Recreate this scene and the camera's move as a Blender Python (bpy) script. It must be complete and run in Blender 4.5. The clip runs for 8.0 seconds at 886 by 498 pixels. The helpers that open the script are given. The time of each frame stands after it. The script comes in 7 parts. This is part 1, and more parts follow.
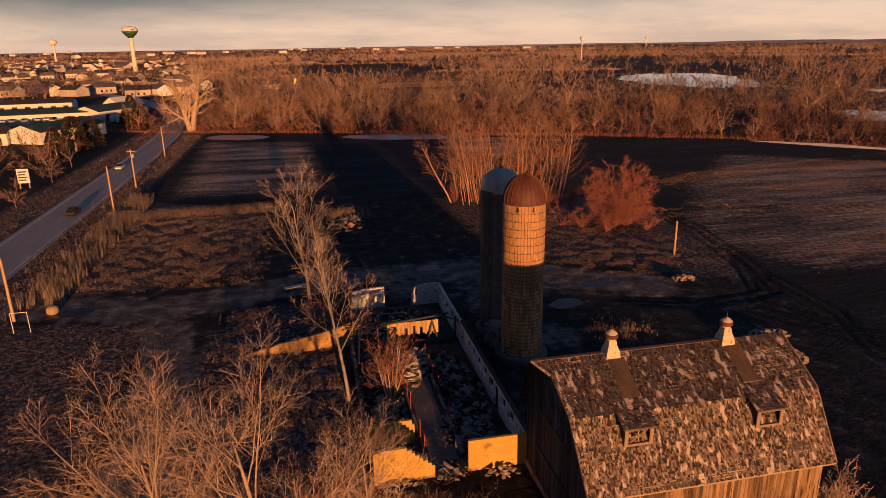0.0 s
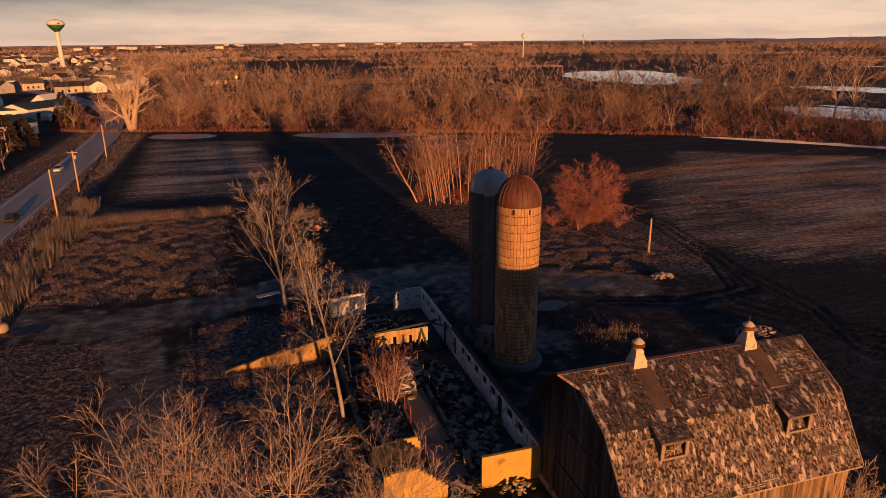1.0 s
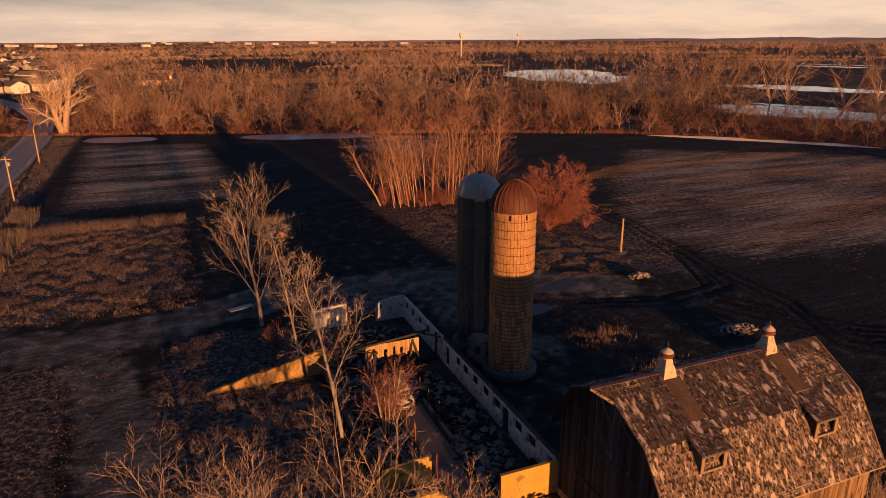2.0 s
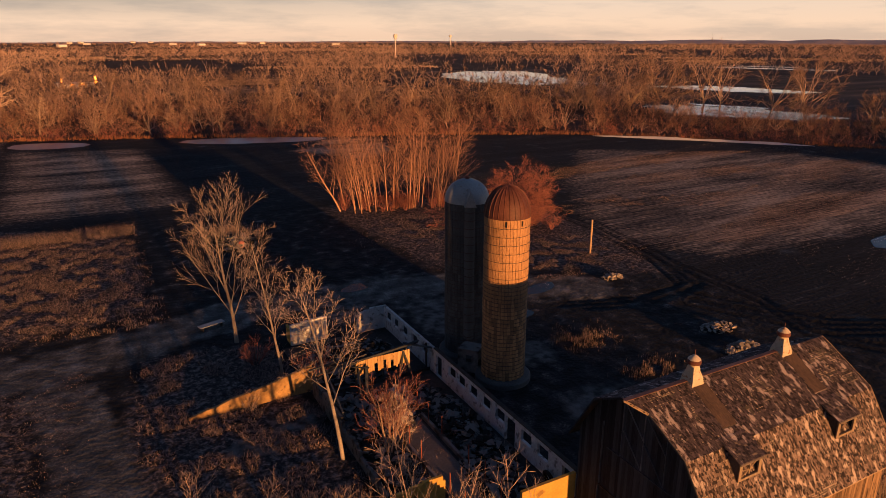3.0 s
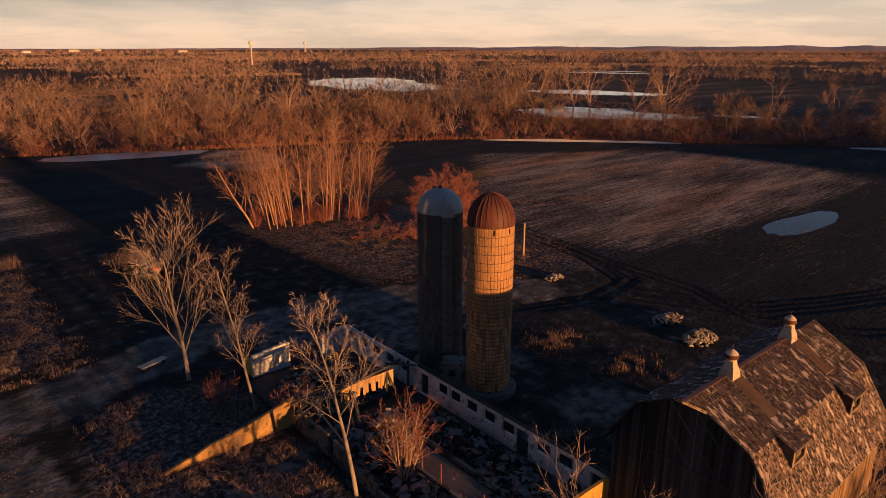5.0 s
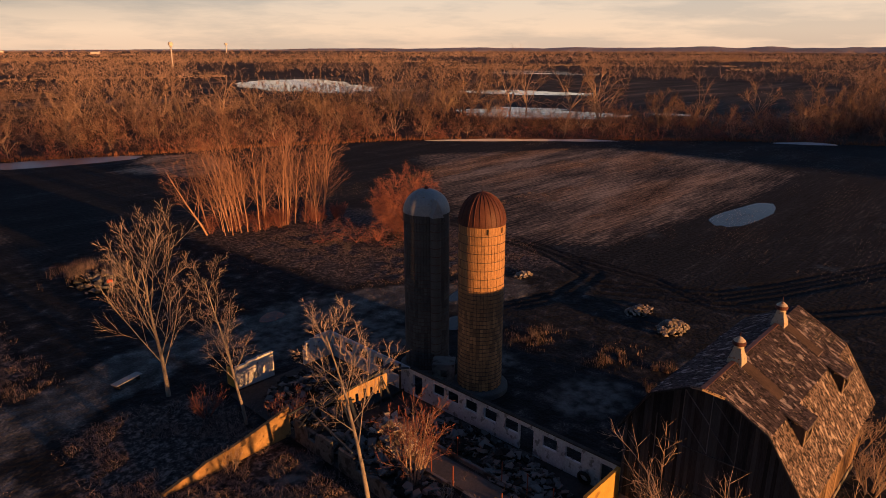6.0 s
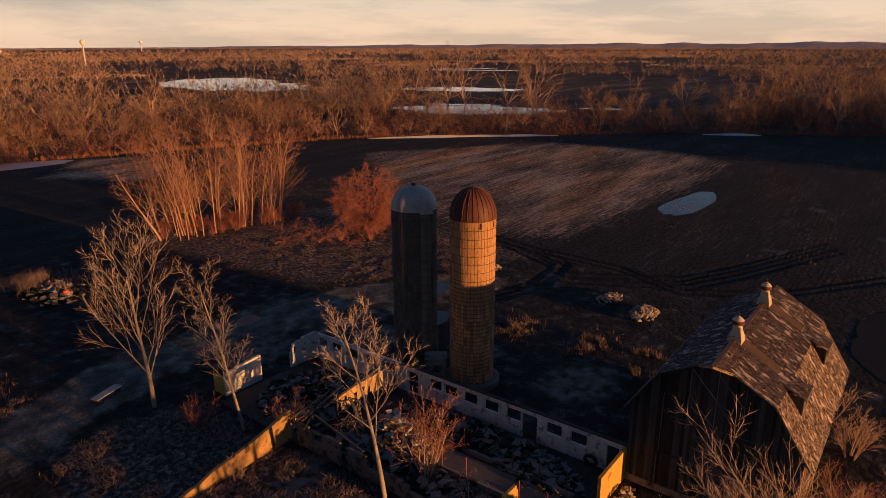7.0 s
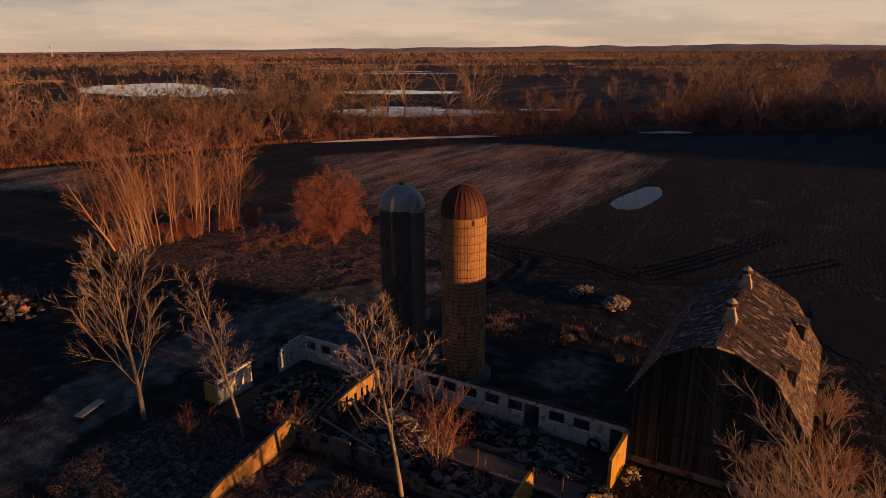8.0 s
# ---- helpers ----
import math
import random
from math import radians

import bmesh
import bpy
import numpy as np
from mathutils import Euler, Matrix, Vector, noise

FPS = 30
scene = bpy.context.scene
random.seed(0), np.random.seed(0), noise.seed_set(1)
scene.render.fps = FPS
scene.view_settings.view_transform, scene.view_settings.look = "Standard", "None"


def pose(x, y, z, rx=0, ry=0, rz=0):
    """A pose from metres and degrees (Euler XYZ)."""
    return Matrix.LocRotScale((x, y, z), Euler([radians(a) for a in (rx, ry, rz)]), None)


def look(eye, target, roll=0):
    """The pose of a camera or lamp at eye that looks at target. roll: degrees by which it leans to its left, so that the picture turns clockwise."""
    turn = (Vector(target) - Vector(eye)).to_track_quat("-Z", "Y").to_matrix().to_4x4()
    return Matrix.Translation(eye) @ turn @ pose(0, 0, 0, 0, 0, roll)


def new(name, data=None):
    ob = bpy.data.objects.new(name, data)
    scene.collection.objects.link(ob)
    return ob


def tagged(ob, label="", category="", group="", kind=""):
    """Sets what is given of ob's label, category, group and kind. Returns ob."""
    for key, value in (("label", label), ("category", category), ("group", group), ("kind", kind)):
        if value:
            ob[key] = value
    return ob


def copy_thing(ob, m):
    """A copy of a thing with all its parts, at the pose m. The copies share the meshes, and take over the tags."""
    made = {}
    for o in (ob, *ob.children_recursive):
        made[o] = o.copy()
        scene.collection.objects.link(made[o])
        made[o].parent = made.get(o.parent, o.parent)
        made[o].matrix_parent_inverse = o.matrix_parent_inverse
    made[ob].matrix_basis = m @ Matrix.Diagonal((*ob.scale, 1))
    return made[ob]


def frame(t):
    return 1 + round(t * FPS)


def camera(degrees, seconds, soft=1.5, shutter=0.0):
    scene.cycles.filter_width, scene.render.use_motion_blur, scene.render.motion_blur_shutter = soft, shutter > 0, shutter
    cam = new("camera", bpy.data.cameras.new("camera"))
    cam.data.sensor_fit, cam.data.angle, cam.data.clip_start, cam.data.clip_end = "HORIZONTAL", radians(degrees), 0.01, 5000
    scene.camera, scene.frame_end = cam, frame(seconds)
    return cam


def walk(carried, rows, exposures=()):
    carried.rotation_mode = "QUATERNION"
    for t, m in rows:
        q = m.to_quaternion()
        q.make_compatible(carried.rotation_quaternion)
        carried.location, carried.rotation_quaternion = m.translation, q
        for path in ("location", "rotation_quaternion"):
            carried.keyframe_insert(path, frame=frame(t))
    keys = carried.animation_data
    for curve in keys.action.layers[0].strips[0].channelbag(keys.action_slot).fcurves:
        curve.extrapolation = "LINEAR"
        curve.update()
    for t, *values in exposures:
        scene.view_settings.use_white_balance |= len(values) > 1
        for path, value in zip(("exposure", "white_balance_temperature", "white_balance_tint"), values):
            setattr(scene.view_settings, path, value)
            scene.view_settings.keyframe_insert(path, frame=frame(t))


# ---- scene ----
cam = camera(67.9, 8.0, soft=0.7)
PATH = [
    (0, (-0.239, 0.379, 31.821), (0.15, 2.247, 31.22), -0.9),
    (0.5, (-2.189, 2.33, 31.84), (-1.718, 4.176, 31.231), -0.7),
    (1, (-4.169, 4.254, 31.83), (-3.616, 6.076, 31.218), -0.5),
    (1.5, (-6.186, 6.186, 31.92), (-5.549, 7.979, 31.305), -0.4),
    (3, (-12.104, 12.155, 32.119), (-11.206, 13.833, 31.506), 0.0),
    (3.5, (-13.987, 14.141, 32.115), (-13.003, 15.772, 31.503), 0.05),
    (4, (-15.93, 16.025, 32.135), (-14.861, 17.602, 31.526), 0.05),
    (4.5, (-17.841, 17.961, 32.101), (-16.688, 19.481, 31.499), 0.0),
    (6, (-23.547, 23.853, 31.913), (-22.16, 25.167, 31.321), 0.0),
    (6.5, (-25.52, 25.756, 31.919), (-24.066, 26.993, 31.322), -0.1),
    (7, (-27.521, 27.724, 31.906), (-26.002, 28.878, 31.306), -0.2),
    (7.5, (-29.374, 29.695, 31.837), (-27.795, 30.766, 31.236), -0.3),
    (8, (-31.285, 31.715, 31.672), (-29.651, 32.704, 31.08), -0.4),
]
walk(cam, [(t, look(eye, target, roll)) for t, eye, target, roll in PATH], [(0, 0.33, 6130, 6), (1.5, 0.42, 6130, 5), (3.5, 0.48, 6130, 2), (6.5, 0.46, 6130, 0), (7.2, 0.34, 6130, 0), (8, 0.02, 6130, 0)])

# ---- light: a low evening sun behind the barn's front, thin cloud over the whole sky ----
SUN_EL, SUN_HEAD = 3.75, 3.7          # degrees above the horizon; light travels along +y, this much towards -x
sun_dir = Vector((-math.sin(radians(SUN_HEAD)) * math.cos(radians(SUN_EL)), math.cos(radians(SUN_HEAD)) * math.cos(radians(SUN_EL)), -math.sin(radians(SUN_EL))))
sun = new("sun", bpy.data.lights.new("sun", "SUN"))
sun.data.energy, sun.data.angle, sun.data.color = 5.0, radians(0.55), (1.0, 0.40, 0.12)
sun.matrix_world = look((0, 0, 60), Vector((0, 0, 60)) + sun_dir)

world = bpy.data.worlds.new("evening_sky")
scene.world = world
world.use_nodes = True
wt = world.node_tree
wt.nodes.clear()
def wn(kind, **kw):
    n = wt.nodes.new(kind)
    for k, v in kw.items():
        n.inputs[k].default_value = v
    return n
w_out, w_bg = wn("ShaderNodeOutputWorld"), wn("ShaderNodeBackground")
w_sky = wt.nodes.new("ShaderNodeTexSky")
w_sky.sky_type, w_sky.sun_disc = "NISHITA", False
w_sky.sun_elevation, w_sky.sun_rotation = radians(SUN_EL), radians(180 - SUN_HEAD)
w_sky.dust_density = 2.0
w_tc, w_sep = wn("ShaderNodeTexCoord"), wn("ShaderNodeSeparateXYZ")
wt.links.new(w_tc.outputs["Generated"], w_sep.inputs[0])
w_ramp = wt.nodes.new("ShaderNodeValToRGB")          # cloud deck colour by height above the horizon
cr = w_ramp.color_ramp
cr.elements[0].position, cr.elements[0].color = 0.0, (0.68, 0.44, 0.31, 1)
cr.elements[1].position, cr.elements[1].color = 1.0, (0.044, 0.067, 0.130, 1)
for p, c in ((0.02, (0.72, 0.485, 0.345, 1)), (0.07, (0.60, 0.465, 0.375, 1)), (0.115, (0.21, 0.225, 0.28, 1)), (0.18, (0.135, 0.172, 0.265, 1)), (0.35, (0.068, 0.098, 0.182, 1))):
    e = cr.elements.new(p)
    e.color = c
wt.links.new(w_sep.outputs["Z"], w_ramp.inputs[0])
w_map = wn("ShaderNodeMapping", Scale=(3.0, 3.0, 20.0))
w_noise = wn("ShaderNodeTexNoise", Scale=1.5, Detail=8.0, Roughness=0.58)
w_mr = wn("ShaderNodeMapRange")
for k, v in (("From Min", 0.40), ("From Max", 0.56), ("To Min", 0.0), ("To Max", 1.0)):
    w_mr.inputs[k].default_value = v
wt.links.new(w_tc.outputs["Generated"], w_map.inputs[0])
wt.links.new(w_map.outputs[0], w_noise.inputs[0])
wt.links.new(w_noise.outputs[0], w_mr.inputs[0])
w_dark = wt.nodes.new("ShaderNodeMix")
w_dark.data_type, w_dark.blend_type = "RGBA", "MULTIPLY"
w_dark.inputs[0].default_value = 1.0
w_tint = wt.nodes.new("ShaderNodeMix")
w_tint.data_type = "RGBA"
w_tint.inputs[6].default_value, w_tint.inputs[7].default_value = (0.80, 0.83, 0.87, 1), (1.04, 1.02, 1.0, 1)
wt.links.new(w_mr.outputs[0], w_tint.inputs[0])
wt.links.new(w_ramp.outputs[0], w_dark.inputs[6])
wt.links.new(w_tint.outputs[2], w_dark.inputs[7])
w_bank, w_high, w_fac = wn("ShaderNodeMapRange"), wn("ShaderNodeMapRange"), wt.nodes.new("ShaderNodeMath")   # a grey bank to the north-west
for n, lo, hi in ((w_bank, 0.62, -0.25), (w_high, 0.018, 0.06)):
    n.inputs["From Min"].default_value, n.inputs["From Max"].default_value = lo, hi
wt.links.new(w_sep.outputs["X"], w_bank.inputs[0]), wt.links.new(w_sep.outputs["Z"], w_high.inputs[0])
w_fac.operation = "MULTIPLY"
wt.links.new(w_bank.outputs[0], w_fac.inputs[0]), wt.links.new(w_high.outputs[0], w_fac.inputs[1])
w_deck = wt.nodes.new("ShaderNodeMix")
w_deck.data_type, w_deck.blend_type = "RGBA", "MULTIPLY"
w_deck.inputs[7].default_value = (0.29, 0.36, 0.42, 1)
wt.links.new(w_fac.outputs[0], w_deck.inputs[0]), wt.links.new(w_dark.outputs[2], w_deck.inputs[6])
w_scale = wt.nodes.new("ShaderNodeMix")
w_scale.data_type, w_scale.blend_type = "RGBA", "MULTIPLY"
w_scale.inputs[0].default_value, w_scale.inputs[7].default_value = 1.0, (0.02, 0.02, 0.02, 1)
wt.links.new(w_sky.outputs[0], w_scale.inputs[6])
w_mix = wt.nodes.new("ShaderNodeMix")
w_mix.data_type = "RGBA"
w_mix.inputs[0].default_value = 0.985
wt.links.new(w_scale.outputs[2], w_mix.inputs[6])
wt.links.new(w_deck.outputs[2], w_mix.inputs[7])
wt.links.new(w_mix.outputs[2], w_bg.inputs[0])
wt.links.new(w_bg.outputs[0], w_out.inputs[0])
w_bg.inputs[1].default_value = 1.0

# ---- materials ----
def material(name, dark, light, scale=1.0, detail_scale=None, rough=0.85, metal=0.0, bump=0.3, bump_scale=None, dist=0.03, vary=0.0, island=0.0, streak=None, spec=0.3, wear=None, wear_at=0.6, lo=0.32, hi=0.78, mid=None, tone=0.0):
    """A surface between two colours by noise at two scales, with relief; vary: change from object to object, island: from piece to piece;
    streak: stretch of the noise along x, y, z; wear: a third colour in blotches."""
    m = bpy.data.materials.new(name)
    m.use_nodes = True
    nt = m.node_tree
    bs = nt.nodes["Principled BSDF"]
    N, L = nt.nodes.new, nt.links.new
    geo = N("ShaderNodeNewGeometry")
    mp = N("ShaderNodeMapping")
    if streak:
        mp.inputs["Scale"].default_value = streak
    L(geo.outputs["Position"], mp.inputs[0])
    n1, n2 = N("ShaderNodeTexNoise"), N("ShaderNodeTexNoise")
    n1.inputs["Scale"].default_value, n1.inputs["Detail"].default_value = scale, 5
    n2.inputs["Scale"].default_value, n2.inputs["Detail"].default_value = detail_scale or scale * 9, 4
    L(mp.outputs[0], n1.inputs[0]), L(mp.outputs[0], n2.inputs[0])
    add = N("ShaderNodeMath")
    add.operation = "MULTIPLY_ADD"
    add.inputs[1].default_value = 0.55
    L(n2.outputs[0], add.inputs[0])
    half = N("ShaderNodeMath")
    half.operation = "MULTIPLY"
    half.inputs[1].default_value = 0.55
    L(n1.outputs[0], half.inputs[0]), L(half.outputs[0], add.inputs[2])
    last = add.outputs[0]
    for amount, source in ((vary, "obj"), (island, "isl"), (tone, "tone")):
        if amount:
            if source == "tone":           # a value of its own for each tree of a wood
                own = N("ShaderNodeAttribute")
                own.attribute_name = "tone"
                rnd = own.outputs["Fac"]
            else:
                rnd = N("ShaderNodeObjectInfo").outputs["Random"] if source == "obj" else geo.outputs["Random Per Island"]
            ma = N("ShaderNodeMath")
            ma.operation = "MULTIPLY_ADD"
            ma.inputs[1].default_value = amount
            L(rnd, ma.inputs[0]), L(last, ma.inputs[2])
            sb = N("ShaderNodeMath")
            sb.operation = "SUBTRACT"
            sb.inputs[1].default_value = amount / 2
            L(ma.outputs[0], sb.inputs[0])
            last = sb.outputs[0]
    ramp = N("ShaderNodeValToRGB")
    ramp.color_ramp.elements[0].position, ramp.color_ramp.elements[0].color = lo, (*dark, 1)
    ramp.color_ramp.elements[1].position, ramp.color_ramp.elements[1].color = hi, (*light, 1)
    if mid:
        ramp.color_ramp.elements.new(mid[0]).color = (*mid[1], 1)
    L(last, ramp.inputs[0])
    col = ramp.outputs[0]
    if wear:
        n3 = N("ShaderNodeTexNoise")
        n3.inputs["Scale"].default_value, n3.inputs["Detail"].default_value = scale * 2.3, 6
        L(mp.outputs[0], n3.inputs[0])
        mr = N("ShaderNodeMapRange")
        mr.inputs["From Min"].default_value, mr.inputs["From Max"].default_value = wear_at - 0.04, wear_at + 0.04
        L(n3.outputs[0], mr.inputs[0])
        mx = N("ShaderNodeMix")
        mx.data_type = "RGBA"
        L(mr.outputs[0], mx.inputs[0]), L(col, mx.inputs[6])
        mx.inputs[7].default_value = (*wear, 1)
        col = mx.outputs[2]
    L(col, bs.inputs["Base Color"])
    bs.inputs["Roughness"].default_value, bs.inputs["Metallic"].default_value, bs.inputs["Specular IOR Level"].default_value = rough, metal, spec
    if bump:
        n4 = N("ShaderNodeTexNoise")
        n4.inputs["Scale"].default_value, n4.inputs["Detail"].default_value = bump_scale or scale * 6, 6
        L(mp.outputs[0], n4.inputs[0])
        b = N("ShaderNodeBump")
        b.inputs["Strength"].default_value, b.inputs["Distance"].default_value = bump, dist
        L(n4.outputs[0], b.inputs["Height"]), L(b.outputs[0], bs.inputs["Normal"])
    return m

SHINGLE = dict(bump=0.5, bump_scale=30, dist=0.015, streak=(1.0, 0.45, 0.45))
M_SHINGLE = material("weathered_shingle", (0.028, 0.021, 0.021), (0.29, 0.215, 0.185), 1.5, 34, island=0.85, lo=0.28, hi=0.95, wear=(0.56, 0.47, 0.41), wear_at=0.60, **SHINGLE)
# darker upper shingles: partly the slope's weaker sunlight, put into the colour
M_SHINGLE_UP = material("dark_upper_shingle", (0.020, 0.016, 0.020), (0.120, 0.092, 0.100), 1.1, 34, island=0.75, lo=0.25, hi=0.90, wear=(0.46, 0.39, 0.37), wear_at=0.60, **SHINGLE)
M_SHINGLE_LOOSE = material("loose_shingle", (0.028, 0.021, 0.021), (0.29, 0.215, 0.185), 1.5, 34, vary=0.85, lo=0.28, hi=0.95, wear=(0.56, 0.47, 0.41), wear_at=0.60, **SHINGLE)
# the gable's shade is put into this colour, dark and bluish
M_BOARD = material("shaded_weathered_board", (0.013, 0.016, 0.021), (0.095, 0.108, 0.125), 1.2, 9, vary=0.5, island=0.3, streak=(3, 3, 0.25), bump=0.4, bump_scale=12, dist=0.01, lo=0.3, hi=1.0)
# lit copy for the front wall, with the sun's orange in it
M_BOARD_SUNLIT = material("sunlit_board", (0.075, 0.046, 0.028), (0.42, 0.275, 0.16), 1.2, 9, vary=0.5, streak=(3, 3, 0.2), bump=0.5, bump_scale=12, dist=0.012, lo=0.3, hi=0.9, wear=(0.05, 0.034, 0.024), wear_at=0.62)
M_TRIM = material("pale_trim", (0.24, 0.17, 0.11), (0.52, 0.40, 0.27), 2.0, 18, bump=0.2)
M_DARKWOOD = material("dark_timber", (0.03, 0.027, 0.026), (0.11, 0.098, 0.09), 1.5, 14, vary=0.3, bump=0.4)
M_GALV = material("galvanised_metal", (0.30, 0.31, 0.31), (0.46, 0.47, 0.47), 0.8, 6, rough=0.6, metal=0.15, bump=0.05, wear=(0.28, 0.23, 0.19), wear_at=0.68)
M_RUST = material("rusty_metal", (0.07, 0.028, 0.023), (0.16, 0.062, 0.046), 0.9, 7, rough=0.6, metal=0.0, bump=0.1, vary=0.25)
M_VENT = material("rusted_white_metal", (0.46, 0.40, 0.30), (0.68, 0.60, 0.46), 2.0, 9, rough=0.5, metal=0.1, bump=0.1, wear=(0.34, 0.15, 0.06), wear_at=0.63)
# grey concrete, with the low sun's orange put into its colour
M_STAVE = material("sun_tinted_stave", (0.27, 0.160, 0.085), (0.64, 0.365, 0.170), 0.6, 7, vary=0.06, island=0.45, bump=0.3, bump_scale=14, dist=0.01, streak=(1, 1, 0.5))
# darker copy, for the silo standing in the other's shadow
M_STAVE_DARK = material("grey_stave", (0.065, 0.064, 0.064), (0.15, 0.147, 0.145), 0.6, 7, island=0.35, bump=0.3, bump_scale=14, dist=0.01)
M_JOINT = material("dark_joint", (0.03, 0.026, 0.024), (0.07, 0.06, 0.055), 2, 9, bump=0)
M_HOOP = material("steel_hoop", (0.07, 0.05, 0.045), (0.16, 0.12, 0.10), 4, 20, rough=0.6, metal=0.5, bump=0.1)
# one limewash twice: here with the sun's orange, below neutral for unlit walls
M_WALL = material("sun_tinted_limewash_block", (0.44, 0.275, 0.062), (0.68, 0.435, 0.10), 0.5, 5, bump=0.25, bump_scale=9, dist=0.02, wear=(0.30, 0.18, 0.06), wear_at=0.64)
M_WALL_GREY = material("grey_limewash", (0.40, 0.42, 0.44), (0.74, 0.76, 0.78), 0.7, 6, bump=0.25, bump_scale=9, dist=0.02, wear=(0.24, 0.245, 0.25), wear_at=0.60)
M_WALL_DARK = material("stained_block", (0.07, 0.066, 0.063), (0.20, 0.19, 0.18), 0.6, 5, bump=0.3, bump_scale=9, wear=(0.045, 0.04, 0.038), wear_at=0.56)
M_CONC = material("old_concrete", (0.14, 0.13, 0.125), (0.30, 0.28, 0.26), 0.25, 3.0, bump=0.3, wear=(0.06, 0.05, 0.045), wear_at=0.55)
M_DEBRIS = material("broken_debris", (0.014, 0.014, 0.014), (0.21, 0.205, 0.20), 0.8, 6, island=1.1, bump=0.3)
M_STONE = material("pale_rubble", (0.22, 0.19, 0.16), (0.50, 0.45, 0.40), 0.8, 6, island=0.6, vary=0.4, bump=0.4)
M_BARK = material("bare_bark", (0.24, 0.172, 0.128), (0.56, 0.42, 0.32), 1.0, 12, vary=0.15, bump=0.4, bump_scale=18, dist=0.01)
M_TWIG = material("bare_twig", (0.34, 0.250, 0.185), (0.70, 0.53, 0.41), 0.8, 6, vary=0.2, island=0.3, bump=0)
M_POPLAR = material("pale_poplar_bark", (0.27, 0.150, 0.105), (0.62, 0.385, 0.275), 0.6, 8, vary=0.2, bump=0.2)
M_POPLAR_TWIG = material("rusty_poplar_twig", (0.20, 0.105, 0.080), (0.50, 0.29, 0.215), 0.8, 6, vary=0.3, island=0.35, bump=0)
M_BARK_GREY = material("grey_bark", (0.17, 0.145, 0.125), (0.46, 0.405, 0.35), 1.0, 12, vary=0.15, bump=0.4, bump_scale=18, dist=0.01)
M_TWIG_GREY = material("grey_twig", (0.34, 0.265, 0.22), (0.68, 0.55, 0.46), 0.8, 6, vary=0.2, island=0.3, bump=0)
M_TWIG_RED = material("red_twig", (0.15, 0.060, 0.050), (0.42, 0.175, 0.14), 0.8, 6, vary=0.2, island=0.35, bump=0)
M_TWIG_RUST = material("rust_twig", (0.13, 0.068, 0.055), (0.42, 0.235, 0.18), 0.8, 6, vary=0.4, island=0.35, bump=0)
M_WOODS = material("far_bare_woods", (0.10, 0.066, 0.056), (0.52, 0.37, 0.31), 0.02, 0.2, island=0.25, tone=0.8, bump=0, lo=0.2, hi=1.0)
M_THICKET = material("red_brown_thicket", (0.062, 0.032, 0.027), (0.46, 0.26, 0.205), 0.05, 0.4, island=0.3, tone=0.8, bump=0, lo=0.2, hi=1.0)
M_EVERGREEN = material("dark_evergreen", (0.020, 0.017, 0.013), (0.062, 0.045, 0.033), 0.4, 4, island=0.3, bump=0)
M_GRASS = material("dry_grass", (0.042, 0.036, 0.037), (0.36, 0.275, 0.26), 0.3, 2, island=0.7, bump=0)
M_ASPHALT = material("pale_worn_asphalt", (0.34, 0.29, 0.245), (0.60, 0.52, 0.44), 0.12, 2.0, streak=(4, 0.15, 1), rough=0.8, bump=0.9, bump_scale=12, dist=0.06)
M_PAINT = material("road_paint", (0.62, 0.60, 0.55), (0.85, 0.83, 0.78), 1.5, 9, bump=0)
M_WHITE = material("white_siding", (0.66, 0.65, 0.63), (0.84, 0.83, 0.81), 0.2, 2, bump=0.05, vary=0.2)
M_HOUSE = material("pale_house_siding", (0.48, 0.44, 0.40), (0.84, 0.80, 0.75), 0.02, 0.5, bump=0, vary=0.9)
M_ROOF = material("dark_roofing", (0.05, 0.045, 0.042), (0.17, 0.14, 0.125), 0.02, 0.8, bump=0, vary=0.7)
M_GREENROOF = material("green_roofing", (0.03, 0.055, 0.04), (0.055, 0.09, 0.065), 0.2, 2, bump=0, rough=0.5)
M_GREEN = material("green_tower_paint", (0.03, 0.10, 0.06), (0.04, 0.13, 0.08), 0.2, 2, bump=0, rough=0.5)
M_POLE = material("weathered_pole", (0.38, 0.26, 0.15), (0.62, 0.45, 0.27), 1.5, 10, streak=(4, 4, 0.3), bump=0.3)
M_BLACK = material("black_paint", (0.008, 0.008, 0.009), (0.02, 0.02, 0.022), 2, 9, rough=0.3, bump=0, spec=0.5)
M_TYRE = material("black_rubber", (0.012, 0.012, 0.012), (0.03, 0.03, 0.03), 4, 20, rough=0.8, bump=0.1)
M_SNOW = material("old_snow", (0.50, 0.50, 0.52), (0.74, 0.73, 0.73), 0.15, 2, bump=0.3)
# pale for wooded hills: the horizon's haze is put into this colour
M_HILL = material("hazy_wooded_hill", (0.40, 0.31, 0.28), (0.62, 0.50, 0.45), 0.006, 0.06, bump=0.8, bump_scale=0.05, dist=8)
M_ORANGE = material("orange_plastic", (0.55, 0.09, 0.03), (0.7, 0.14, 0.05), 3, 12, rough=0.5, bump=0)

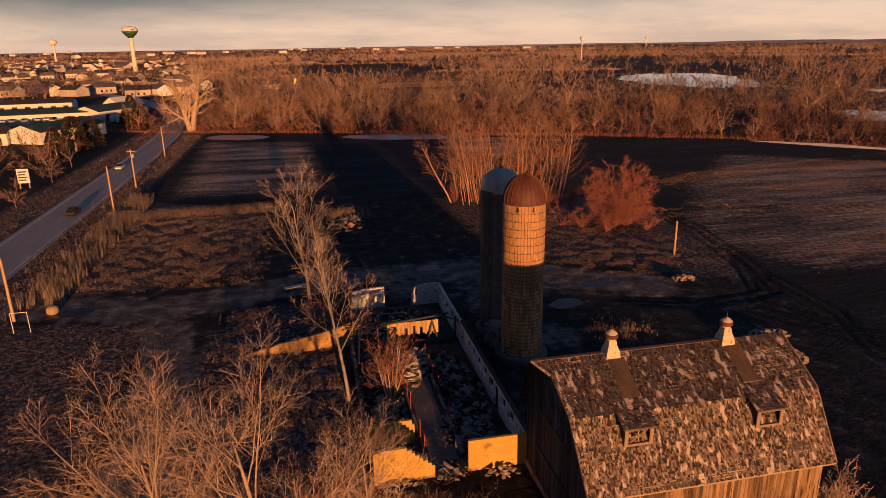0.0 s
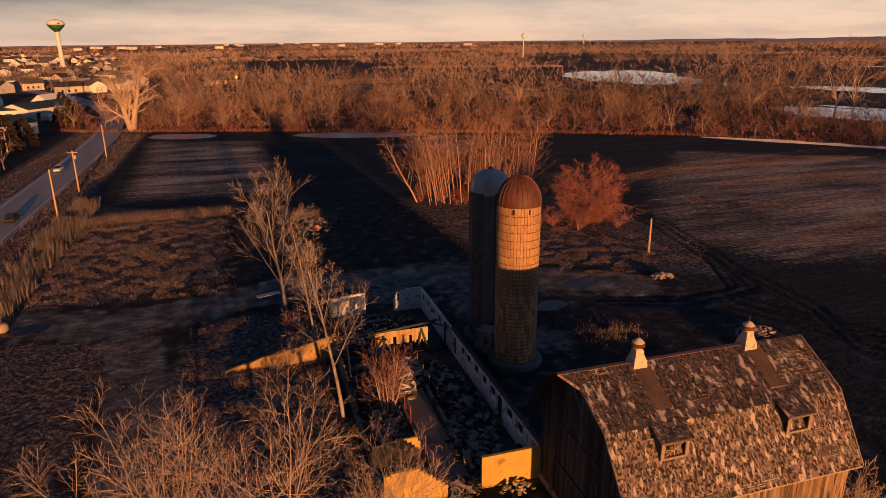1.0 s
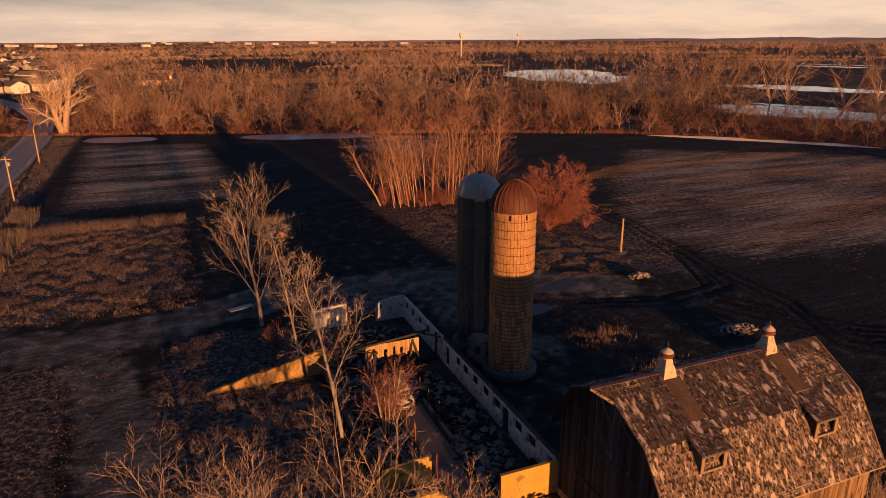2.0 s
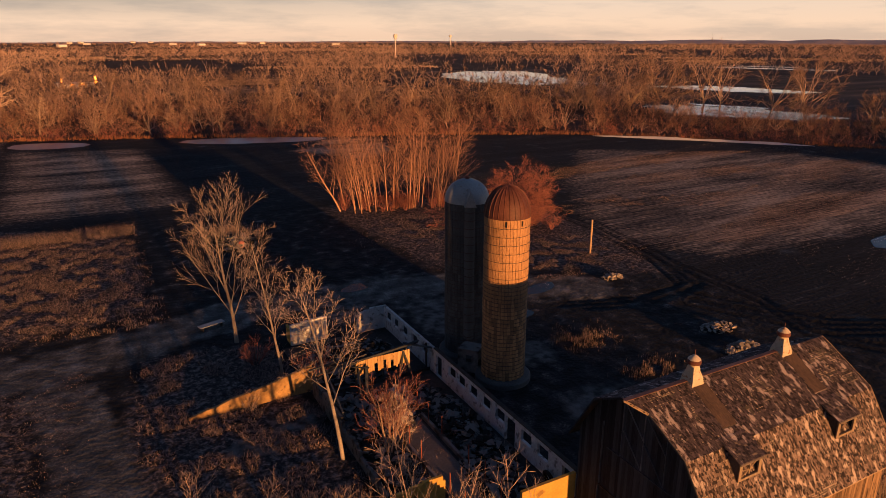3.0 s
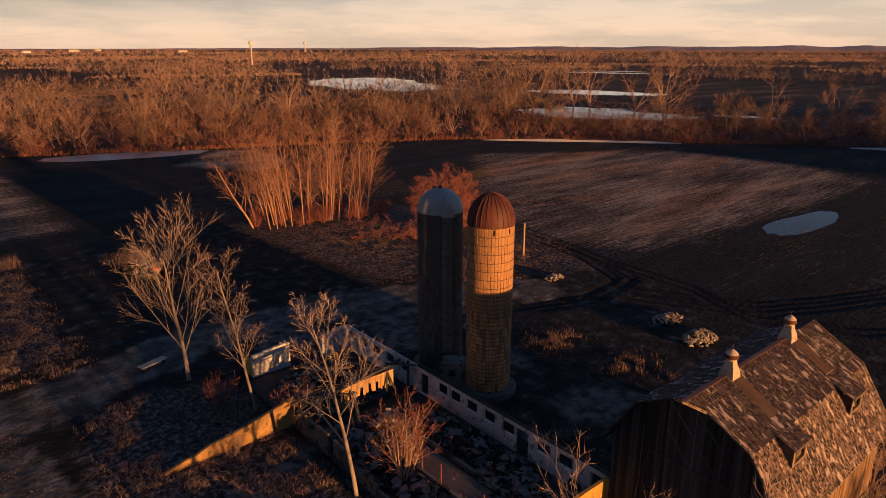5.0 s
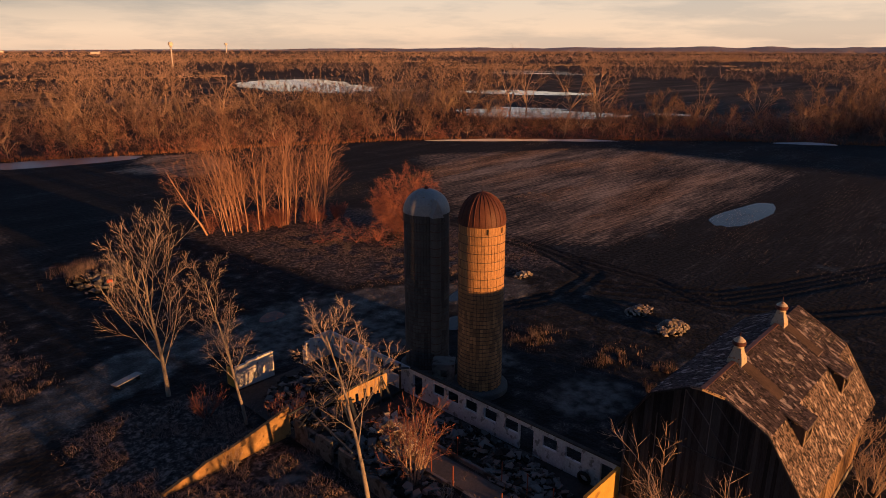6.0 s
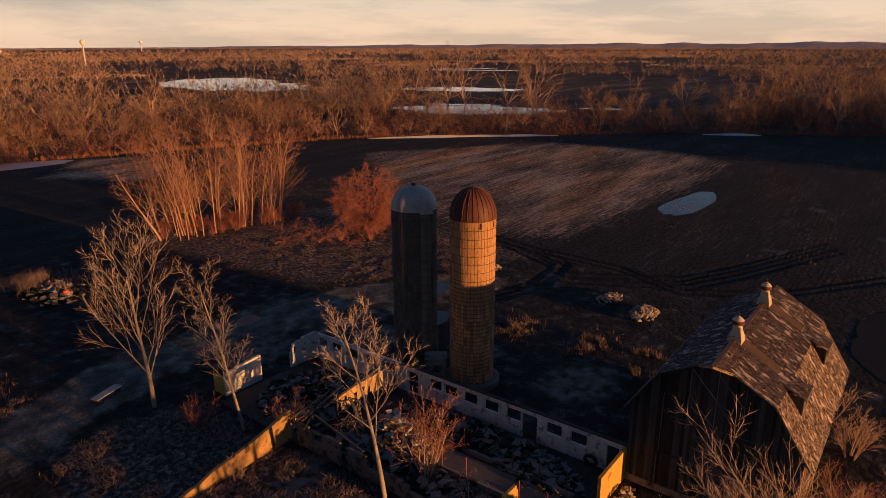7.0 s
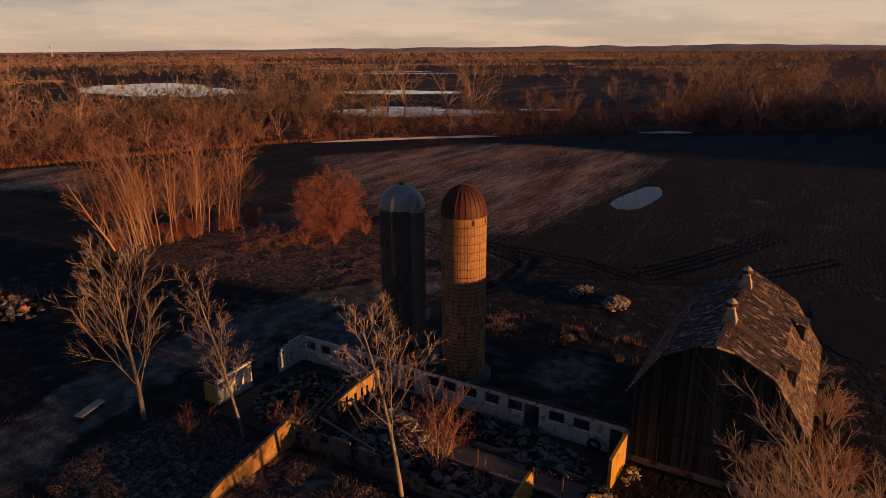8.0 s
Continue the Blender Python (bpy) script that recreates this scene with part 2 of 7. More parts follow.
def glossy(name, colour, rough, metal=0.0, bump=0.0, bump_scale=1.0, dist=0.05):
    m = bpy.data.materials.new(name)
    m.use_nodes = True
    nt = m.node_tree
    bs = nt.nodes["Principled BSDF"]
    bs.inputs["Base Color"].default_value = (*colour, 1)
    bs.inputs["Roughness"].default_value, bs.inputs["Metallic"].default_value = rough, metal
    if bump:
        n = nt.nodes.new("ShaderNodeTexNoise")
        n.inputs["Scale"].default_value = bump_scale
        g = nt.nodes.new("ShaderNodeNewGeometry")
        nt.links.new(g.outputs["Position"], n.inputs[0])
        b = nt.nodes.new("ShaderNodeBump")
        b.inputs["Strength"].default_value, b.inputs["Distance"].default_value = bump, dist
        nt.links.new(n.outputs[0], b.inputs["Height"])
        nt.links.new(b.outputs[0], bs.inputs["Normal"])
    return m

M_WATER = glossy("still_water", (0.02, 0.022, 0.024), 0.06, 0, 0.05, 0.8)
M_ICE = glossy("pale_pond_ice", (0.74, 0.72, 0.72), 0.14, 0.35, 0.04, 0.3)
M_THIN_ICE = glossy("thin_grey_ice", (0.30, 0.31, 0.33), 0.22, 0.2, 0.1, 0.4)
M_PUDDLE = glossy("muddy_puddle", (0.016, 0.021, 0.024), 0.20, 0, 0.25, 0.5)
M_PUDDLE.node_tree.nodes["Principled BSDF"].inputs["Specular IOR Level"].default_value = 0.22
M_GLASS = glossy("window_glass", (0.02, 0.022, 0.025), 0.05)
# the flare's orange is put into the mirror's colour
M_MIRROR = glossy("glint_mirror", (1.0, 0.55, 0.20), 0.24, 1.0)

# ---- mesh helpers ----
def mesh_object(name, verts, faces, mat, parent=None, smooth=False):
    me = bpy.data.meshes.new(name)
    me.from_pydata([tuple(v) for v in verts], [], faces)
    me.update()
    if smooth:
        me.polygons.foreach_set("use_smooth", [True] * len(me.polygons))
    if mat:
        me.materials.append(mat)
    ob = new(name, me)
    if parent:
        ob.parent = parent
    return ob

def part(name, bm, mat, parent=None, label="", smooth=False):
    bmesh.ops.recalc_face_normals(bm, faces=bm.faces)
    me = bpy.data.meshes.new(name)
    bm.to_mesh(me)
    bm.free()
    if smooth:
        me.polygons.foreach_set("use_smooth", [True] * len(me.polygons))
    me.materials.append(mat)
    ob = new(name, me)
    if parent:
        ob.parent = parent
    return tagged(ob, label)

def thing(name, label, category, group="", kind="", at=(0, 0, 0)):
    ob = new(name)
    ob.empty_display_size = 0.3
    ob.location = at
    return tagged(ob, label, category, group, kind)

def share(name, mesh, parent, m):
    ob = new(name, mesh)
    ob.parent = parent
    ob.matrix_basis = m
    return ob

def add_box(bm, x0, x1, y0, y1, z0, z1, m=None):
    vs = [bm.verts.new((x, y, z)) for z in (z0, z1) for x, y in ((x0, y0), (x1, y0), (x1, y1), (x0, y1))]
    for f in ((0, 3, 2, 1), (4, 5, 6, 7), (0, 1, 5, 4), (1, 2, 6, 5), (2, 3, 7, 6), (3, 0, 4, 7)):
        bm.faces.new([vs[i] for i in f])
    if m is not None:
        for v in vs:
            v.co = m @ v.co
    return vs

def box(x0, x1, y0, y1, z0, z1, bevel=0.0, m=None):
    bm = bmesh.new()
    add_box(bm, x0, x1, y0, y1, z0, z1)
    if bevel:
        bmesh.ops.bevel(bm, geom=bm.edges[:], offset=bevel, segments=1, affect="EDGES")
    if m is not None:
        bm.transform(m)
    return bm

def lathe(profile, n=32, cap=True):
    """A turned shape round z from (radius, height) pairs."""
    bm = bmesh.new()
    rings = []
    for r, z in profile:
        if r < 1e-4:
            rings.append([bm.verts.new((0, 0, z))])
        else:
            rings.append([bm.verts.new((r * math.cos(2 * math.pi * i / n), r * math.sin(2 * math.pi * i / n), z)) for i in range(n)])
    for a, b in zip(rings, rings[1:]):
        for i in range(n):
            j = (i + 1) % n
            if len(a) == 1 and len(b) > 1:
                bm.faces.new((a[0], b[i], b[j]))
            elif len(b) == 1 and len(a) > 1:
                bm.faces.new((a[i], a[j], b[0]))
            elif len(a) > 1:
                bm.faces.new((a[i], a[j], b[j], b[i]))
    if cap:
        for ring in (rings[0], rings[-1]):
            if len(ring) > 2:
                bm.faces.new(ring)
    return bm

def beam_between(bm, a, b, w, h):
    """A squared timber from a to b."""
    a, b = Vector(a), Vector(b)
    d = b - a
    q = d.to_track_quat("Y", "Z").to_matrix().to_4x4()
    add_box(bm, -w / 2, w / 2, 0, d.length, -h / 2, h / 2, Matrix.Translation(a) @ q)
    return bm

# ---- the ground: one sheet to the horizon, with the kinds of ground as soft masks ----
def axis(lo, hi, step, reach, grow):
    out = list(np.arange(lo, hi, step))
    for sign, edge in ((-1, lo), (1, out[-1])):
        d, p, side = step, edge, []
        while abs(p) < reach:
            d *= grow
            p = p + sign * d
            side.append(p)
        out = side[::-1] + out if sign < 0 else out + side
    return np.array(out)

def line_distance(X, Y, pts):
    best = np.full(X.shape, 1e9)
    for (ax, ay), (bx, by) in zip(pts, pts[1:]):
        dx, dy = bx - ax, by - ay
        t = np.clip(((X - ax) * dx + (Y - ay) * dy) / (dx * dx + dy * dy), 0, 1)
        best = np.minimum(best, np.hypot(X - ax - t * dx, Y - ay - t * dy))
    return best

def inside(X, Y, poly, soft):
    """1 inside a convex polygon given anticlockwise, falling to 0 over soft metres."""
    d = np.full(X.shape, 1e9)
    for (ax, ay), (bx, by) in zip(poly, poly[1:] + poly[:1]):
        n = math.hypot(bx - ax, by - ay)
        d = np.minimum(d, ((bx - ax) * (Y - ay) - (by - ay) * (X - ax)) / n)
    return np.clip(d / soft + 0.5, 0, 1)

def ripple(X, Y, k, seed):
    r = np.random.RandomState(seed)
    z = np.zeros(X.shape)
    for _ in range(7):
        a, p = r.uniform(0, 2 * math.pi, 2)
        f = k * r.uniform(0.6, 1.7)
        z += np.sin((X * math.cos(a) + Y * math.sin(a)) * f + p + 1.3 * np.sin((X * math.sin(a) - Y * math.cos(a)) * f * 0.6 + p))
    return z / 7

ROAD = [(-48.0, -160), (-48.0, 205), (-49.5, 262), (-56, 325), (-72, 385), (-104, 460), (-150, 540)]
DRIVE = [(-46, 92), (-32, 87), (-22, 83.5), (-10, 86), (2, 90), (16, 89), (30, 86), (44, 76)]
SPUR = [(-19.5, 82), (-16.5, 70), (-15, 58), (-14.5, 44), (-15, 20), (-15, -40)]
TRACKS = [[(66.5, 125), (66.5, 101), (62.5, 80), (58.5, 69.5), (48, 68), (40, 71)], [(64.7, 112), (64.4, 99), (60.6, 80), (56.2, 71), (47, 70), (38, 73)],
          [(62, 80), (61, 62), (57, 53), (63, 42), (80, 30)], [(52, 66), (59.6, 52), (69, 47), (90, 38)], [(54, 68), (62, 54), (71, 49), (92, 40)]]
gx, gy = axis(-42, 112, 0.48, 4900, 1.055), axis(28, 112, 0.48, 4900, 1.055)
GX, GY = np.meshgrid(gx, gy)
near = np.clip(1.4 - np.hypot(GX - 25, GY - 90) / 220, 0, 1)

def ground_height(X, Y):
    n = np.clip(1.4 - np.hypot(X - 25, Y - 90) / 220, 0, 1)
    return n * (0.07 * ripple(X, Y, 0.35, 3) + 0.03 * ripple(X, Y, 1.4, 4) + 0.010 * ripple(X, Y, 3.2, 5)) - 0.04

masks = {}
masks["furrow"] = np.maximum(inside(GX, GY, [(60, 40), (110, -30), (420, -160), (420, 300), (60, 300)], 6) * (GX > 60) + (GY > 137) * (GX <= 62), 0)
masks["gravel"] = np.maximum(np.clip(1.35 - line_distance(GX, GY, DRIVE) / 4.6, 0, 1), np.clip(1.3 - line_distance(GX, GY, SPUR) / 3.6, 0, 1))
masks["slab"] = np.maximum.reduce([np.clip(1.25 - np.hypot((GX - cx) / rx, (GY - cy) / ry), 0, 0.85) for cx, cy, rx, ry in ((26.5, 52, 5.5, 4.2), (22, 76, 4.5, 6.0), (26, 64, 3.5, 4.0), (12, 84, 6, 5), (1.0, 63.0, 3, 2.5), (-3.5, 60.5, 3.5, 2.2))])
yard = inside(GX, GY, [(17, 44), (40, 46), (44, 80), (24, 96), (8, 96), (8, 80), (16, 78)], 8)
masks["gravel"] = np.maximum(masks["gravel"], 0.55 * yard)
masks["stubble"] = np.maximum.reduce([inside(GX, GY, [(62, 92), (78, 73), (118, 74), (160, 70), (172, 92), (168, 130), (118, 165), (84, 128)], 20),
    inside(GX, GY, [(60, 430), (160, 400), (170, 440), (70, 480)], 8), 0.75 * inside(GX, GY, [(-30, 150), (4, 150), (2, 232), (-34, 240)], 12), 0.8 * inside(GX, GY, [(40, 205), (62, 165), (68, 190), (90, 205), (60, 225)], 12)])
masks["grass"] = np.maximum.reduce([inside(GX, GY, [(-36, 90), (-9, 95), (-9, 134), (-37, 150)], 5), inside(GX, GY, [(30, 94), (60, 74), (63, 96), (68, 120), (50, 134), (26, 134)], 8),
    np.clip(1.5 - np.abs(GX + 41) / 5, 0, 1) * (GY < 300), 0.85 * inside(GX, GY, [(-42, 20), (-19, 20), (-20, 79), (-42, 84)], 4), 0.8 * inside(GX, GY, [(-12, 40), (3, 40), (2, 80), (-10, 82), (-14, 70)], 4),
    np.clip(1.6 - np.abs(GX + 56.5) / 5, 0, 1) * (GY < 330)])
edge_line = np.interp(GX, [-4000, -60, -40, 9, 42, 93, 137, 167, 215, 242, 400, 4000], [275, 275, 268, 252, 236, 216, 194, 163, 107, 57, -150, -2500])
masks["woods"] = np.clip((GY - edge_line) / 6, 0, 1)
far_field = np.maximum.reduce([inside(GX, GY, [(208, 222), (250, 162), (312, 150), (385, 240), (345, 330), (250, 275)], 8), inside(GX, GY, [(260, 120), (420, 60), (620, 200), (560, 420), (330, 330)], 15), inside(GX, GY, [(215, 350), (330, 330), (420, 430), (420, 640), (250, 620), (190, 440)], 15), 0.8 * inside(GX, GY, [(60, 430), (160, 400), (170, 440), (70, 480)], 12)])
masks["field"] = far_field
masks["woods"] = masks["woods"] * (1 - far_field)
cut = np.zeros(GX.shape)
for tr in TRACKS:
    for off in (-0.9, 0.9):
        d = line_distance(GX, GY, [(x + off, y + off * 0.4) for x, y in tr])
        cut = np.maximum(cut, np.clip(1 - d / 0.55, 0, 1))
masks["rut"] = cut
GZ = (ground_height(GX, GY) + 0.04) * (1 - 0.8 * np.clip(masks["furrow"] + masks["stubble"], 0, 1)) - 0.04 - 0.20 * cut
GZ = GZ - 0.12 * np.clip(1 - line_distance(GX, GY, ROAD) / 7, 0, 1)
nx, ny = len(gx), len(gy)
idx = np.arange(nx * ny).reshape(ny, nx)
quads = np.stack([idx[:-1, :-1], idx[:-1, 1:], idx[1:, 1:], idx[1:, :-1]], -1).reshape(-1, 4)
gme = bpy.data.meshes.new("ground")
gme.from_pydata(np.stack([GX, GY, GZ], -1).reshape(-1, 3).tolist(), [], quads.tolist())
gme.polygons.foreach_set("use_smooth", [True] * len(gme.polygons))
for k, v in masks.items():
    at = gme.attributes.new(k, "FLOAT", "POINT")
    at.data.foreach_set("value", v.reshape(-1).astype(np.float32))

def ground_material():
    m = bpy.data.materials.new("farm_ground")
    m.use_nodes = True
    nt = m.node_tree
    bs = nt.nodes["Principled BSDF"]
    N, L = nt.nodes.new, nt.links.new
    geo = N("ShaderNodeNewGeometry")
    def noise_tex(scale, detail=6, stretch=None, rot=0):
        n = N("ShaderNodeTexNoise")
        n.inputs["Scale"].default_value, n.inputs["Detail"].default_value = scale, detail
        mp = N("ShaderNodeMapping")
        mp.inputs["Scale"].default_value = stretch or (1, 1, 1)
        mp.inputs["Rotation"].default_value = (0, 0, rot)
        L(geo.outputs["Position"], mp.inputs[0]), L(mp.outputs[0], n.inputs[0])
        return n.outputs[0]
    def ramp(fac, stops):
        r = N("ShaderNodeValToRGB")
        r.color_ramp.elements[0].position, r.color_ramp.elements[0].color = stops[0][0], (*stops[0][1], 1)
        r.color_ramp.elements[1].position, r.color_ramp.elements[1].color = stops[-1][0], (*stops[-1][1], 1)
        for p, c in stops[1:-1]:
            r.color_ramp.elements.new(p).color = (*c, 1)
        L(fac, r.inputs[0])
        return r.outputs[0]
    def mask(name, broken, lo=0.35, hi=0.65):
        a = N("ShaderNodeAttribute")
        a.attribute_name = name
        s = N("ShaderNodeMath")
        s.operation = "MULTIPLY_ADD"
        s.inputs[1].default_value = 0.7
        L(broken, s.inputs[0])
        sub = N("ShaderNodeMath")
        sub.operation = "SUBTRACT"
        sub.inputs[1].default_value = 0.35
        L(a.outputs["Fac"], s.inputs[2]), L(s.outputs[0], sub.inputs[0])
        r = N("ShaderNodeMapRange")
        r.inputs["From Min"].default_value, r.inputs["From Max"].default_value = lo, hi
        L(sub.outputs[0], r.inputs[0])
        return r.outputs[0]
    def mix(fac, a, b):
        x = N("ShaderNodeMix")
        x.data_type = "RGBA"
        L(fac, x.inputs[0]), L(a, x.inputs[6]), L(b, x.inputs[7])
        return x.outputs[2]
    def blend(a, b, k):
        """a * (1 - k) + b * k"""
        x = N("ShaderNodeMix")
        x.inputs[0].default_value = k
        L(a, x.inputs[2]), L(b, x.inputs[3])
        return x.outputs[0]
    mid, big, fine = noise_tex(0.5, 8), noise_tex(0.06), noise_tex(1.7, 10)
    speck = noise_tex(5.0, 6)
    rows = blend(noise_tex(1.0, 8, (0.12, 2.4, 1), radians(4)), noise_tex(1.2, 9), 0.45)
    swath = noise_tex(0.09, 7, (0.35, 1.6, 1), radians(4))
    fur = N("ShaderNodeAttribute")
    fur.attribute_name = "furrow"
    pick = N("ShaderNodeMix")                  # furrows in the fields, trampled mud in the yard
    L(fur.outputs["Fac"], pick.inputs[0]), L(blend(noise_tex(0.5, 10), speck, 0.3), pick.inputs[2]), L(blend(rows, swath, 0.35), pick.inputs[3])
    mixrow = pick.outputs[0]
    slab = ramp(noise_tex(0.8, 8), [(0.35, (0.026, 0.027, 0.027)), (0.62, (0.15, 0.148, 0.145))])
    soil = ramp(mixrow, [(0.42, (0.0055, 0.0068, 0.0088)), (0.55, (0.017, 0.020, 0.025)), (0.62, (0.055, 0.057, 0.062)), (0.70, (0.19, 0.18, 0.175))])
    gravel = ramp(blend(mid, speck, 0.35), [(0.36, (0.033, 0.034, 0.033)), (0.52, (0.105, 0.105, 0.100)), (0.68, (0.28, 0.27, 0.25))])
    stubble = ramp(blend(rows, swath, 0.4), [(0.41, (0.022, 0.021, 0.021)), (0.50, (0.19, 0.150, 0.115)), (0.60, (0.60, 0.46, 0.33))])
    grass = ramp(blend(fine, speck, 0.4), [(0.38, (0.012, 0.0125, 0.014)), (0.50, (0.056, 0.050, 0.050)), (0.61, (0.23, 0.190, 0.172))])
    # woods floor darkened: the trees' shade is put into its colour
    woods = ramp(noise_tex(0.05), [(0.3, (0.022, 0.016, 0.014)), (0.7, (0.085, 0.058, 0.048))])
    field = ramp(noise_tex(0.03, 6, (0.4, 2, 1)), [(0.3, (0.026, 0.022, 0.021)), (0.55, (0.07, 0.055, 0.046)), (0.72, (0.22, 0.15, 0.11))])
    col = soil
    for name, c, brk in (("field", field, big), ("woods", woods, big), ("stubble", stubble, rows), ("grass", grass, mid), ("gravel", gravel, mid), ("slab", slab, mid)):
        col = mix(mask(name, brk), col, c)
    rut = N("ShaderNodeAttribute")
    rut.attribute_name = "rut"
    mud = N("ShaderNodeRGB")
    mud.outputs[0].default_value = (0.007, 0.0078, 0.0092, 1)
    col = mix(rut.outputs["Fac"], col, mud.outputs[0])
    L(col, bs.inputs["Base Color"])
    wet = N("ShaderNodeMapRange")          # damp hollows in the bare ground
    wet.inputs["From Min"].default_value, wet.inputs["From Max"].default_value = 0.62, 0.76
    wet.inputs["To Min"].default_value, wet.inputs["To Max"].default_value = 0.95, 0.5
    L(noise_tex(0.14), wet.inputs[0]), L(wet.outputs[0], bs.inputs["Roughness"])
    bs.inputs["Specular IOR Level"].default_value = 0.25
    b1, b2 = N("ShaderNodeBump"), N("ShaderNodeBump")
    b1.inputs["Strength"].default_value, b1.inputs["Distance"].default_value = 0.7, 0.22
    b2.inputs["Strength"].default_value, b2.inputs["Distance"].default_value = 1.0, 0.22
    L(mixrow, b1.inputs["Height"]), L(fine, b2.inputs["Height"]), L(b1.outputs[0], b2.inputs["Normal"]), L(b2.outputs[0], bs.inputs["Normal"])
    return m

gme.materials.append(ground_material())
ground = tagged(new("ground", gme), "dark bare farm soil with stubble, dry grass and gravel", "ground", kind="structure")

def strip(name, pts, off0, off1, z, mat, label, category, dash=None, drape=False):
    """A band along a line, from one side offset to the other."""
    V, F, run = [], [], 0.0
    dense = []
    for (ax, ay), (bx, by) in zip(pts, pts[1:]):
        n = max(1, int(math.hypot(bx - ax, by - ay) / 3))
        dense += [(ax + (bx - ax) * i / n, ay + (by - ay) * i / n) for i in range(n)]
    dense.append(pts[-1])
    for _ in range(12):
        dense = [dense[0]] + [((a[0] + 2 * b[0] + c[0]) / 4, (a[1] + 2 * b[1] + c[1]) / 4) for a, b, c in zip(dense, dense[1:], dense[2:])] + [dense[-1]]
    for i, (x, y) in enumerate(dense):
        a, b = dense[max(i - 1, 0)], dense[min(i + 1, len(dense) - 1)]
        l = math.hypot(b[0] - a[0], b[1] - a[1])
        px, py = (b[1] - a[1]) / l, -(b[0] - a[0]) / l
        for o in (off0, off1):
            V.append((x + px * o, y + py * o, z))
        if i and not (dash and i % dash[0] >= dash[1]):
            F.append((2 * i - 2, 2 * i - 1, 2 * i + 1, 2 * i))
    ob = mesh_object(name, V, F, mat)
    return tagged(ob, label, category, kind="structure")

strip("road", ROAD, -4.6, 4.6, 0.05, M_ASPHALT, "worn grey asphalt two-lane road", "road")
strip("road_edge_line", ROAD, -3.82, -3.56, 0.058, M_PAINT, "faded white painted edge line", "road marking")
strip("road_edge_line", ROAD, 3.56, 3.82, 0.058, M_PAINT, "faded white painted edge line", "road marking")
strip("road_centre_line", ROAD, -0.09, 0.09, 0.056, material("yellow_paint", (0.4, 0.26, 0.05), (0.6, 0.42, 0.1), 2, 9, bump=0), "faded yellow dashed centre line", "road marking", dash=(4, 1))

def blob_sheet(name, cx, cy, rx, ry, rot, z, mat, label, category, seed, ragged=0.3, n=110, fall=1.25):
    r = random.Random(seed)
    ph = [(r.uniform(0, 6.28), r.uniform(0.4, 1) * ragged / (k ** fall)) for k in range(1, 22)]
    V = [(cx, cy, z)]
    for i in range(n):
        a = 2 * math.pi * i / n
        s = 1 + sum(w * math.sin(k * a + p) for k, (p, w) in enumerate(ph, 1)) * 0.6
        x, y = rx * s * math.cos(a), ry * s * math.sin(a)
        V.append((cx + x * math.cos(rot) - y * math.sin(rot), cy + x * math.sin(rot) + y * math.cos(rot), z))
    F = [(0, 1 + i, 1 + (i + 1) % n) for i in range(n)]
    return tagged(mesh_object(name, V, F, mat), label, category, kind="structure")

# ---- silos ----
def hoop_mesh(r, h):
    bm = bmesh.new()
    n = 48
    rings = [[bm.verts.new((rr * math.cos(2 * math.pi * i / n), rr * math.sin(2 * math.pi * i / n), z)) for i in range(n)] for rr, z in ((r - 0.02, -h), (r + 0.022, -h * 0.6), (r + 0.022, h * 0.6), (r - 0.02, h))]
    for a, b in zip(rings, rings[1:]):
        for i in range(n):
            bm.faces.new((a[i], a[(i + 1) % n], b[(i + 1) % n], b[i]))
    me = bpy.data.meshes.new("hoop")
    bm.to_mesh(me)
    bm.free()
    me.materials.append(M_HOOP)
    return me

def stave_mesh(w, h, mat):
    """One concrete stave, a slightly dished slab with bevelled edges, its back at x = 0."""
    bm = bmesh.new()
    a, b, t = w / 2, h / 2, 0.055
    back = [bm.verts.new((0, y, z)) for y, z in ((-a, -b), (a, -b), (a, b), (-a, b))]
    rim = [bm.verts.new((t * 0.7, y, z)) for y, z in ((-a, -b), (a, -b), (a, b), (-a, b))]
    face = [bm.verts.new((t, y, z)) for y, z in ((-a + 0.025, -b + 0.03), (a - 0.025, -b + 0.03), (a - 0.025, b - 0.03), (-a + 0.025, b - 0.03))]
    for p, q in ((back, rim), (rim, face)):
        for i in range(4):
            bm.faces.new((p[i], p[(i + 1) % 4], q[(i + 1) % 4], q[i]))
    bm.faces.new(face)
    bmesh.ops.recalc_face_normals(bm, faces=bm.faces)
    me = bpy.data.meshes.new("stave")
    bm.to_mesh(me)
    bm.free()
    me.materials.append(mat)
    return me

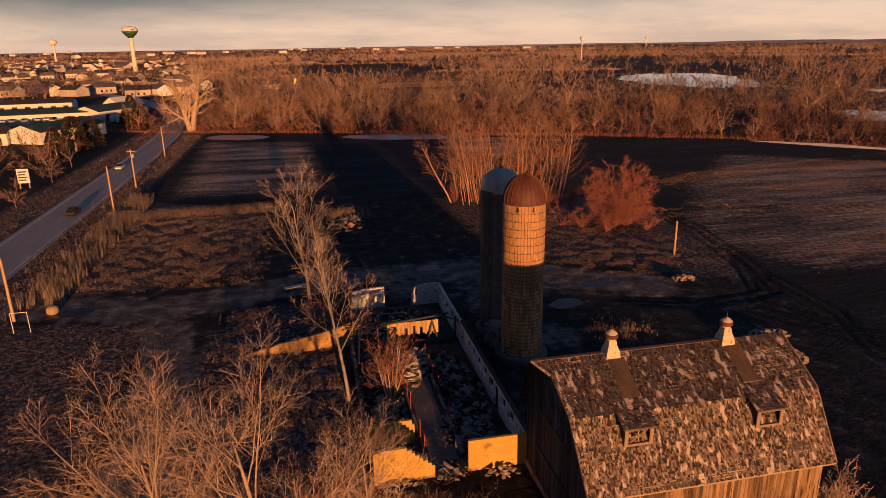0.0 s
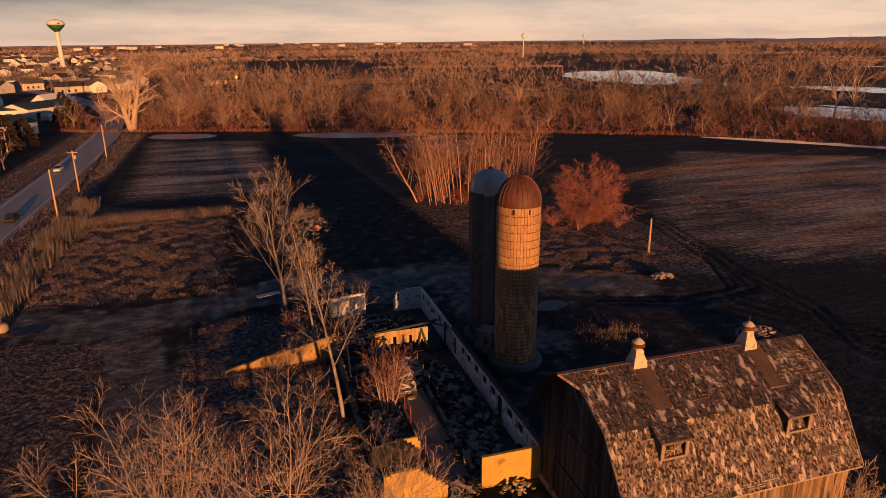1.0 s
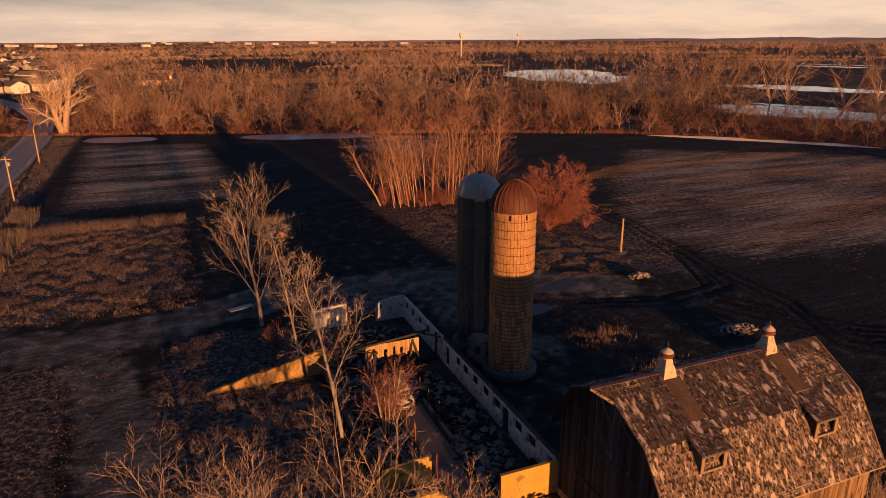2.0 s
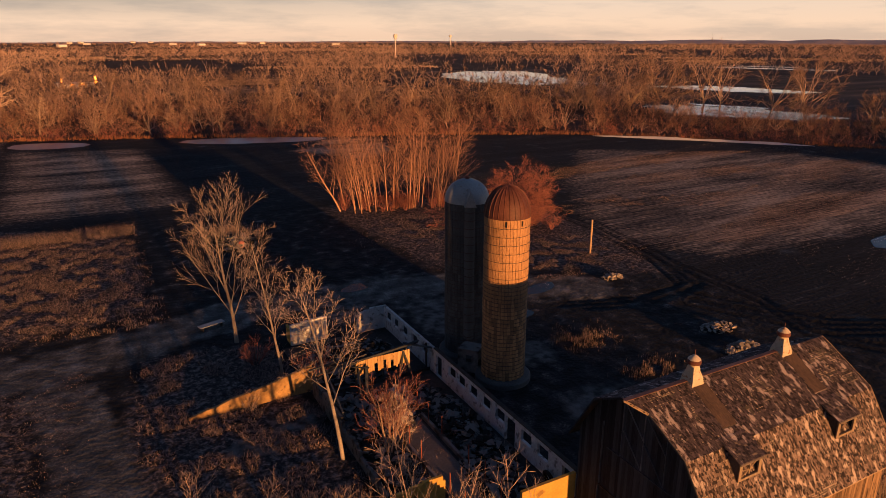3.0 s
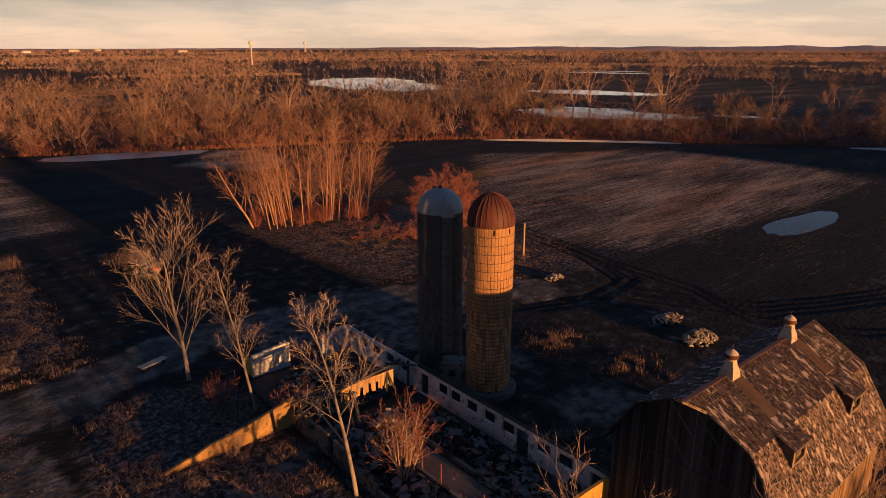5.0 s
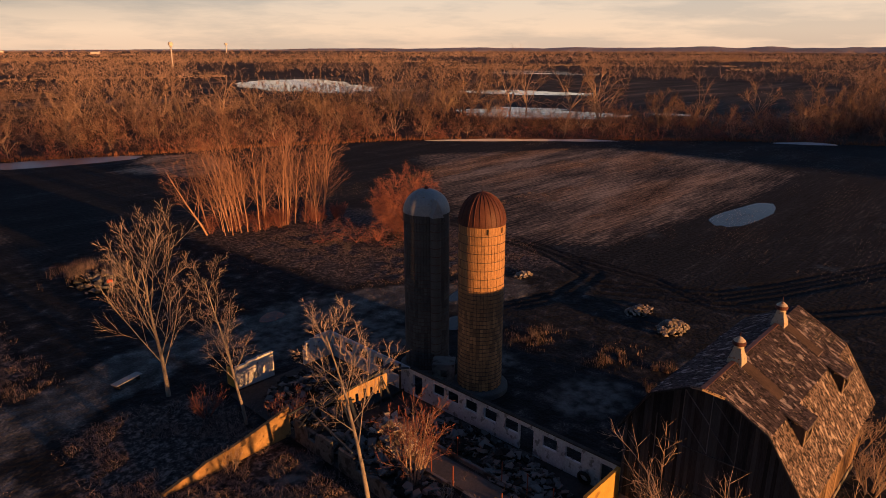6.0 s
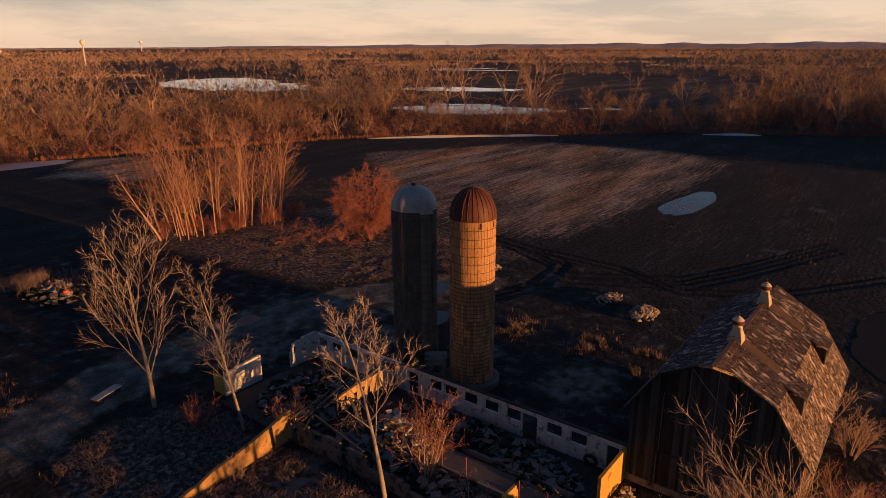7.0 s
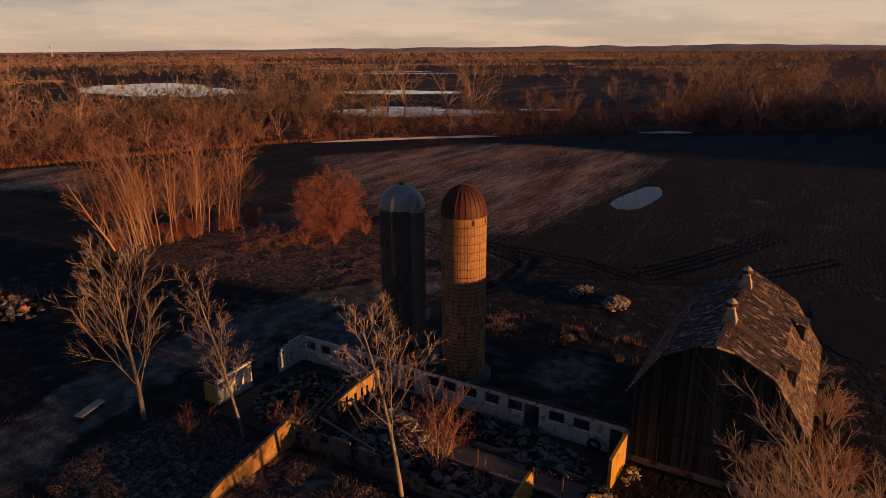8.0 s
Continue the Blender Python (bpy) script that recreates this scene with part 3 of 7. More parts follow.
def silo_shell(owner, r, top, z0, mat, count, row_h, hoops, pick):
    """Stave courses round a core, with steel hoops; pick(angle, row): staves that stand as parts of their own."""
    part("core", lathe([(r - 0.02, z0 - 0.6), (r - 0.02, top)], 48), M_JOINT, owner)
    w = 2 * math.pi * r / count
    one = stave_mesh(w * 0.91, row_h * 0.985, mat)
    co, fa = [], []
    base = [v.co.copy() for v in one.vertices]
    polys = [tuple(p.vertices) for p in one.polygons]
    rows = int((top - z0) / row_h)
    for k in range(rows):
        for i in range(count):
            ang = 2 * math.pi * i / count
            m = Matrix.Rotation(ang, 4, "Z") @ Matrix.Translation((r - 0.03 + random.uniform(-0.006, 0.008), 0, z0 + (k + 0.5) * row_h + (0.12 if i % 2 else 0) * row_h))
            if pick(ang, k):
                share("stave", one, owner, m)
            else:
                n = len(co)
                co += [m @ v for v in base]
                fa += [tuple(n + j for j in p) for p in polys]
    tagged(mesh_object("stave_layer", co, fa, mat, owner), kind="stuff")
    hm = hoop_mesh(r + 0.03, 0.03)
    for z in hoops:
        share("hoop", hm, owner, Matrix.Translation((0, 0, z)))

def rib_dome(owner, r, z, h, mat, ribs, pointed=0.0, seams=True):
    prof = [(r + 0.07, z - 0.10), (r + 0.07, z)]
    for i in range(1, 15):
        a = i / 14 * math.pi / 2
        prof.append(((r + 0.05) * math.cos(a) ** (1.0 - 0.15 * pointed), z + h * (math.sin(a) * (1 - pointed) + pointed * (i / 14))))
    prof[-1] = (0.0, z + h)
    part("dome", lathe(prof, ribs * 2, cap=False), mat, owner, smooth=True)
    if not seams:
        return prof
    rib = bmesh.new()
    for (r0, z0), (r1, z1) in zip(prof[1:], prof[2:]):
        t0, t1 = 0.03, 0.03
        a = [rib.verts.new((r0 + dx, dy, z0 + dz)) for dx, dy, dz in ((-0.02, -t0, -0.02), (0.035, -t0 * 0.6, 0.035), (0.035, t0 * 0.6, 0.035), (-0.02, t0, -0.02))]
        b = [rib.verts.new((r1 + dx, dy, z1 + dz)) for dx, dy, dz in ((-0.02, -t1, -0.02), (0.035, -t1 * 0.6, 0.035), (0.035, t1 * 0.6, 0.035), (-0.02, t1, -0.02))]
        for i in range(3):
            rib.faces.new((a[i], a[i + 1], b[i + 1], b[i]))
    me = bpy.data.meshes.new("rib")
    bmesh.ops.recalc_face_normals(rib, faces=rib.faces)
    rib.to_mesh(me)
    rib.free()
    me.materials.append(mat)
    for i in range(ribs):
        share("rib", me, owner, Matrix.Rotation(2 * math.pi * (i + 0.5) / ribs, 4, "Z"))
    return prof

SILO_R, SILO_TOP = 2.1, 16.7
silo = thing("silo", "tall concrete stave silo with a rusty ribbed dome", "silo", "farm silos", at=(20.65, 60.85, 0))
facing = math.atan2(-1, -0.35)
def toward(ang, k):
    d = (ang - facing + math.pi) % (2 * math.pi) - math.pi
    return 10 <= k <= 20 and abs(d) < 1.62
silo_shell(silo, SILO_R, SILO_TOP, 0.6, M_STAVE, 42, 0.80, [0.62 + 0.4 * i for i in range(1, 26)] + [0.6 + 0.8 * i for i in range(13, 20)], toward)
rib_dome(silo, SILO_R, SILO_TOP, 2.7, M_RUST, 26, 0.05)
part("foundation", lathe([(2.75, -0.4), (2.75, 0.45), (2.6, 0.6), (2.0, 0.62)], 40), M_STAVE_DARK, silo, "dark concrete foundation ring")
part("finial", lathe([(0.16, 19.3), (0.16, 19.45), (0.05, 19.5), (0.0, 19.62)], 12), M_RUST, silo)
for a in (-0.30, 0.42):
    part("slot", box(-0.04, 0.09, -0.07, 0.07, 16.0, 16.5, 0.01, Matrix.Rotation(facing + a, 4, "Z") @ Matrix.Translation((SILO_R, 0, 0))), M_BLACK, silo, "dark vent slot")

silo_g = thing("silo", "grey concrete stave silo with a galvanised dome and chute", "silo", "farm silos", at=(20.3, 67.6, 0))
R1, T1 = 2.2, 16.7
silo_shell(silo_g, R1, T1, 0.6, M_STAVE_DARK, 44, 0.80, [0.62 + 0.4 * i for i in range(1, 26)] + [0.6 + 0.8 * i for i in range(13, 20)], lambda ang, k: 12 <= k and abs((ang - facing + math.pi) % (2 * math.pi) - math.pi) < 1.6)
rib_dome(silo_g, R1, T1, 2.1, M_GALV, 16, 0.0, False)
part("foundation", lathe([(2.8, -0.4), (2.8, 0.4), (2.6, 0.6), (2.0, 0.62)], 40), M_STAVE_DARK, silo_g)
part("vent_cap", lathe([(0.22, 18.7), (0.22, 18.9), (0.28, 18.91), (0.1, 19.05), (0.0, 19.07)], 14), M_RUST, silo_g)
chute_dir = math.atan2(-0.92, -0.40)
def chute_bm(r, z0, z1, n=14):
    bm = bmesh.new()
    lo = [bm.verts.new((r * math.cos(a), r * math.sin(a), z0)) for a in np.linspace(-2.0, 2.0, n)]
    hi = [bm.verts.new((r * math.cos(a), r * math.sin(a), z1)) for a in np.linspace(-2.0, 2.0, n)]
    for i in range(n - 1):
        bm.faces.new((lo[i], lo[i + 1], hi[i + 1], hi[i]))
    bm.faces.new(hi)
    return bm
chute_at = Matrix.Rotation(chute_dir, 4, "Z") @ Matrix.Translation((R1 + 0.12, 0, 0))
cb = chute_bm(0.52, 2.6, 16.6)
cb.transform(chute_at)
chute = part("chute", cb, M_STAVE_DARK, silo_g, "grey ribbed unloading chute")
for i in range(17):
    hb = lathe([(0.50, 0), (0.545, 0.02), (0.545, 0.08), (0.50, 0.1)], 18, cap=False)
    hb.transform(chute_at @ Matrix.Translation((0, 0, 2.8 + 0.82 * i)))
    part("chute_band", hb, M_HOOP, chute)
hood = bmesh.new()
hv = [hood.verts.new(v) for v in ((-0.9, -0.58, 16.55), (0.62, -0.58, 16.55), (0.62, 0.58, 16.55), (-0.9, 0.58, 16.55), (0.62, 0, 18.1), (-1.1, 0, 18.1))]
for f in ((0, 1, 4, 5), (2, 3, 5, 4), (1, 2, 4), (0, 3, 2, 1), (0, 5, 3)):
    hood.faces.new([hv[i] for i in f])
hood.transform(chute_at)
part("chute_hood", hood, M_GALV, silo_g, "pointed galvanised chute hood")

feed_room = thing("feed_room", "small pale block feed room at the foot of the silo", "shed", at=(18.55, 65.1, 0))
def window_wall(length, height, t, holes, tops=None):
    """A wall along +x from the origin, t thick towards +y, with openings (x0, x1, z0, z1) through it; tops: (x, height) steps of a broken top."""
    xs = sorted({0.0, length, *[h[0] for h in holes], *[h[1] for h in holes], *[p[0] for p in (tops or [])]})
    zs = sorted({0.0, height, *[h[2] for h in holes], *[h[3] for h in holes], *[p[1] for p in (tops or []) if p[1] < height]})
    def top_at(x):
        h = height
        for px, ph in tops or []:
            if x >= px:
                h = ph
        return h
    def solid(i, k):
        if not (0 <= i < len(xs) - 1 and 0 <= k < len(zs) - 1):
            return False
        x, z = (xs[i] + xs[i + 1]) / 2, (zs[k] + zs[k + 1]) / 2
        return z < top_at(x) and not any(h[0] < x < h[1] and h[2] < z < h[3] for h in holes)
    bm = bmesh.new()
    for i in range(len(xs) - 1):
        for k in range(len(zs) - 1):
            if not solid(i, k):
                continue
            x0, x1, z0, z1 = xs[i], xs[i + 1], zs[k], zs[k + 1]
            faces = [((x0, 0, z0), (x1, 0, z0), (x1, 0, z1), (x0, 0, z1)), ((x1, t, z0), (x0, t, z0), (x0, t, z1), (x1, t, z1))]
            for di, dk, f in ((-1, 0, ((x0, t, z0), (x0, 0, z0), (x0, 0, z1), (x0, t, z1))), (1, 0, ((x1, 0, z0), (x1, t, z0), (x1, t, z1), (x1, 0, z1))),
                              (0, -1, ((x0, t, z0), (x1, t, z0), (x1, 0, z0), (x0, 0, z0))), (0, 1, ((x0, 0, z1), (x1, 0, z1), (x1, t, z1), (x0, t, z1)))):
                if not solid(i + di, k + dk):
                    faces.append(f)
            for f in faces:
                bm.faces.new([bm.verts.new(v) for v in f])
    bmesh.ops.remove_doubles(bm, verts=bm.verts, dist=0.0005)
    return bm
def set_wall(name, x, y, turn, z, bm, mat, parent, label=""):
    bm.transform(Matrix.Translation((x, y, z)) @ Matrix.Rotation(radians(turn), 4, "Z"))
    return part(name, bm, mat, parent, label)
set_wall("front_wall", -1.0, -1.0, -52, -0.1, window_wall(2.0, 2.5, 0.15, [(0.7, 1.3, 1.1, 1.9)]), M_CONC, feed_room)
set_wall("side_wall", -1.0, -1.0, 38, -0.1, window_wall(1.6, 2.5, 0.15, []), M_CONC, feed_room)
set_wall("side_wall", 0.23, -2.58, 38, -0.1, window_wall(1.6, 2.5, 0.15, []), M_CONC, feed_room)
fr = box(0, 2.1, -0.1, 1.7, 0, 0.1, 0.02, Matrix.Translation((-1.05, -1.0, 2.4)) @ Matrix.Rotation(radians(-52), 4, "Z"))
part("roof_slab", fr, M_CONC, feed_room)

# ---- barn ----
BX0, BX1, BY0, BY1 = 15.0, 31.2, 31.15, 42.6
RY, RZ = 36.9, 12.0                    # ridge
KY, KZ = 3.75, 9.85                    # knee: from the ridge, height
EY, EZ = 6.35, 5.75                    # eave: from the ridge, height
barn = thing("barn", "weathered wooden gambrel barn with a worn shingle roof", "barn", at=(0, 0, 0))

def roof_outline(y):
    d = abs(y - RY)
    return RZ - (RZ - KZ) * d / KY if d < KY else KZ - (KZ - EZ) * (d - KY) / (EY - KY)

def board_mesh(w, z0, za, zb, t=0.03):
    bm = bmesh.new()
    a = w / 2
    v = [bm.verts.new(p) for p in ((-a, 0, z0), (a, 0, z0), (a, 0, zb), (-a, 0, za), (-a, t, z0), (a, t, z0), (a, t, zb), (-a, t, za))]
    for f in ((0, 1, 2, 3), (5, 4, 7, 6), (0, 4, 5, 1), (1, 5, 6, 2), (2, 6, 7, 3), (3, 7, 4, 0)):
        bm.faces.new([v[i] for i in f])
    bmesh.ops.recalc_face_normals(bm, faces=bm.faces)
    me = bpy.data.meshes.new("board")
    bm.to_mesh(me)
    bm.free()
    me.materials.append(M_BOARD)
    return me

def prism(profile, x0, x1):
    bm = bmesh.new()
    a = [bm.verts.new((x0, y, z)) for y, z in profile]
    b = [bm.verts.new((x1, y, z)) for y, z in profile]
    for i in range(len(profile)):
        j = (i + 1) % len(profile)
        bm.faces.new((a[i], a[j], b[j], b[i]))
    bm.faces.new(a), bm.faces.new(b)
    return bm

wall_prof = [(BY0, 0.5), (BY1, 0.5), (BY1, roof_outline(BY1) - 0.1), (RY + KY, KZ - 0.15), (RY, RZ - 0.18), (RY - KY, KZ - 0.15), (BY0, roof_outline(BY0) - 0.1)]
gable_w = part("gable_wall", prism(wall_prof, BX0, BX0 + 0.12), M_DARKWOOD, barn)
gable_e = part("gable_wall", prism(wall_prof, BX1 - 0.12, BX1), M_DARKWOOD, barn)
front_wall = part("front_wall", box(BX0 + 0.12, BX1 - 0.12, BY0, BY0 + 0.12, 0.5, 5.9), M_DARKWOOD, barn)
back_wall = part("back_wall", box(BX0 + 0.12, BX1 - 0.12, BY1 - 0.12, BY1, 0.5, 5.9), M_DARKWOOD, barn)
for nm, b in (("foundation", box(BX0 - 0.1, BX1 + 0.1, BY0 - 0.1, BY0 + 0.3, -0.3, 0.55)), ("foundation", box(BX0 - 0.1, BX1 + 0.1, BY1 - 0.3, BY1 + 0.1, -0.3, 0.55)),
              ("foundation", box(BX0 - 0.1, BX0 + 0.3, BY0 + 0.3, BY1 - 0.3, -0.3, 0.55)), ("foundation", box(BX1 - 0.3, BX1 + 0.1, BY0 + 0.3, BY1 - 0.3, -0.3, 0.55))):
    part(nm, b, M_CONC, barn)
rb = random.Random(5)
for owner, x, turn in ((gable_w, BX0, -90), (gable_e, BX1, 90)):
    y = BY0
    while y < BY1 - 0.05:
        w = min(rb.choice((0.24, 0.27, 0.30)), BY1 - y)
        c = y + w / 2
        lo = 0.55 + rb.choice((0, 0, 0, 0.04, 0.1, 0.3))
        za, zb = roof_outline(y) - 0.16, roof_outline(y + w) - 0.16
        if turn > 0:
            za, zb = za, zb
            m = Matrix.Translation((x + 0.002, c, 0)) @ Matrix.Rotation(radians(90), 4, "Z")
        else:
            za, zb = zb, za
            m = Matrix.Translation((x - 0.002, c, 0)) @ Matrix.Rotation(radians(-90), 4, "Z")
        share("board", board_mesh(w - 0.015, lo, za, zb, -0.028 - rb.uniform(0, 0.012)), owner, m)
        y += w
bl = {}
x = BX0
while x < BX1 - 0.05:
    w = min(rb.choice((0.22, 0.25, 0.28)), BX1 - x)
    key = (round(w, 3), rb.randint(0, 2))
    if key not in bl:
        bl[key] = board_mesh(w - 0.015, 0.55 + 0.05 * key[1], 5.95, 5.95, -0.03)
        bl[key].materials[0] = M_BOARD_SUNLIT
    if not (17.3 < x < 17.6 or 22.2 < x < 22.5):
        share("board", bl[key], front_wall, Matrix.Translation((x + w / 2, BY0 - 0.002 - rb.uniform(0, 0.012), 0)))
    x += w

# west gable: tall hay door with braces, lower sliding doors on a track, pale patched boards
def gable_strip(name, y0, z0, y1, z1, w, label="", mat=None, off=0.05):
    bm = bmesh.new()
    beam_between(bm, (BX0 - off, y0, z0), (BX0 - off, y1, z1), w, 0.04)
    part(name, bm, mat or M_BOARD_PALE, gable_w, label)
M_BOARD_PALE = material("grey_board_trim", (0.06, 0.066, 0.074), (0.24, 0.25, 0.27), 1.2, 9, vary=0.3, streak=(3, 3, 0.3), bump=0.3)
for y0, z0, y1, z1 in ((35.0, 6.6, 35.0, 10.7), (38.6, 6.6, 38.6, 10.7), (36.8, 6.6, 36.8, 11.6), (35.0, 6.6, 36.8, 8.6), (36.8, 6.6, 38.6, 8.6), (35.0, 8.7, 36.8, 10.6), (36.8, 8.7, 38.6, 10.6)):
    gable_strip("door_brace", y0, z0, y1, z1, 0.13)
gable_strip("loft_rail", 34.2, 6.5, 39.8, 6.5, 0.16, "grey rail under the hay door")
gable_strip("door_track", 33.2, 3.3, 40.4, 3.3, 0.18, "dark steel door track", M_HOOP, 0.07)
for y, z0, z1 in ((34.6, 3.6, 5.2), (35.1, 3.6, 4.9), (40.3, 3.4, 8.2), (33.0, 0.7, 3.2), (36.8, 0.7, 3.2), (40.4, 0.7, 3.2)):
    gable_strip("batten", y, z0, y, z1, 0.20)

# roof: lath decks with shingle courses laid on them
def rake(d):
    """The gable end of the roof at a distance d from the ridge; the ridge juts out as a hay hood."""
    return float(np.interp(d, [0, 1.06, KY, EY], [13.1, 14.05, 14.25, 14.55]))
ROOF_END = 31.6
M_LATH = material("bare_lath", (0.06, 0.048, 0.042), (0.42, 0.34, 0.27), 0.8, 10, island=0.4, streak=(0.4, 4, 4), bump=0.4, bump_scale=10)
M_TIN = material("rusty_ridge_tin", (0.13, 0.06, 0.04), (0.30, 0.16, 0.11), 0.8, 6, rough=0.6, bump=0.1)

def deck(side, d0, d1, z0, z1):
    bm = bmesh.new()
    cols = [d for d in (d0, 1.06, d1) if d0 <= d <= d1]
    up = []
    for d in cols:
        z = z0 + (z1 - z0) * (d - d0) / (d1 - d0)
        y = RY + side * d
        up.append([bm.verts.new((xx, y, z + dz)) for xx, dz in ((rake(d), 0), (ROOF_END, 0), (ROOF_END, -0.09), (rake(d), -0.09))])
    for a, b in zip(up, up[1:]):
        for i in range(4):
            bm.faces.new((a[i], a[(i + 1) % 4], b[(i + 1) % 4], b[i]))
    bm.faces.new(up[0]), bm.faces.new(up[-1])
    return bm

def shingles(owner, side, d0, d1, z0, z1, seed, alone=None, gone=0.12, mat=None, bald=(), sheets=()):
    """Courses of thin wedge shingles with uneven widths; patches have fallen off and show the lath."""
    r = random.Random(seed)
    run = math.hypot(d1 - d0, z1 - z0)
    down = Vector((0, side * (d1 - d0) / run, (z1 - z0) / run))
    nrm = Vector((0, side * (z0 - z1) / run, (d1 - d0) / run))
    co, fa = [], []
    course, k = 0.165, 0
    v = 0.0
    while v < run - 0.05:
        d = d0 + (d1 - d0) * v / run
        x = rake(d) + r.uniform(0, 0.1)
        while x < ROOF_END - 0.06:
            w = min(r.uniform(0.06, 0.15), ROOF_END - x)
            px = Vector((x + w / 2, RY + side * d, z0 + (z1 - z0) * v / run))
            g = noise.noise(Vector((px.x * 0.45, v * 0.6 + side * 7, seed))) + 0.5 * noise.noise(Vector((px.x * 1.6, v * 2.1, seed + 4)))
            bare = max([0.0] + [1.25 - math.hypot((px.x - cx) / rx, (d - cd) / rd) for cx, cd, rx, rd in bald])
            if any(abs(px.x - sx) < 0.62 and d < 2.9 for sx in sheets):
                x += w
                continue
            if r.random() > gone * (0.4 if g < 0.2 else 2.6) + 0.75 * min(1, bare):
                l = min(course * 1.35, run - v) + r.uniform(-0.015, 0.02)
                lift, tip = r.uniform(0.016, 0.05), r.uniform(-0.012, 0.012)
                if r.random() < 0.03:
                    tip *= 6
                a = w / 2 - 0.006
                pts = [(-a, 0, 0.004), (a, 0, 0.004), (a, l, lift + 0.006 + tip), (-a, l, lift + 0.006 - tip), (a, l, -0.004), (-a, l, -0.004)]
                n = len(co)
                world_pts = [px + Vector((q, 0, 0)) + down * s + nrm * h for q, s, h in pts]
                faces = [(0, 1, 2, 3), (3, 2, 4, 5), (1, 4, 2), (0, 3, 5)]
                if alone and alone(px.x, v):
                    ob = mesh_object("shingle", [p - px for p in world_pts], faces, M_SHINGLE_LOOSE, owner)
                    ob.location = px
                else:
                    co += world_pts
                    fa += [tuple(n + i for i in f) for f in faces]
            x += w
        v += course * r.uniform(0.93, 1.07)
        k += 1
    return tagged(mesh_object("shingle_layer", co, fa, mat or M_SHINGLE, owner), kind="stuff")

def lath(owner, side, d0, d1, z0, z1, seed):
    """Narrow strips nailed along the slope with open gaps between them."""
    r = random.Random(seed)
    run = math.hypot(d1 - d0, z1 - z0)
    down = Vector((0, side * (d1 - d0) / run, (z1 - z0) / run))
    nrm = Vector((0, side * (z0 - z1) / run, (d1 - d0) / run))
    co, fa, v = [], [], 0.05
    while v < run - 0.1:
        x = rake(d0 + (d1 - d0) * v / run) + 0.03
        while x < ROOF_END - 0.1:
            x1 = min(x + r.uniform(0.8, 2.6), ROOF_END - 0.04)
            if r.random() < 0.16:              # a strip has broken away
                x = x1
                continue
            o = Vector((0, RY + side * d0, z0)) + down * (v + r.uniform(-0.012, 0.012))
            n = len(co)
            for q in (x, x1 - 0.012):
                for s, h in ((0, 0.002), (0, 0.014), (0.075, 0.014), (0.075, 0.002)):
                    co.append(o + Vector((q, 0, 0)) + down * s + nrm * h)
            fa += [(n + i, n + (i + 1) % 4, n + 4 + (i + 1) % 4, n + 4 + i) for i in range(4)] + [(n, n + 1, n + 2, n + 3), (n + 4, n + 5, n + 6, n + 7)]
            x = x1
        v += 0.135
    return tagged(mesh_object("lath_strip", co, fa, M_LATH, owner), kind="stuff")

roof_parts = {}
for side, tag in ((-1, "front"), (1, "back")):
    up = part("roof_slope", deck(side, 0, KY, RZ, KZ), M_DARKWOOD, barn, "upper " + tag + " slope of worn brown shingles")
    lo = part("roof_slope", deck(side, KY - 0.02, EY, KZ - 0.05, EZ), M_DARKWOOD, barn, "steep lower " + tag + " slope of worn shingles")
    roof_parts[side] = (up, lo)
    lath(up, side, 0, KY, RZ, KZ, 31 + side)
    lath(lo, side, KY - 0.02, EY, KZ - 0.05, EZ, 35 + side)
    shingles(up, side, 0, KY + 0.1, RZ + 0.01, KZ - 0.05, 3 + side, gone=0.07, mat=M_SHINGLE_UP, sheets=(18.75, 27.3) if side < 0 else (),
             bald=((30.2, 1.0, 1.7, 0.7), (29.4, 2.2, 1.3, 0.45), (30.6, 2.7, 0.7, 0.5), (16.0, 0.3, 0.7, 0.3), (21.8, 1.0, 0.28, 0.8), (23.4, 1.6, 0.25, 0.9), (17.0, 1.6, 0.25, 0.6), (24.8, 0.9, 0.35, 0.5), (20.9, 2.4, 0.3, 0.5)))
    shingles(lo, side, KY, EY + 0.03, KZ - 0.04, EZ - 0.04, 9 + side, alone=(lambda x, v: x < 15.7 and v > 0.5) if side < 0 else None, gone=0.035,
             bald=((20.2, 6.15, 2.2, 0.18), (17.6, 6.1, 0.8, 0.14), (24.0, 6.1, 1.5, 0.16), (29.8, 5.6, 1.2, 0.22), (28.9, 4.9, 0.7, 0.15), (16.6, 5.0, 0.25, 0.4), (21.2, 4.1, 0.3, 0.25)))
M_SHEET = material("rust_brown_roll_roofing", (0.030, 0.022, 0.020), (0.13, 0.086, 0.066), 0.7, 9, streak=(2, 0.5, 0.5), bump=0.3, bump_scale=8)
def roof_sheet(x):
    """A strip of rusty sheet down the slope below a ventilator, in lapped lengths."""
    for k in range(4):
        d0, d1 = 0.45 + 0.62 * k, 0.45 + 0.62 * (k + 1) + 0.06
        bm = bmesh.new()
        v = []
        for d, lift in ((d0, 0.03), (d1, 0.045)):
            z = RZ - (RZ - KZ) * d / KY
            v.append([bm.verts.new((x + o, RY - d, z + lift + h)) for o in (-0.6, 0.6) for h in (0, -0.02)])
        a, b = v
        for f in ((a[0], a[2], b[2], b[0]), (b[0], b[2], b[3], b[1]), (a[0], b[0], b[1], a[1]), (a[2], a[3], b[3], b[2]), (a[1], b[1], b[3], a[3])):
            bm.faces.new(f)
        part("roof_sheet", bm, M_SHEET, roof_parts[-1][0], "rust-brown sheet below the ventilator")
roof_sheet(18.75), roof_sheet(27.3)
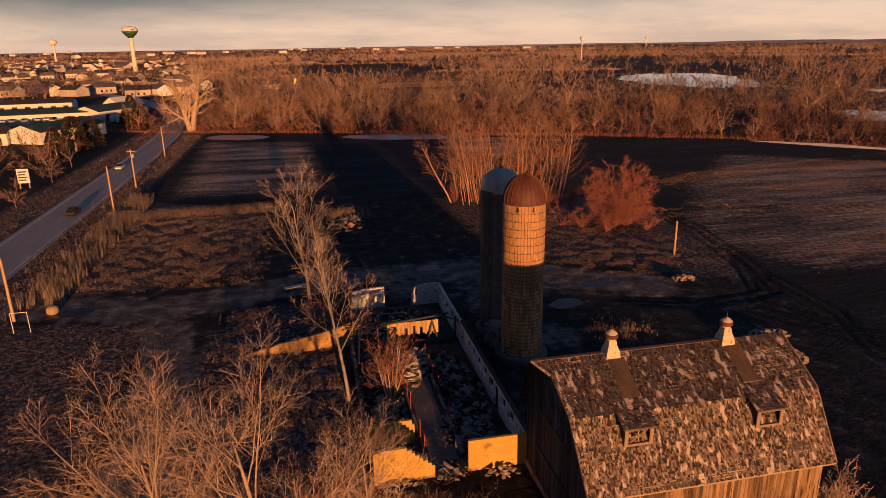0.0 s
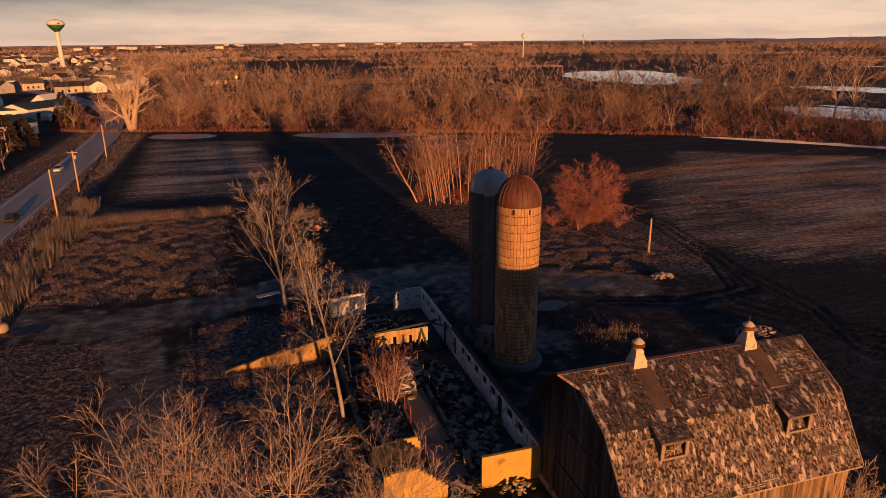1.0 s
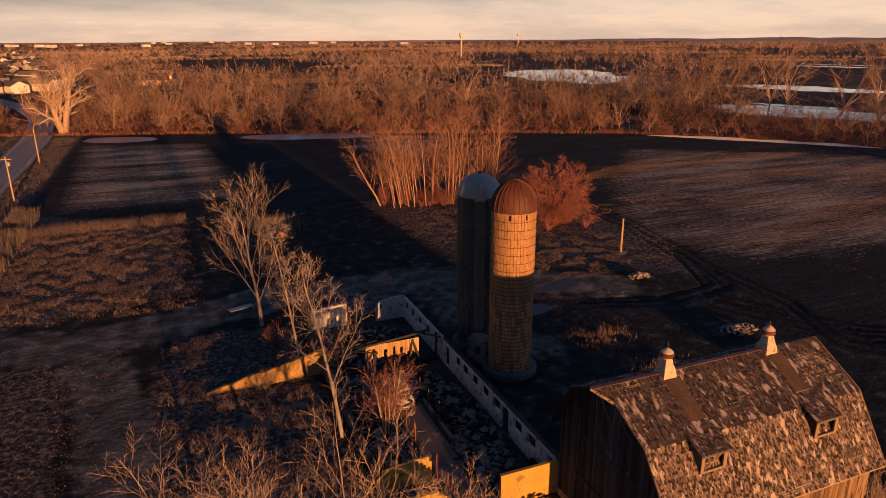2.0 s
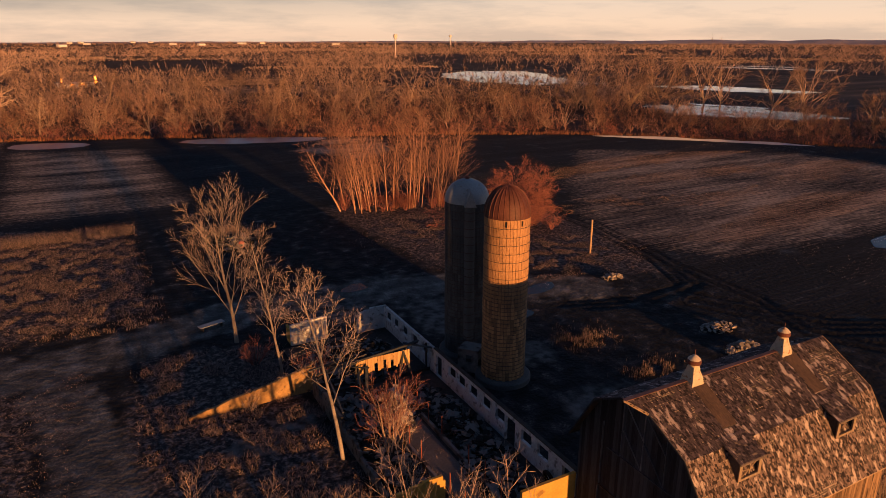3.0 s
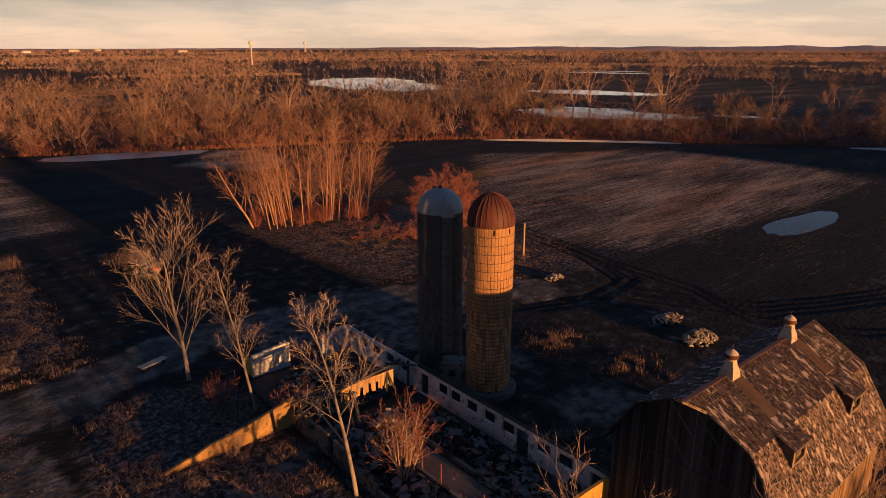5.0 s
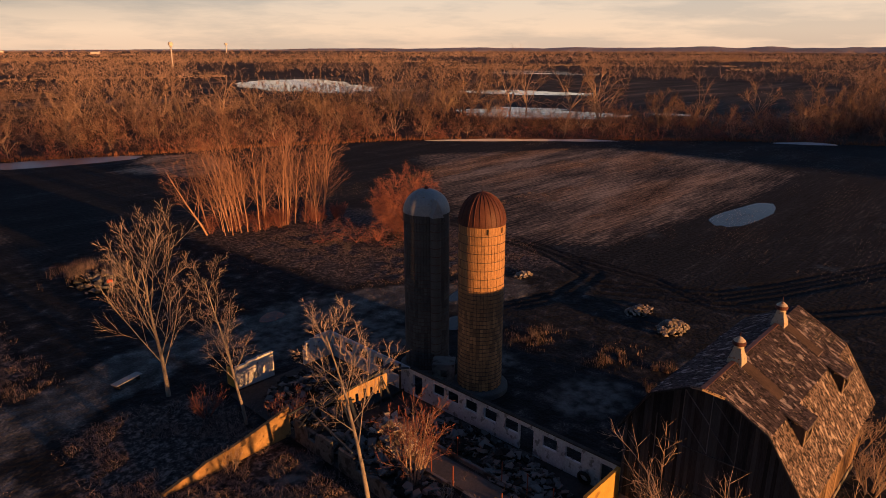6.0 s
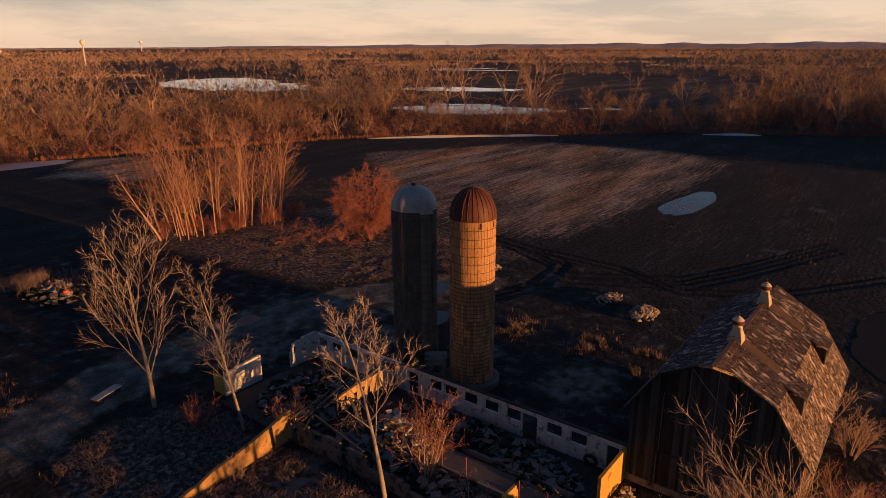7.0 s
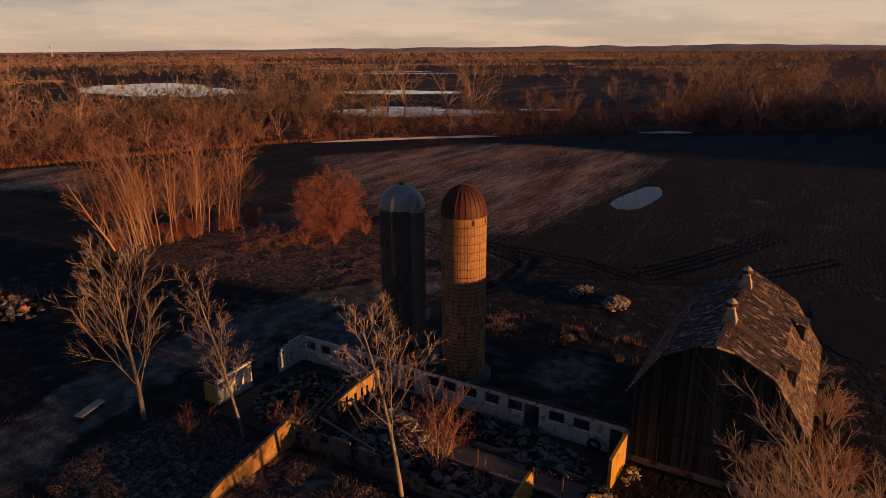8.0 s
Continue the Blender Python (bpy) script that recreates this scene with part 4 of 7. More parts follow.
ridge = bmesh.new()
for x0, x1 in ((13.1, 18.05), (19.2, 26.5)):
    add_box(ridge, x0, x1, RY - 0.16, RY + 0.16, RZ + 0.015, RZ + 0.05)
part("ridge_cap", ridge, M_TIN, barn, "rusty tin ridge cap")
for side in (-1, 1):
    bg = bmesh.new()
    beam_between(bg, (13.08, RY, RZ - 0.02), (14.03, RY + side * 1.06, roof_outline(RY + 1.06) - 0.02), 0.05, 0.16)
    part("barge_board", bg, M_TRIM, barn, "pale barge board under the hay hood")
    bg = bmesh.new()
    for d0, d1 in ((1.06, KY), (KY, EY)):
        beam_between(bg, (rake(d0) - 0.02, RY + side * d0, roof_outline(RY + d0) - 0.05), (rake(d1) - 0.02, RY + side * d1, roof_outline(RY + d1) - 0.05), 0.04, 0.13)
    part("barge_board", bg, M_BOARD, barn)
    bg = bmesh.new()
    for d0, d1 in ((0, KY), (KY, EY)):
        beam_between(bg, (ROOF_END + 0.02, RY + side * d0, roof_outline(RY + d0) - 0.05), (ROOF_END + 0.02, RY + side * d1, roof_outline(RY + d1) - 0.05), 0.04, 0.13)
    part("barge_board", bg, M_TRIM, barn)
part("fascia", box(14.55, ROOF_END, RY - EY - 0.03, RY - EY + 0.02, EZ - 0.16, EZ - 0.02), M_TRIM, barn, "pale eave fascia board")
part("fascia", box(14.55, ROOF_END, RY + EY - 0.02, RY + EY + 0.03, EZ - 0.16, EZ - 0.02), M_BOARD, barn)
for x, h in ((13.6, 0.8), (24.2, 0.75), (29.4, 0.6)):
    part("lightning_rod", lathe([(0.012, RZ), (0.012, RZ + h), (0.0, RZ + h + 0.05)], 6), M_HOOP, barn)

M_DORMER = material("grey_brown_trim", (0.13, 0.10, 0.075), (0.40, 0.31, 0.22), 2.0, 18, streak=(3, 3, 0.4), bump=0.3)
def dormer(x):
    d = part("dormer", box(x - 0.95, x - 0.85, 32.02, 33.6, 7.9, 9.42), M_DARKWOOD, barn, "small shed dormer with an open window")
    bm = bmesh.new()
    v = [bm.verts.new(p) for p in ((x - 1.08, RY - 3.4, roof_outline(RY - 3.4) + 0.04), (x + 1.08, RY - 3.4, roof_outline(RY - 3.4) + 0.04), (x + 1.08, 31.78, 9.36), (x - 1.08, 31.78, 9.36))]
    w = [bm.verts.new((p.co.x, p.co.y, p.co.z - 0.07)) for p in v]
    bm.faces.new(v), bm.faces.new(w)
    for i in range(4):
        bm.faces.new((v[i], v[(i + 1) % 4], w[(i + 1) % 4], w[i]))
    dr = part("dormer_roof", bm, M_LATH, d)
    r = random.Random(int(x))
    co, fa = [], []
    a0, a1 = Vector((x - 1.08, RY - 3.4, roof_outline(RY - 3.4) + 0.05)), Vector((x - 1.08, 31.78, 9.37))
    run = (a1 - a0).length
    for k in range(int(run / 0.16)):
        q = 0.0
        while q < 2.1:
            w = r.uniform(0.11, 0.24)
            if r.random() > 0.07:
                o = a0.lerp(a1, k * 0.16 / run) + Vector((q, 0, 0))
                e = a0.lerp(a1, min(1.02, (k * 0.16 + 0.21) / run)) + Vector((q, 0, 0.03))
                n = len(co)
                co += [o, o + Vector((w - 0.012, 0, 0)), e + Vector((w - 0.012, 0, 0)), e, e + Vector((w - 0.012, 0, -0.025)), e + Vector((0, 0, -0.025))]
                fa += [(n, n + 1, n + 2, n + 3), (n + 3, n + 2, n + 4, n + 5)]
            q += w
    tagged(mesh_object("shingle_layer", co, fa, M_SHINGLE_UP, dr), kind="stuff")
    part("cheek", box(x + 0.85, x + 0.95, 32.02, 33.6, 7.9, 9.42), M_BOARD, d)
    fr = bmesh.new()
    for b in ((x - 0.95, x - 0.70, 8.1, 9.4), (x + 0.70, x + 0.95, 8.1, 9.4), (x - 0.70, x + 0.70, 8.1, 8.26), (x - 0.70, x + 0.70, 9.30, 9.4)):
        add_box(fr, b[0], b[1], 31.95, 32.06, b[2], b[3])
    part("dormer_face", fr, M_DORMER, d, "pale weathered boards round the window")
    return d
d1 = dormer(18.35)
bm = bmesh.new()
beam_between(bm, (17.75, 32.0, 8.35), (18.9, 32.0, 9.15), 0.05, 0.05)
beam_between(bm, (18.35, 32.0, 8.35), (18.3, 32.0, 9.2), 0.05, 0.05)
beam_between(bm, (17.75, 32.0, 8.75), (18.6, 32.0, 8.72), 0.05, 0.05)
part("broken_sash", bm, M_TRIM, d1, "broken white window sash")
dormer(27.4)

def ventilator(x):
    c = thing("roof_ventilator", "rust-stained white metal roof ventilator on the ridge", "roof ventilator", "barn roof ventilators", at=(x, RY, RZ - 0.25))
    bm = bmesh.new()
    rings = []
    for w, z in ((0.54, -0.42), (0.50, 0.0), (0.44, 0.42), (0.30, 0.85), (0.25, 1.15)):
        rings.append([bm.verts.new((sx * w, sy * w, z)) for sx, sy in ((-1, -1), (1, -1), (1, 1), (-1, 1))])
    for a, b in zip(rings, rings[1:]):
        for i in range(4):
            bm.faces.new((a[i], a[(i + 1) % 4], b[(i + 1) % 4], b[i]))
    bm.faces.new(rings[-1])
    part("base", bm, M_VENT, c)
    part("drum", lathe([(0.27, 1.12), (0.29, 1.2), (0.29, 1.42)], 20), M_VENT, c)
    part("rim", lathe([(0.30, 1.26), (0.42, 1.32), (0.44, 1.50), (0.36, 1.58)], 20), M_RUST, c, "rust-brown rim band")
    part("cap", lathe([(0.38, 1.58), (0.40, 1.6), (0.22, 1.78), (0.10, 1.86), (0.0, 1.9)], 20), M_VENT, c)
    part("finial", lathe([(0.03, 1.86), (0.02, 2.2), (0.0, 2.28)], 8), M_RUST, c)
ventilator(18.62), ventilator(27.08)

# ---- ruined cow house ----
ruin = thing("ruined_cow_house", "roofless ruined cow house with limewashed block walls", "ruin")
EAST = [46.05, 48.25, 52.05, 54.3, 56.5, 58.65, 60.4, 66.2, 68.6, 71.0, 73.4, 75.4]
holes = [(y - 42.88, y - 42.7 + 1.22, 1.32, 2.36) for y in EAST] + [(50.3 - 42.7, 51.75 - 42.7, -0.1, 2.35), (63.0 - 42.7, 64.2 - 42.7, 0.1, 2.3), (0.5, 1.5, -0.1, 2.3)]
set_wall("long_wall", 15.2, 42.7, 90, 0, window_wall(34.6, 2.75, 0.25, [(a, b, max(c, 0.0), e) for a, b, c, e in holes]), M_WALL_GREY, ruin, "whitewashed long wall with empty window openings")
cap = bmesh.new()
add_box(cap, 14.9, 15.26, 42.6, 64.6, 2.754, 2.86)
part("wall_plate", cap, M_DARKWOOD, ruin, "dark timber wall plate")
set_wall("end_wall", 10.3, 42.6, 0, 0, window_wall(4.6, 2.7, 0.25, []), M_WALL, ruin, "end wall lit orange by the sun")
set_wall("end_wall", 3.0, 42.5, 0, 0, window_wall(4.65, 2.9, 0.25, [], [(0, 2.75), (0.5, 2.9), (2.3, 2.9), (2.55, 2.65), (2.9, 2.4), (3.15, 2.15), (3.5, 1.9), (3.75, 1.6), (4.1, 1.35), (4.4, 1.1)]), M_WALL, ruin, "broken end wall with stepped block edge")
set_wall("cross_wall", 3.1, 47.3, 0, 0, window_wall(3.8, 2.2, 0.22, [], [(0, 1.9), (1.0, 2.05), (2.0, 2.2), (3.6, 1.8)]), M_WALL, ruin)
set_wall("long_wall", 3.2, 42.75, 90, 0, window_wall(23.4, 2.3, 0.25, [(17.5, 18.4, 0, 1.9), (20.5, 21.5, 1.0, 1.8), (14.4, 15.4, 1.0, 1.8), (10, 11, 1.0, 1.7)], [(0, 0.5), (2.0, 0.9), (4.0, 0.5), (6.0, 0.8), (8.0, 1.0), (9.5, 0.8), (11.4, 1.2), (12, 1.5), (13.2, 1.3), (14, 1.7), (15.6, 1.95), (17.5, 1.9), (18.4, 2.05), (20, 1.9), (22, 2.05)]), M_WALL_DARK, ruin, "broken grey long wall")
set_wall("far_wall", 11.6, 77.05, 0, 0, window_wall(3.55, 2.75, 0.25, [(0.45, 0.75, 1.4, 2.2)], [(0, 1.6), (0.2, 2.1), (0.35, 2.45), (0.9, 2.6), (1.6, 2.75)]), M_WALL_GREY, ruin, "broken far wall")
set_wall("detached_wall", 4.05, 77.4, 0, 0, window_wall(4.15, 2.65, 0.28, [], [(0, 2.4), (1.2, 2.55), (2.4, 2.65)]), M_WALL_GREY, ruin, "freestanding pale wall with a lit top")
set_wall("detached_wall", 4.3, 77.68, 90, 0, window_wall(1.6, 1.8, 0.25, []), M_WALL, ruin)
# sun's orange in the base; dark blotches stand for stains and trunk shadows
M_RAMP = material("stained_sun_tinted_block", (0.24, 0.145, 0.060), (0.52, 0.33, 0.135), 0.6, 5, bump=0.4, bump_scale=7, dist=0.03, wear=(0.12, 0.080, 0.045), wear_at=0.60)
ramp_wall = bmesh.new()
prof = [(-8.0, 0.15), (-6.4, 0.62), (-5.6, 0.66), (-4.4, 1.10), (-2.6, 1.32), (-0.6, 1.72), (1.2, 2.15), (3.2, 2.7), (3.2, -0.2), (-8.0, -0.2)]
fa_, fb_ = [ramp_wall.verts.new((x, 67.1, z)) for x, z in prof], [ramp_wall.verts.new((x, 67.4, z)) for x, z in prof]
ramp_wall.faces.new(fa_), ramp_wall.faces.new(fb_[::-1])
for i in range(len(prof)):
    j = (i + 1) % len(prof)
    ramp_wall.faces.new((fa_[i], fb_[i], fb_[j], fa_[j]))
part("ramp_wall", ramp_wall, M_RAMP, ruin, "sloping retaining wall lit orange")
# remaining gable with plank cladding and fallen rafters
gw = part("cross_frame", box(3.3, 14.9, 65.4, 65.55, 0, 0.35), M_DARKWOOD, ruin, "timber cross frame with plank cladding")
# planks carry the low sun's orange in their own colour
M_PLANK = material("sun_tinted_plank", (0.36, 0.22, 0.09), (0.62, 0.42, 0.19), 1.0, 9, vary=0.3, streak=(3, 3, 0.3), bump=0.3)
def plank_mesh(w, lo):
    me = board_mesh(w, lo, 2.95, 2.97, 0.03)
    me.materials[0] = M_PLANK
    return me
rp = random.Random(8)
x = 7.0
while x < 12.4:
    w = rp.uniform(0.2, 0.34)
    lo = 1.2 + 0.5 * rp.random() + (0.8 if rp.random() < 0.15 else 0)
    share("plank", plank_mesh(w - 0.02, lo), gw, Matrix.Translation((x + w / 2, 65.3 - rp.uniform(0, 0.02), 0)))
    x += w
for x in (7.1, 9.9, 12.4, 14.6):
    part("post", box(x - 0.09, x + 0.09, 65.56, 65.74, 0, 3.0, 0.01), M_DARKWOOD, gw)
def timber(a, b, w=0.16, h=0.2, mat=None, label="fallen weathered roof timber lying across the ruin"):
    bm = bmesh.new()
    beam_between(bm, a, b, w, h)
    bmesh.ops.bevel(bm, geom=bm.edges[:], offset=0.012, segments=1, affect="EDGES")
    ob = part("fallen_timber", bm, mat or M_BOARD)
    return tagged(ob, label, "timber", "fallen timbers")
for a, b, w, h in (((5.2, 65.3, 2.6), (13.9, 65.9, 3.35), 0.30, 0.10), ((6.2, 65.0, 3.05), (13.6, 65.5, 3.42), 0.18, 0.2), ((3.0, 65.5, 2.35), (8.5, 66.3, 3.0), 0.14, 0.14),
                   ((2.6, 66.4, 2.5), (7.6, 66.6, 2.85), 0.14, 0.16), ((5.0, 66.9, 2.2), (7.9, 64.2, 2.6), 0.16, 0.1), ((6.6, 61.6, 0.3), (7.9, 64.9, 2.5), 0.28, 0.08), ((6.3, 62.2, 0.4), (7.1, 64.9, 2.3), 0.14, 0.1),
                   ((11.2, 64.6, 0.2), (11.9, 65.25, 2.9), 0.14, 0.14), ((12.6, 64.4, 0.2), (11.9, 65.25, 2.9), 0.14, 0.14), ((14.7, 64.5, 2.95), (12.3, 66.2, 3.3), 0.2, 0.14),
                   ((3.4, 59.0, 1.9), (4.0, 65.0, 2.6), 0.16, 0.16), ((2.4, 64.6, 2.2), (5.8, 66.4, 2.5), 0.12, 0.12)):
    timber(a, b, w, h)
# pens: steel posts and rails in two rows
M_REDSTEEL = material("red_oxide_steel", (0.16, 0.045, 0.03), (0.34, 0.10, 0.06), 2, 12, rough=0.6, bump=0.1)
for row_x in (7.35, 10.35):
    for k in range(8):
        y = 45.2 + 2.3 * k
        if (k * 7 + int(row_x)) % 5 == 1:
            continue
        ob = part("stall_post", lathe([(0.045, 0), (0.045, 2.1 - 0.5 * ((k * 3) % 3)), (0.03, 2.12 - 0.5 * ((k * 3) % 3))], 10), M_REDSTEEL)
        ob.location = (row_x + 0.05 * math.sin(k * 2.1), y, 0)
        tagged(ob, "rusty red steel stall post in the ruin", "post", "stall posts")
    bm = bmesh.new()
    add_box(bm, row_x - 0.12, row_x + 0.12, 44.5, 63.5, 0, 0.42)
    tagged(part("stall_kerb", bm, M_CONC), "low dirty concrete stall kerb", "kerb", "stall kerbs")
tagged(part("ruin_floor", box(3.0, 15.0, 42.8, 77.0, -0.2, 0.05), material("dirty_floor", (0.022, 0.021, 0.021), (0.085, 0.08, 0.077), 0.4, 3, bump=0.4)), "dirty concrete floor strewn with debris", "floor", kind="structure")
tagged(part("feed_aisle", box(7.7, 9.9, 44.0, 57.5, 0, 0.12), material("aisle_concrete", (0.10, 0.09, 0.083), (0.20, 0.175, 0.16), 0.4, 5, bump=0.2)), "bare concrete feed aisle", "floor", kind="structure")

def chunk(r, s, flat=1.0):
    """An irregular broken lump: a jittered box with a cut corner, as points and faces round the origin."""
    pts = [Vector((sx * s * r.uniform(0.5, 1), sy * s * r.uniform(0.4, 1), sz * s * flat * r.uniform(0.5, 1))) for sz in (-0.5, 0.5) for sx, sy in ((-0.5, -0.5), (0.5, -0.5), (0.5, 0.5), (-0.5, 0.5))]
    rot = Euler((r.uniform(-0.6, 0.6), r.uniform(-0.6, 0.6), r.uniform(0, 6.3))).to_matrix()
    return [rot @ p for p in pts], [(0, 3, 2, 1), (4, 5, 6, 7), (0, 1, 5, 4), (1, 2, 6, 5), (2, 3, 7, 6), (3, 0, 4, 7)]

def heap(name, spots, mat, label, category, seed, size=(0.2, 0.9), flat=0.6, kind="stuff"):
    r = random.Random(seed)
    co, fa = [], []
    for cx, cy, rx, ry, h, n in spots:
        for _ in range(n):
            a, d = r.uniform(0, 6.28), math.sqrt(r.random())
            x, y = cx + rx * d * math.cos(a), cy + ry * d * math.sin(a)
            s = r.uniform(*size) * (1.1 - 0.3 * d)
            p, f = chunk(r, s, flat * r.uniform(0.3, 1.3))
            z = h * (1 - d * d) * r.uniform(0.5, 1) + 0.08
            k = len(co)
            co += [q + Vector((x, y, z)) for q in p]
            fa += [tuple(k + i for i in t) for t in f]
    return tagged(mesh_object(name, co, fa, mat), label, category, kind=kind)
heap("debris", [(5.3, 55, 2.0, 8, 0.5, 260), (12.6, 54, 2.0, 9, 0.6, 420), (9.0, 60.5, 4.5, 3.5, 0.9, 260), (9, 71, 5, 5, 0.7, 420), (6, 69, 2.5, 3, 0.5, 120), (5.5, 62, 2, 3, 0.6, 120), (5.2, 45, 1.8, 2, 0.4, 70), (9, 43.2, 1.5, 1.0, 0.3, 40), (11, 48, 1.5, 4, 0.4, 120)], M_DEBRIS, "broken boards, tin and rubble on the floor", "debris", 21, (0.12, 1.1), 0.3)
heap("scrap_heap", [(8.5, 60.0, 1.7, 2.6, 1.7, 170), (9.6, 61.4, 1.3, 1.3, 1.6, 60), (8.3, 57.4, 0.9, 1.0, 0.9, 40)], material("pale_scrap", (0.12, 0.10, 0.085), (0.55, 0.50, 0.44), 0.8, 6, island=0.9, bump=0.3), "heap of pale torn sheets and scrap", "debris", 22, (0.4, 1.3), 0.18)
heap("block_rubble", [(12.8, 41.7, 1.3, 0.6, 0.5, 40), (4.6, 41.9, 1.5, 0.5, 0.3, 25), (8.9, 42.1, 1.4, 0.5, 0.2, 18)], M_STONE, "fallen wall blocks at the foot of the end wall", "rubble", 23, (0.15, 0.45), 0.7)
heap("rock_pile", [(46.6, 53.2, 2.4, 1.6, 0.9, 150)], M_STONE, "pile of pale broken concrete and stones", "rock pile", 24, (0.25, 0.75), 0.7)
heap("rock_pile", [(48.9, 58.6, 2.4, 1.4, 0.5, 90)], M_STONE, "low heap of dark stones and boards", "rock pile", 25, (0.2, 0.7), 0.4)
heap("rock_pile", [(49.6, 77.2, 1.8, 1.0, 0.5, 60)], M_STONE, "small heap of pale rubble in the grass", "rock pile", 26, (0.2, 0.7), 0.5)
heap("junk_heap", [(6.2, 119, 3.6, 5.5, 0.8, 110)], M_DEBRIS, "long heap of dark junk by the grass", "debris", 27, (0.4, 1.3), 0.5)

# ---- trees ----
def ring_tube(V, F, pts, radii, sides):
    base = len(V)
    for i, (p, r) in enumerate(zip(pts, radii)):
        d = (pts[min(i + 1, len(pts) - 1)] - pts[max(i - 1, 0)])
        d = d.normalized() if d.length > 1e-6 else Vector((0, 0, 1))
        a = d.orthogonal().normalized()
        b = d.cross(a)
        for k in range(sides):
            t = 2 * math.pi * k / sides
            V.append(p + (a * math.cos(t) + b * math.sin(t)) * r)
    for i in range(len(pts) - 1):
        for k in range(sides):
            q = (k + 1) % sides
            F.append((base + i * sides + k, base + i * sides + q, base + (i + 1) * sides + q, base + (i + 1) * sides + k))

SIDES = (8, 6, 4, 3, 3, 3)
def grow(trunk, crown, p, d, length, radius, level, top, r, opt):
    """One branch and, on it, its own branches, down to twigs."""
    if level == top:                       # a twig: one slender cone
        V, F = crown
        d = (d + Vector((0, 0, opt["up"] * 1.5))).normalized()
        a = d.orthogonal().normalized()
        b, k = d.cross(a), len(V)
        w = max(radius, opt["thin"])
        if opt.get("cheap"):
            V += [p - a * w, p + a * w, p + d * length]
            F.append((k, k + 1, k + 2))
        else:
            V += [p + a * w, p - a * w * 0.5 + b * w * 0.87, p - a * w * 0.5 - b * w * 0.87, p + d * length]
            F += [(k, k + 1, k + 3), (k + 1, k + 2, k + 3), (k + 2, k, k + 3)]
        return
    segs = ((6, 4, 3, 3, 2, 2) if opt.get("cheap") else (8, 6, 5, 4, 3, 2))[level]
    pts, radii, dirs = [p.copy()], [radius], [d.copy()]
    for i in range(segs):
        wob = opt["wob"] * (0.5 if level == 0 else 1)
        d = (d + Vector((r.gauss(0, wob), r.gauss(0, wob), r.gauss(0, wob) + opt["up"] * (0.6 if level else 0.1)))).normalized()
        p = p + d * (length / segs)
        pts.append(p.copy()), dirs.append(d.copy())
        radii.append(max(radius * (1 - (0.80 if level == 0 else 0.86) * (i + 1) / segs), opt["thin"]))
    V, F = trunk if level <= opt.get("trunk_levels", 1) else crown
    ring_tube(V, F, pts, radii, SIDES[min(level + opt.get("cheap", 0), 5)])
    n = opt["kids"][level]
    start = opt["clear"] if level == 0 else 0.2
    for k in range(n):
        f = start + (1 - start) * (k + r.random() * 0.8) / n
        j = min(int(f * segs), segs - 1)
        u = f * segs - j
        q, base = pts[j].lerp(pts[j + 1], u), dirs[j + 1]
        ax = base.orthogonal().normalized()
        ax.rotate(Matrix.Rotation(k * 2.4 + r.uniform(-0.5, 0.5), 3, base))
        ang = radians(r.uniform(*opt["angle"]))
        nd = (base * math.cos(ang) + ax * math.sin(ang)).normalized()
        ln = length * opt["ratio"][level] * (1.0 - 0.45 * (f - start) / (1 - start)) * r.uniform(0.75, 1.2)
        grow(trunk, crown, q, nd, ln, max(radii[j] * opt.get("thick", 0.55), opt["thin"]), level + 1, top, r, opt)

TREE = dict(wob=0.022, up=0.10, thin=0.009, clear=0.3, kids=(9, 6, 5, 3), angle=(22, 44), ratio=(0.55, 0.5, 0.5, 0.6), thick=0.36)
def tree_meshes(height, radius, seed, top=4, stems=1, lean=(0, 0), bark=None, twig=None, **over):
    r = random.Random(seed)
    opt = {**TREE, **over}
    trunk, crown = ([], []), ([], [])
    for s in range(stems):
        a = 2 * math.pi * s / stems + r.uniform(0, 1)
        sp = opt.get("spread", 0.0)
        d = Vector((lean[0] + math.cos(a) * sp * r.uniform(0.3, 1), lean[1] + math.sin(a) * sp * r.uniform(0.3, 1), 1)).normalized()
        foot = Vector((math.cos(a), math.sin(a), 0)) * (0.3 * (stems > 1))
        grow(trunk, crown, foot + Vector((0, 0, -0.25)), d, height * opt.get("stem", 0.76) * (1 if s == 0 else r.uniform(0.7, 1.0)), radius, 0, top, r, opt)
    out = []
    for nm, (V, F), mat in (("trunk", trunk, bark or M_BARK), ("crown", crown, twig or M_TWIG)):
        me = bpy.data.meshes.new(nm)
        me.from_pydata([tuple(v) for v in V], [], F)
        me.polygons.foreach_set("use_smooth", [True] * len(me.polygons))
        me.materials.append(mat)
        out.append(me)
    return out

def plant(meshes, x, y, label, category="tree", name="bare_tree", group="", turn=0.0, size=1.0):
    z = float(ground_height(np.array([x]), np.array([y]))[0])
    t = thing(name, label, category, group, at=(x, y, z))
    t.rotation_euler = (0, 0, turn)
    t.scale = (size, size, size)
    for me, nm in zip(meshes, ("trunk", "crown")):
        ob = new(nm, me)
        ob.parent = t
    return t

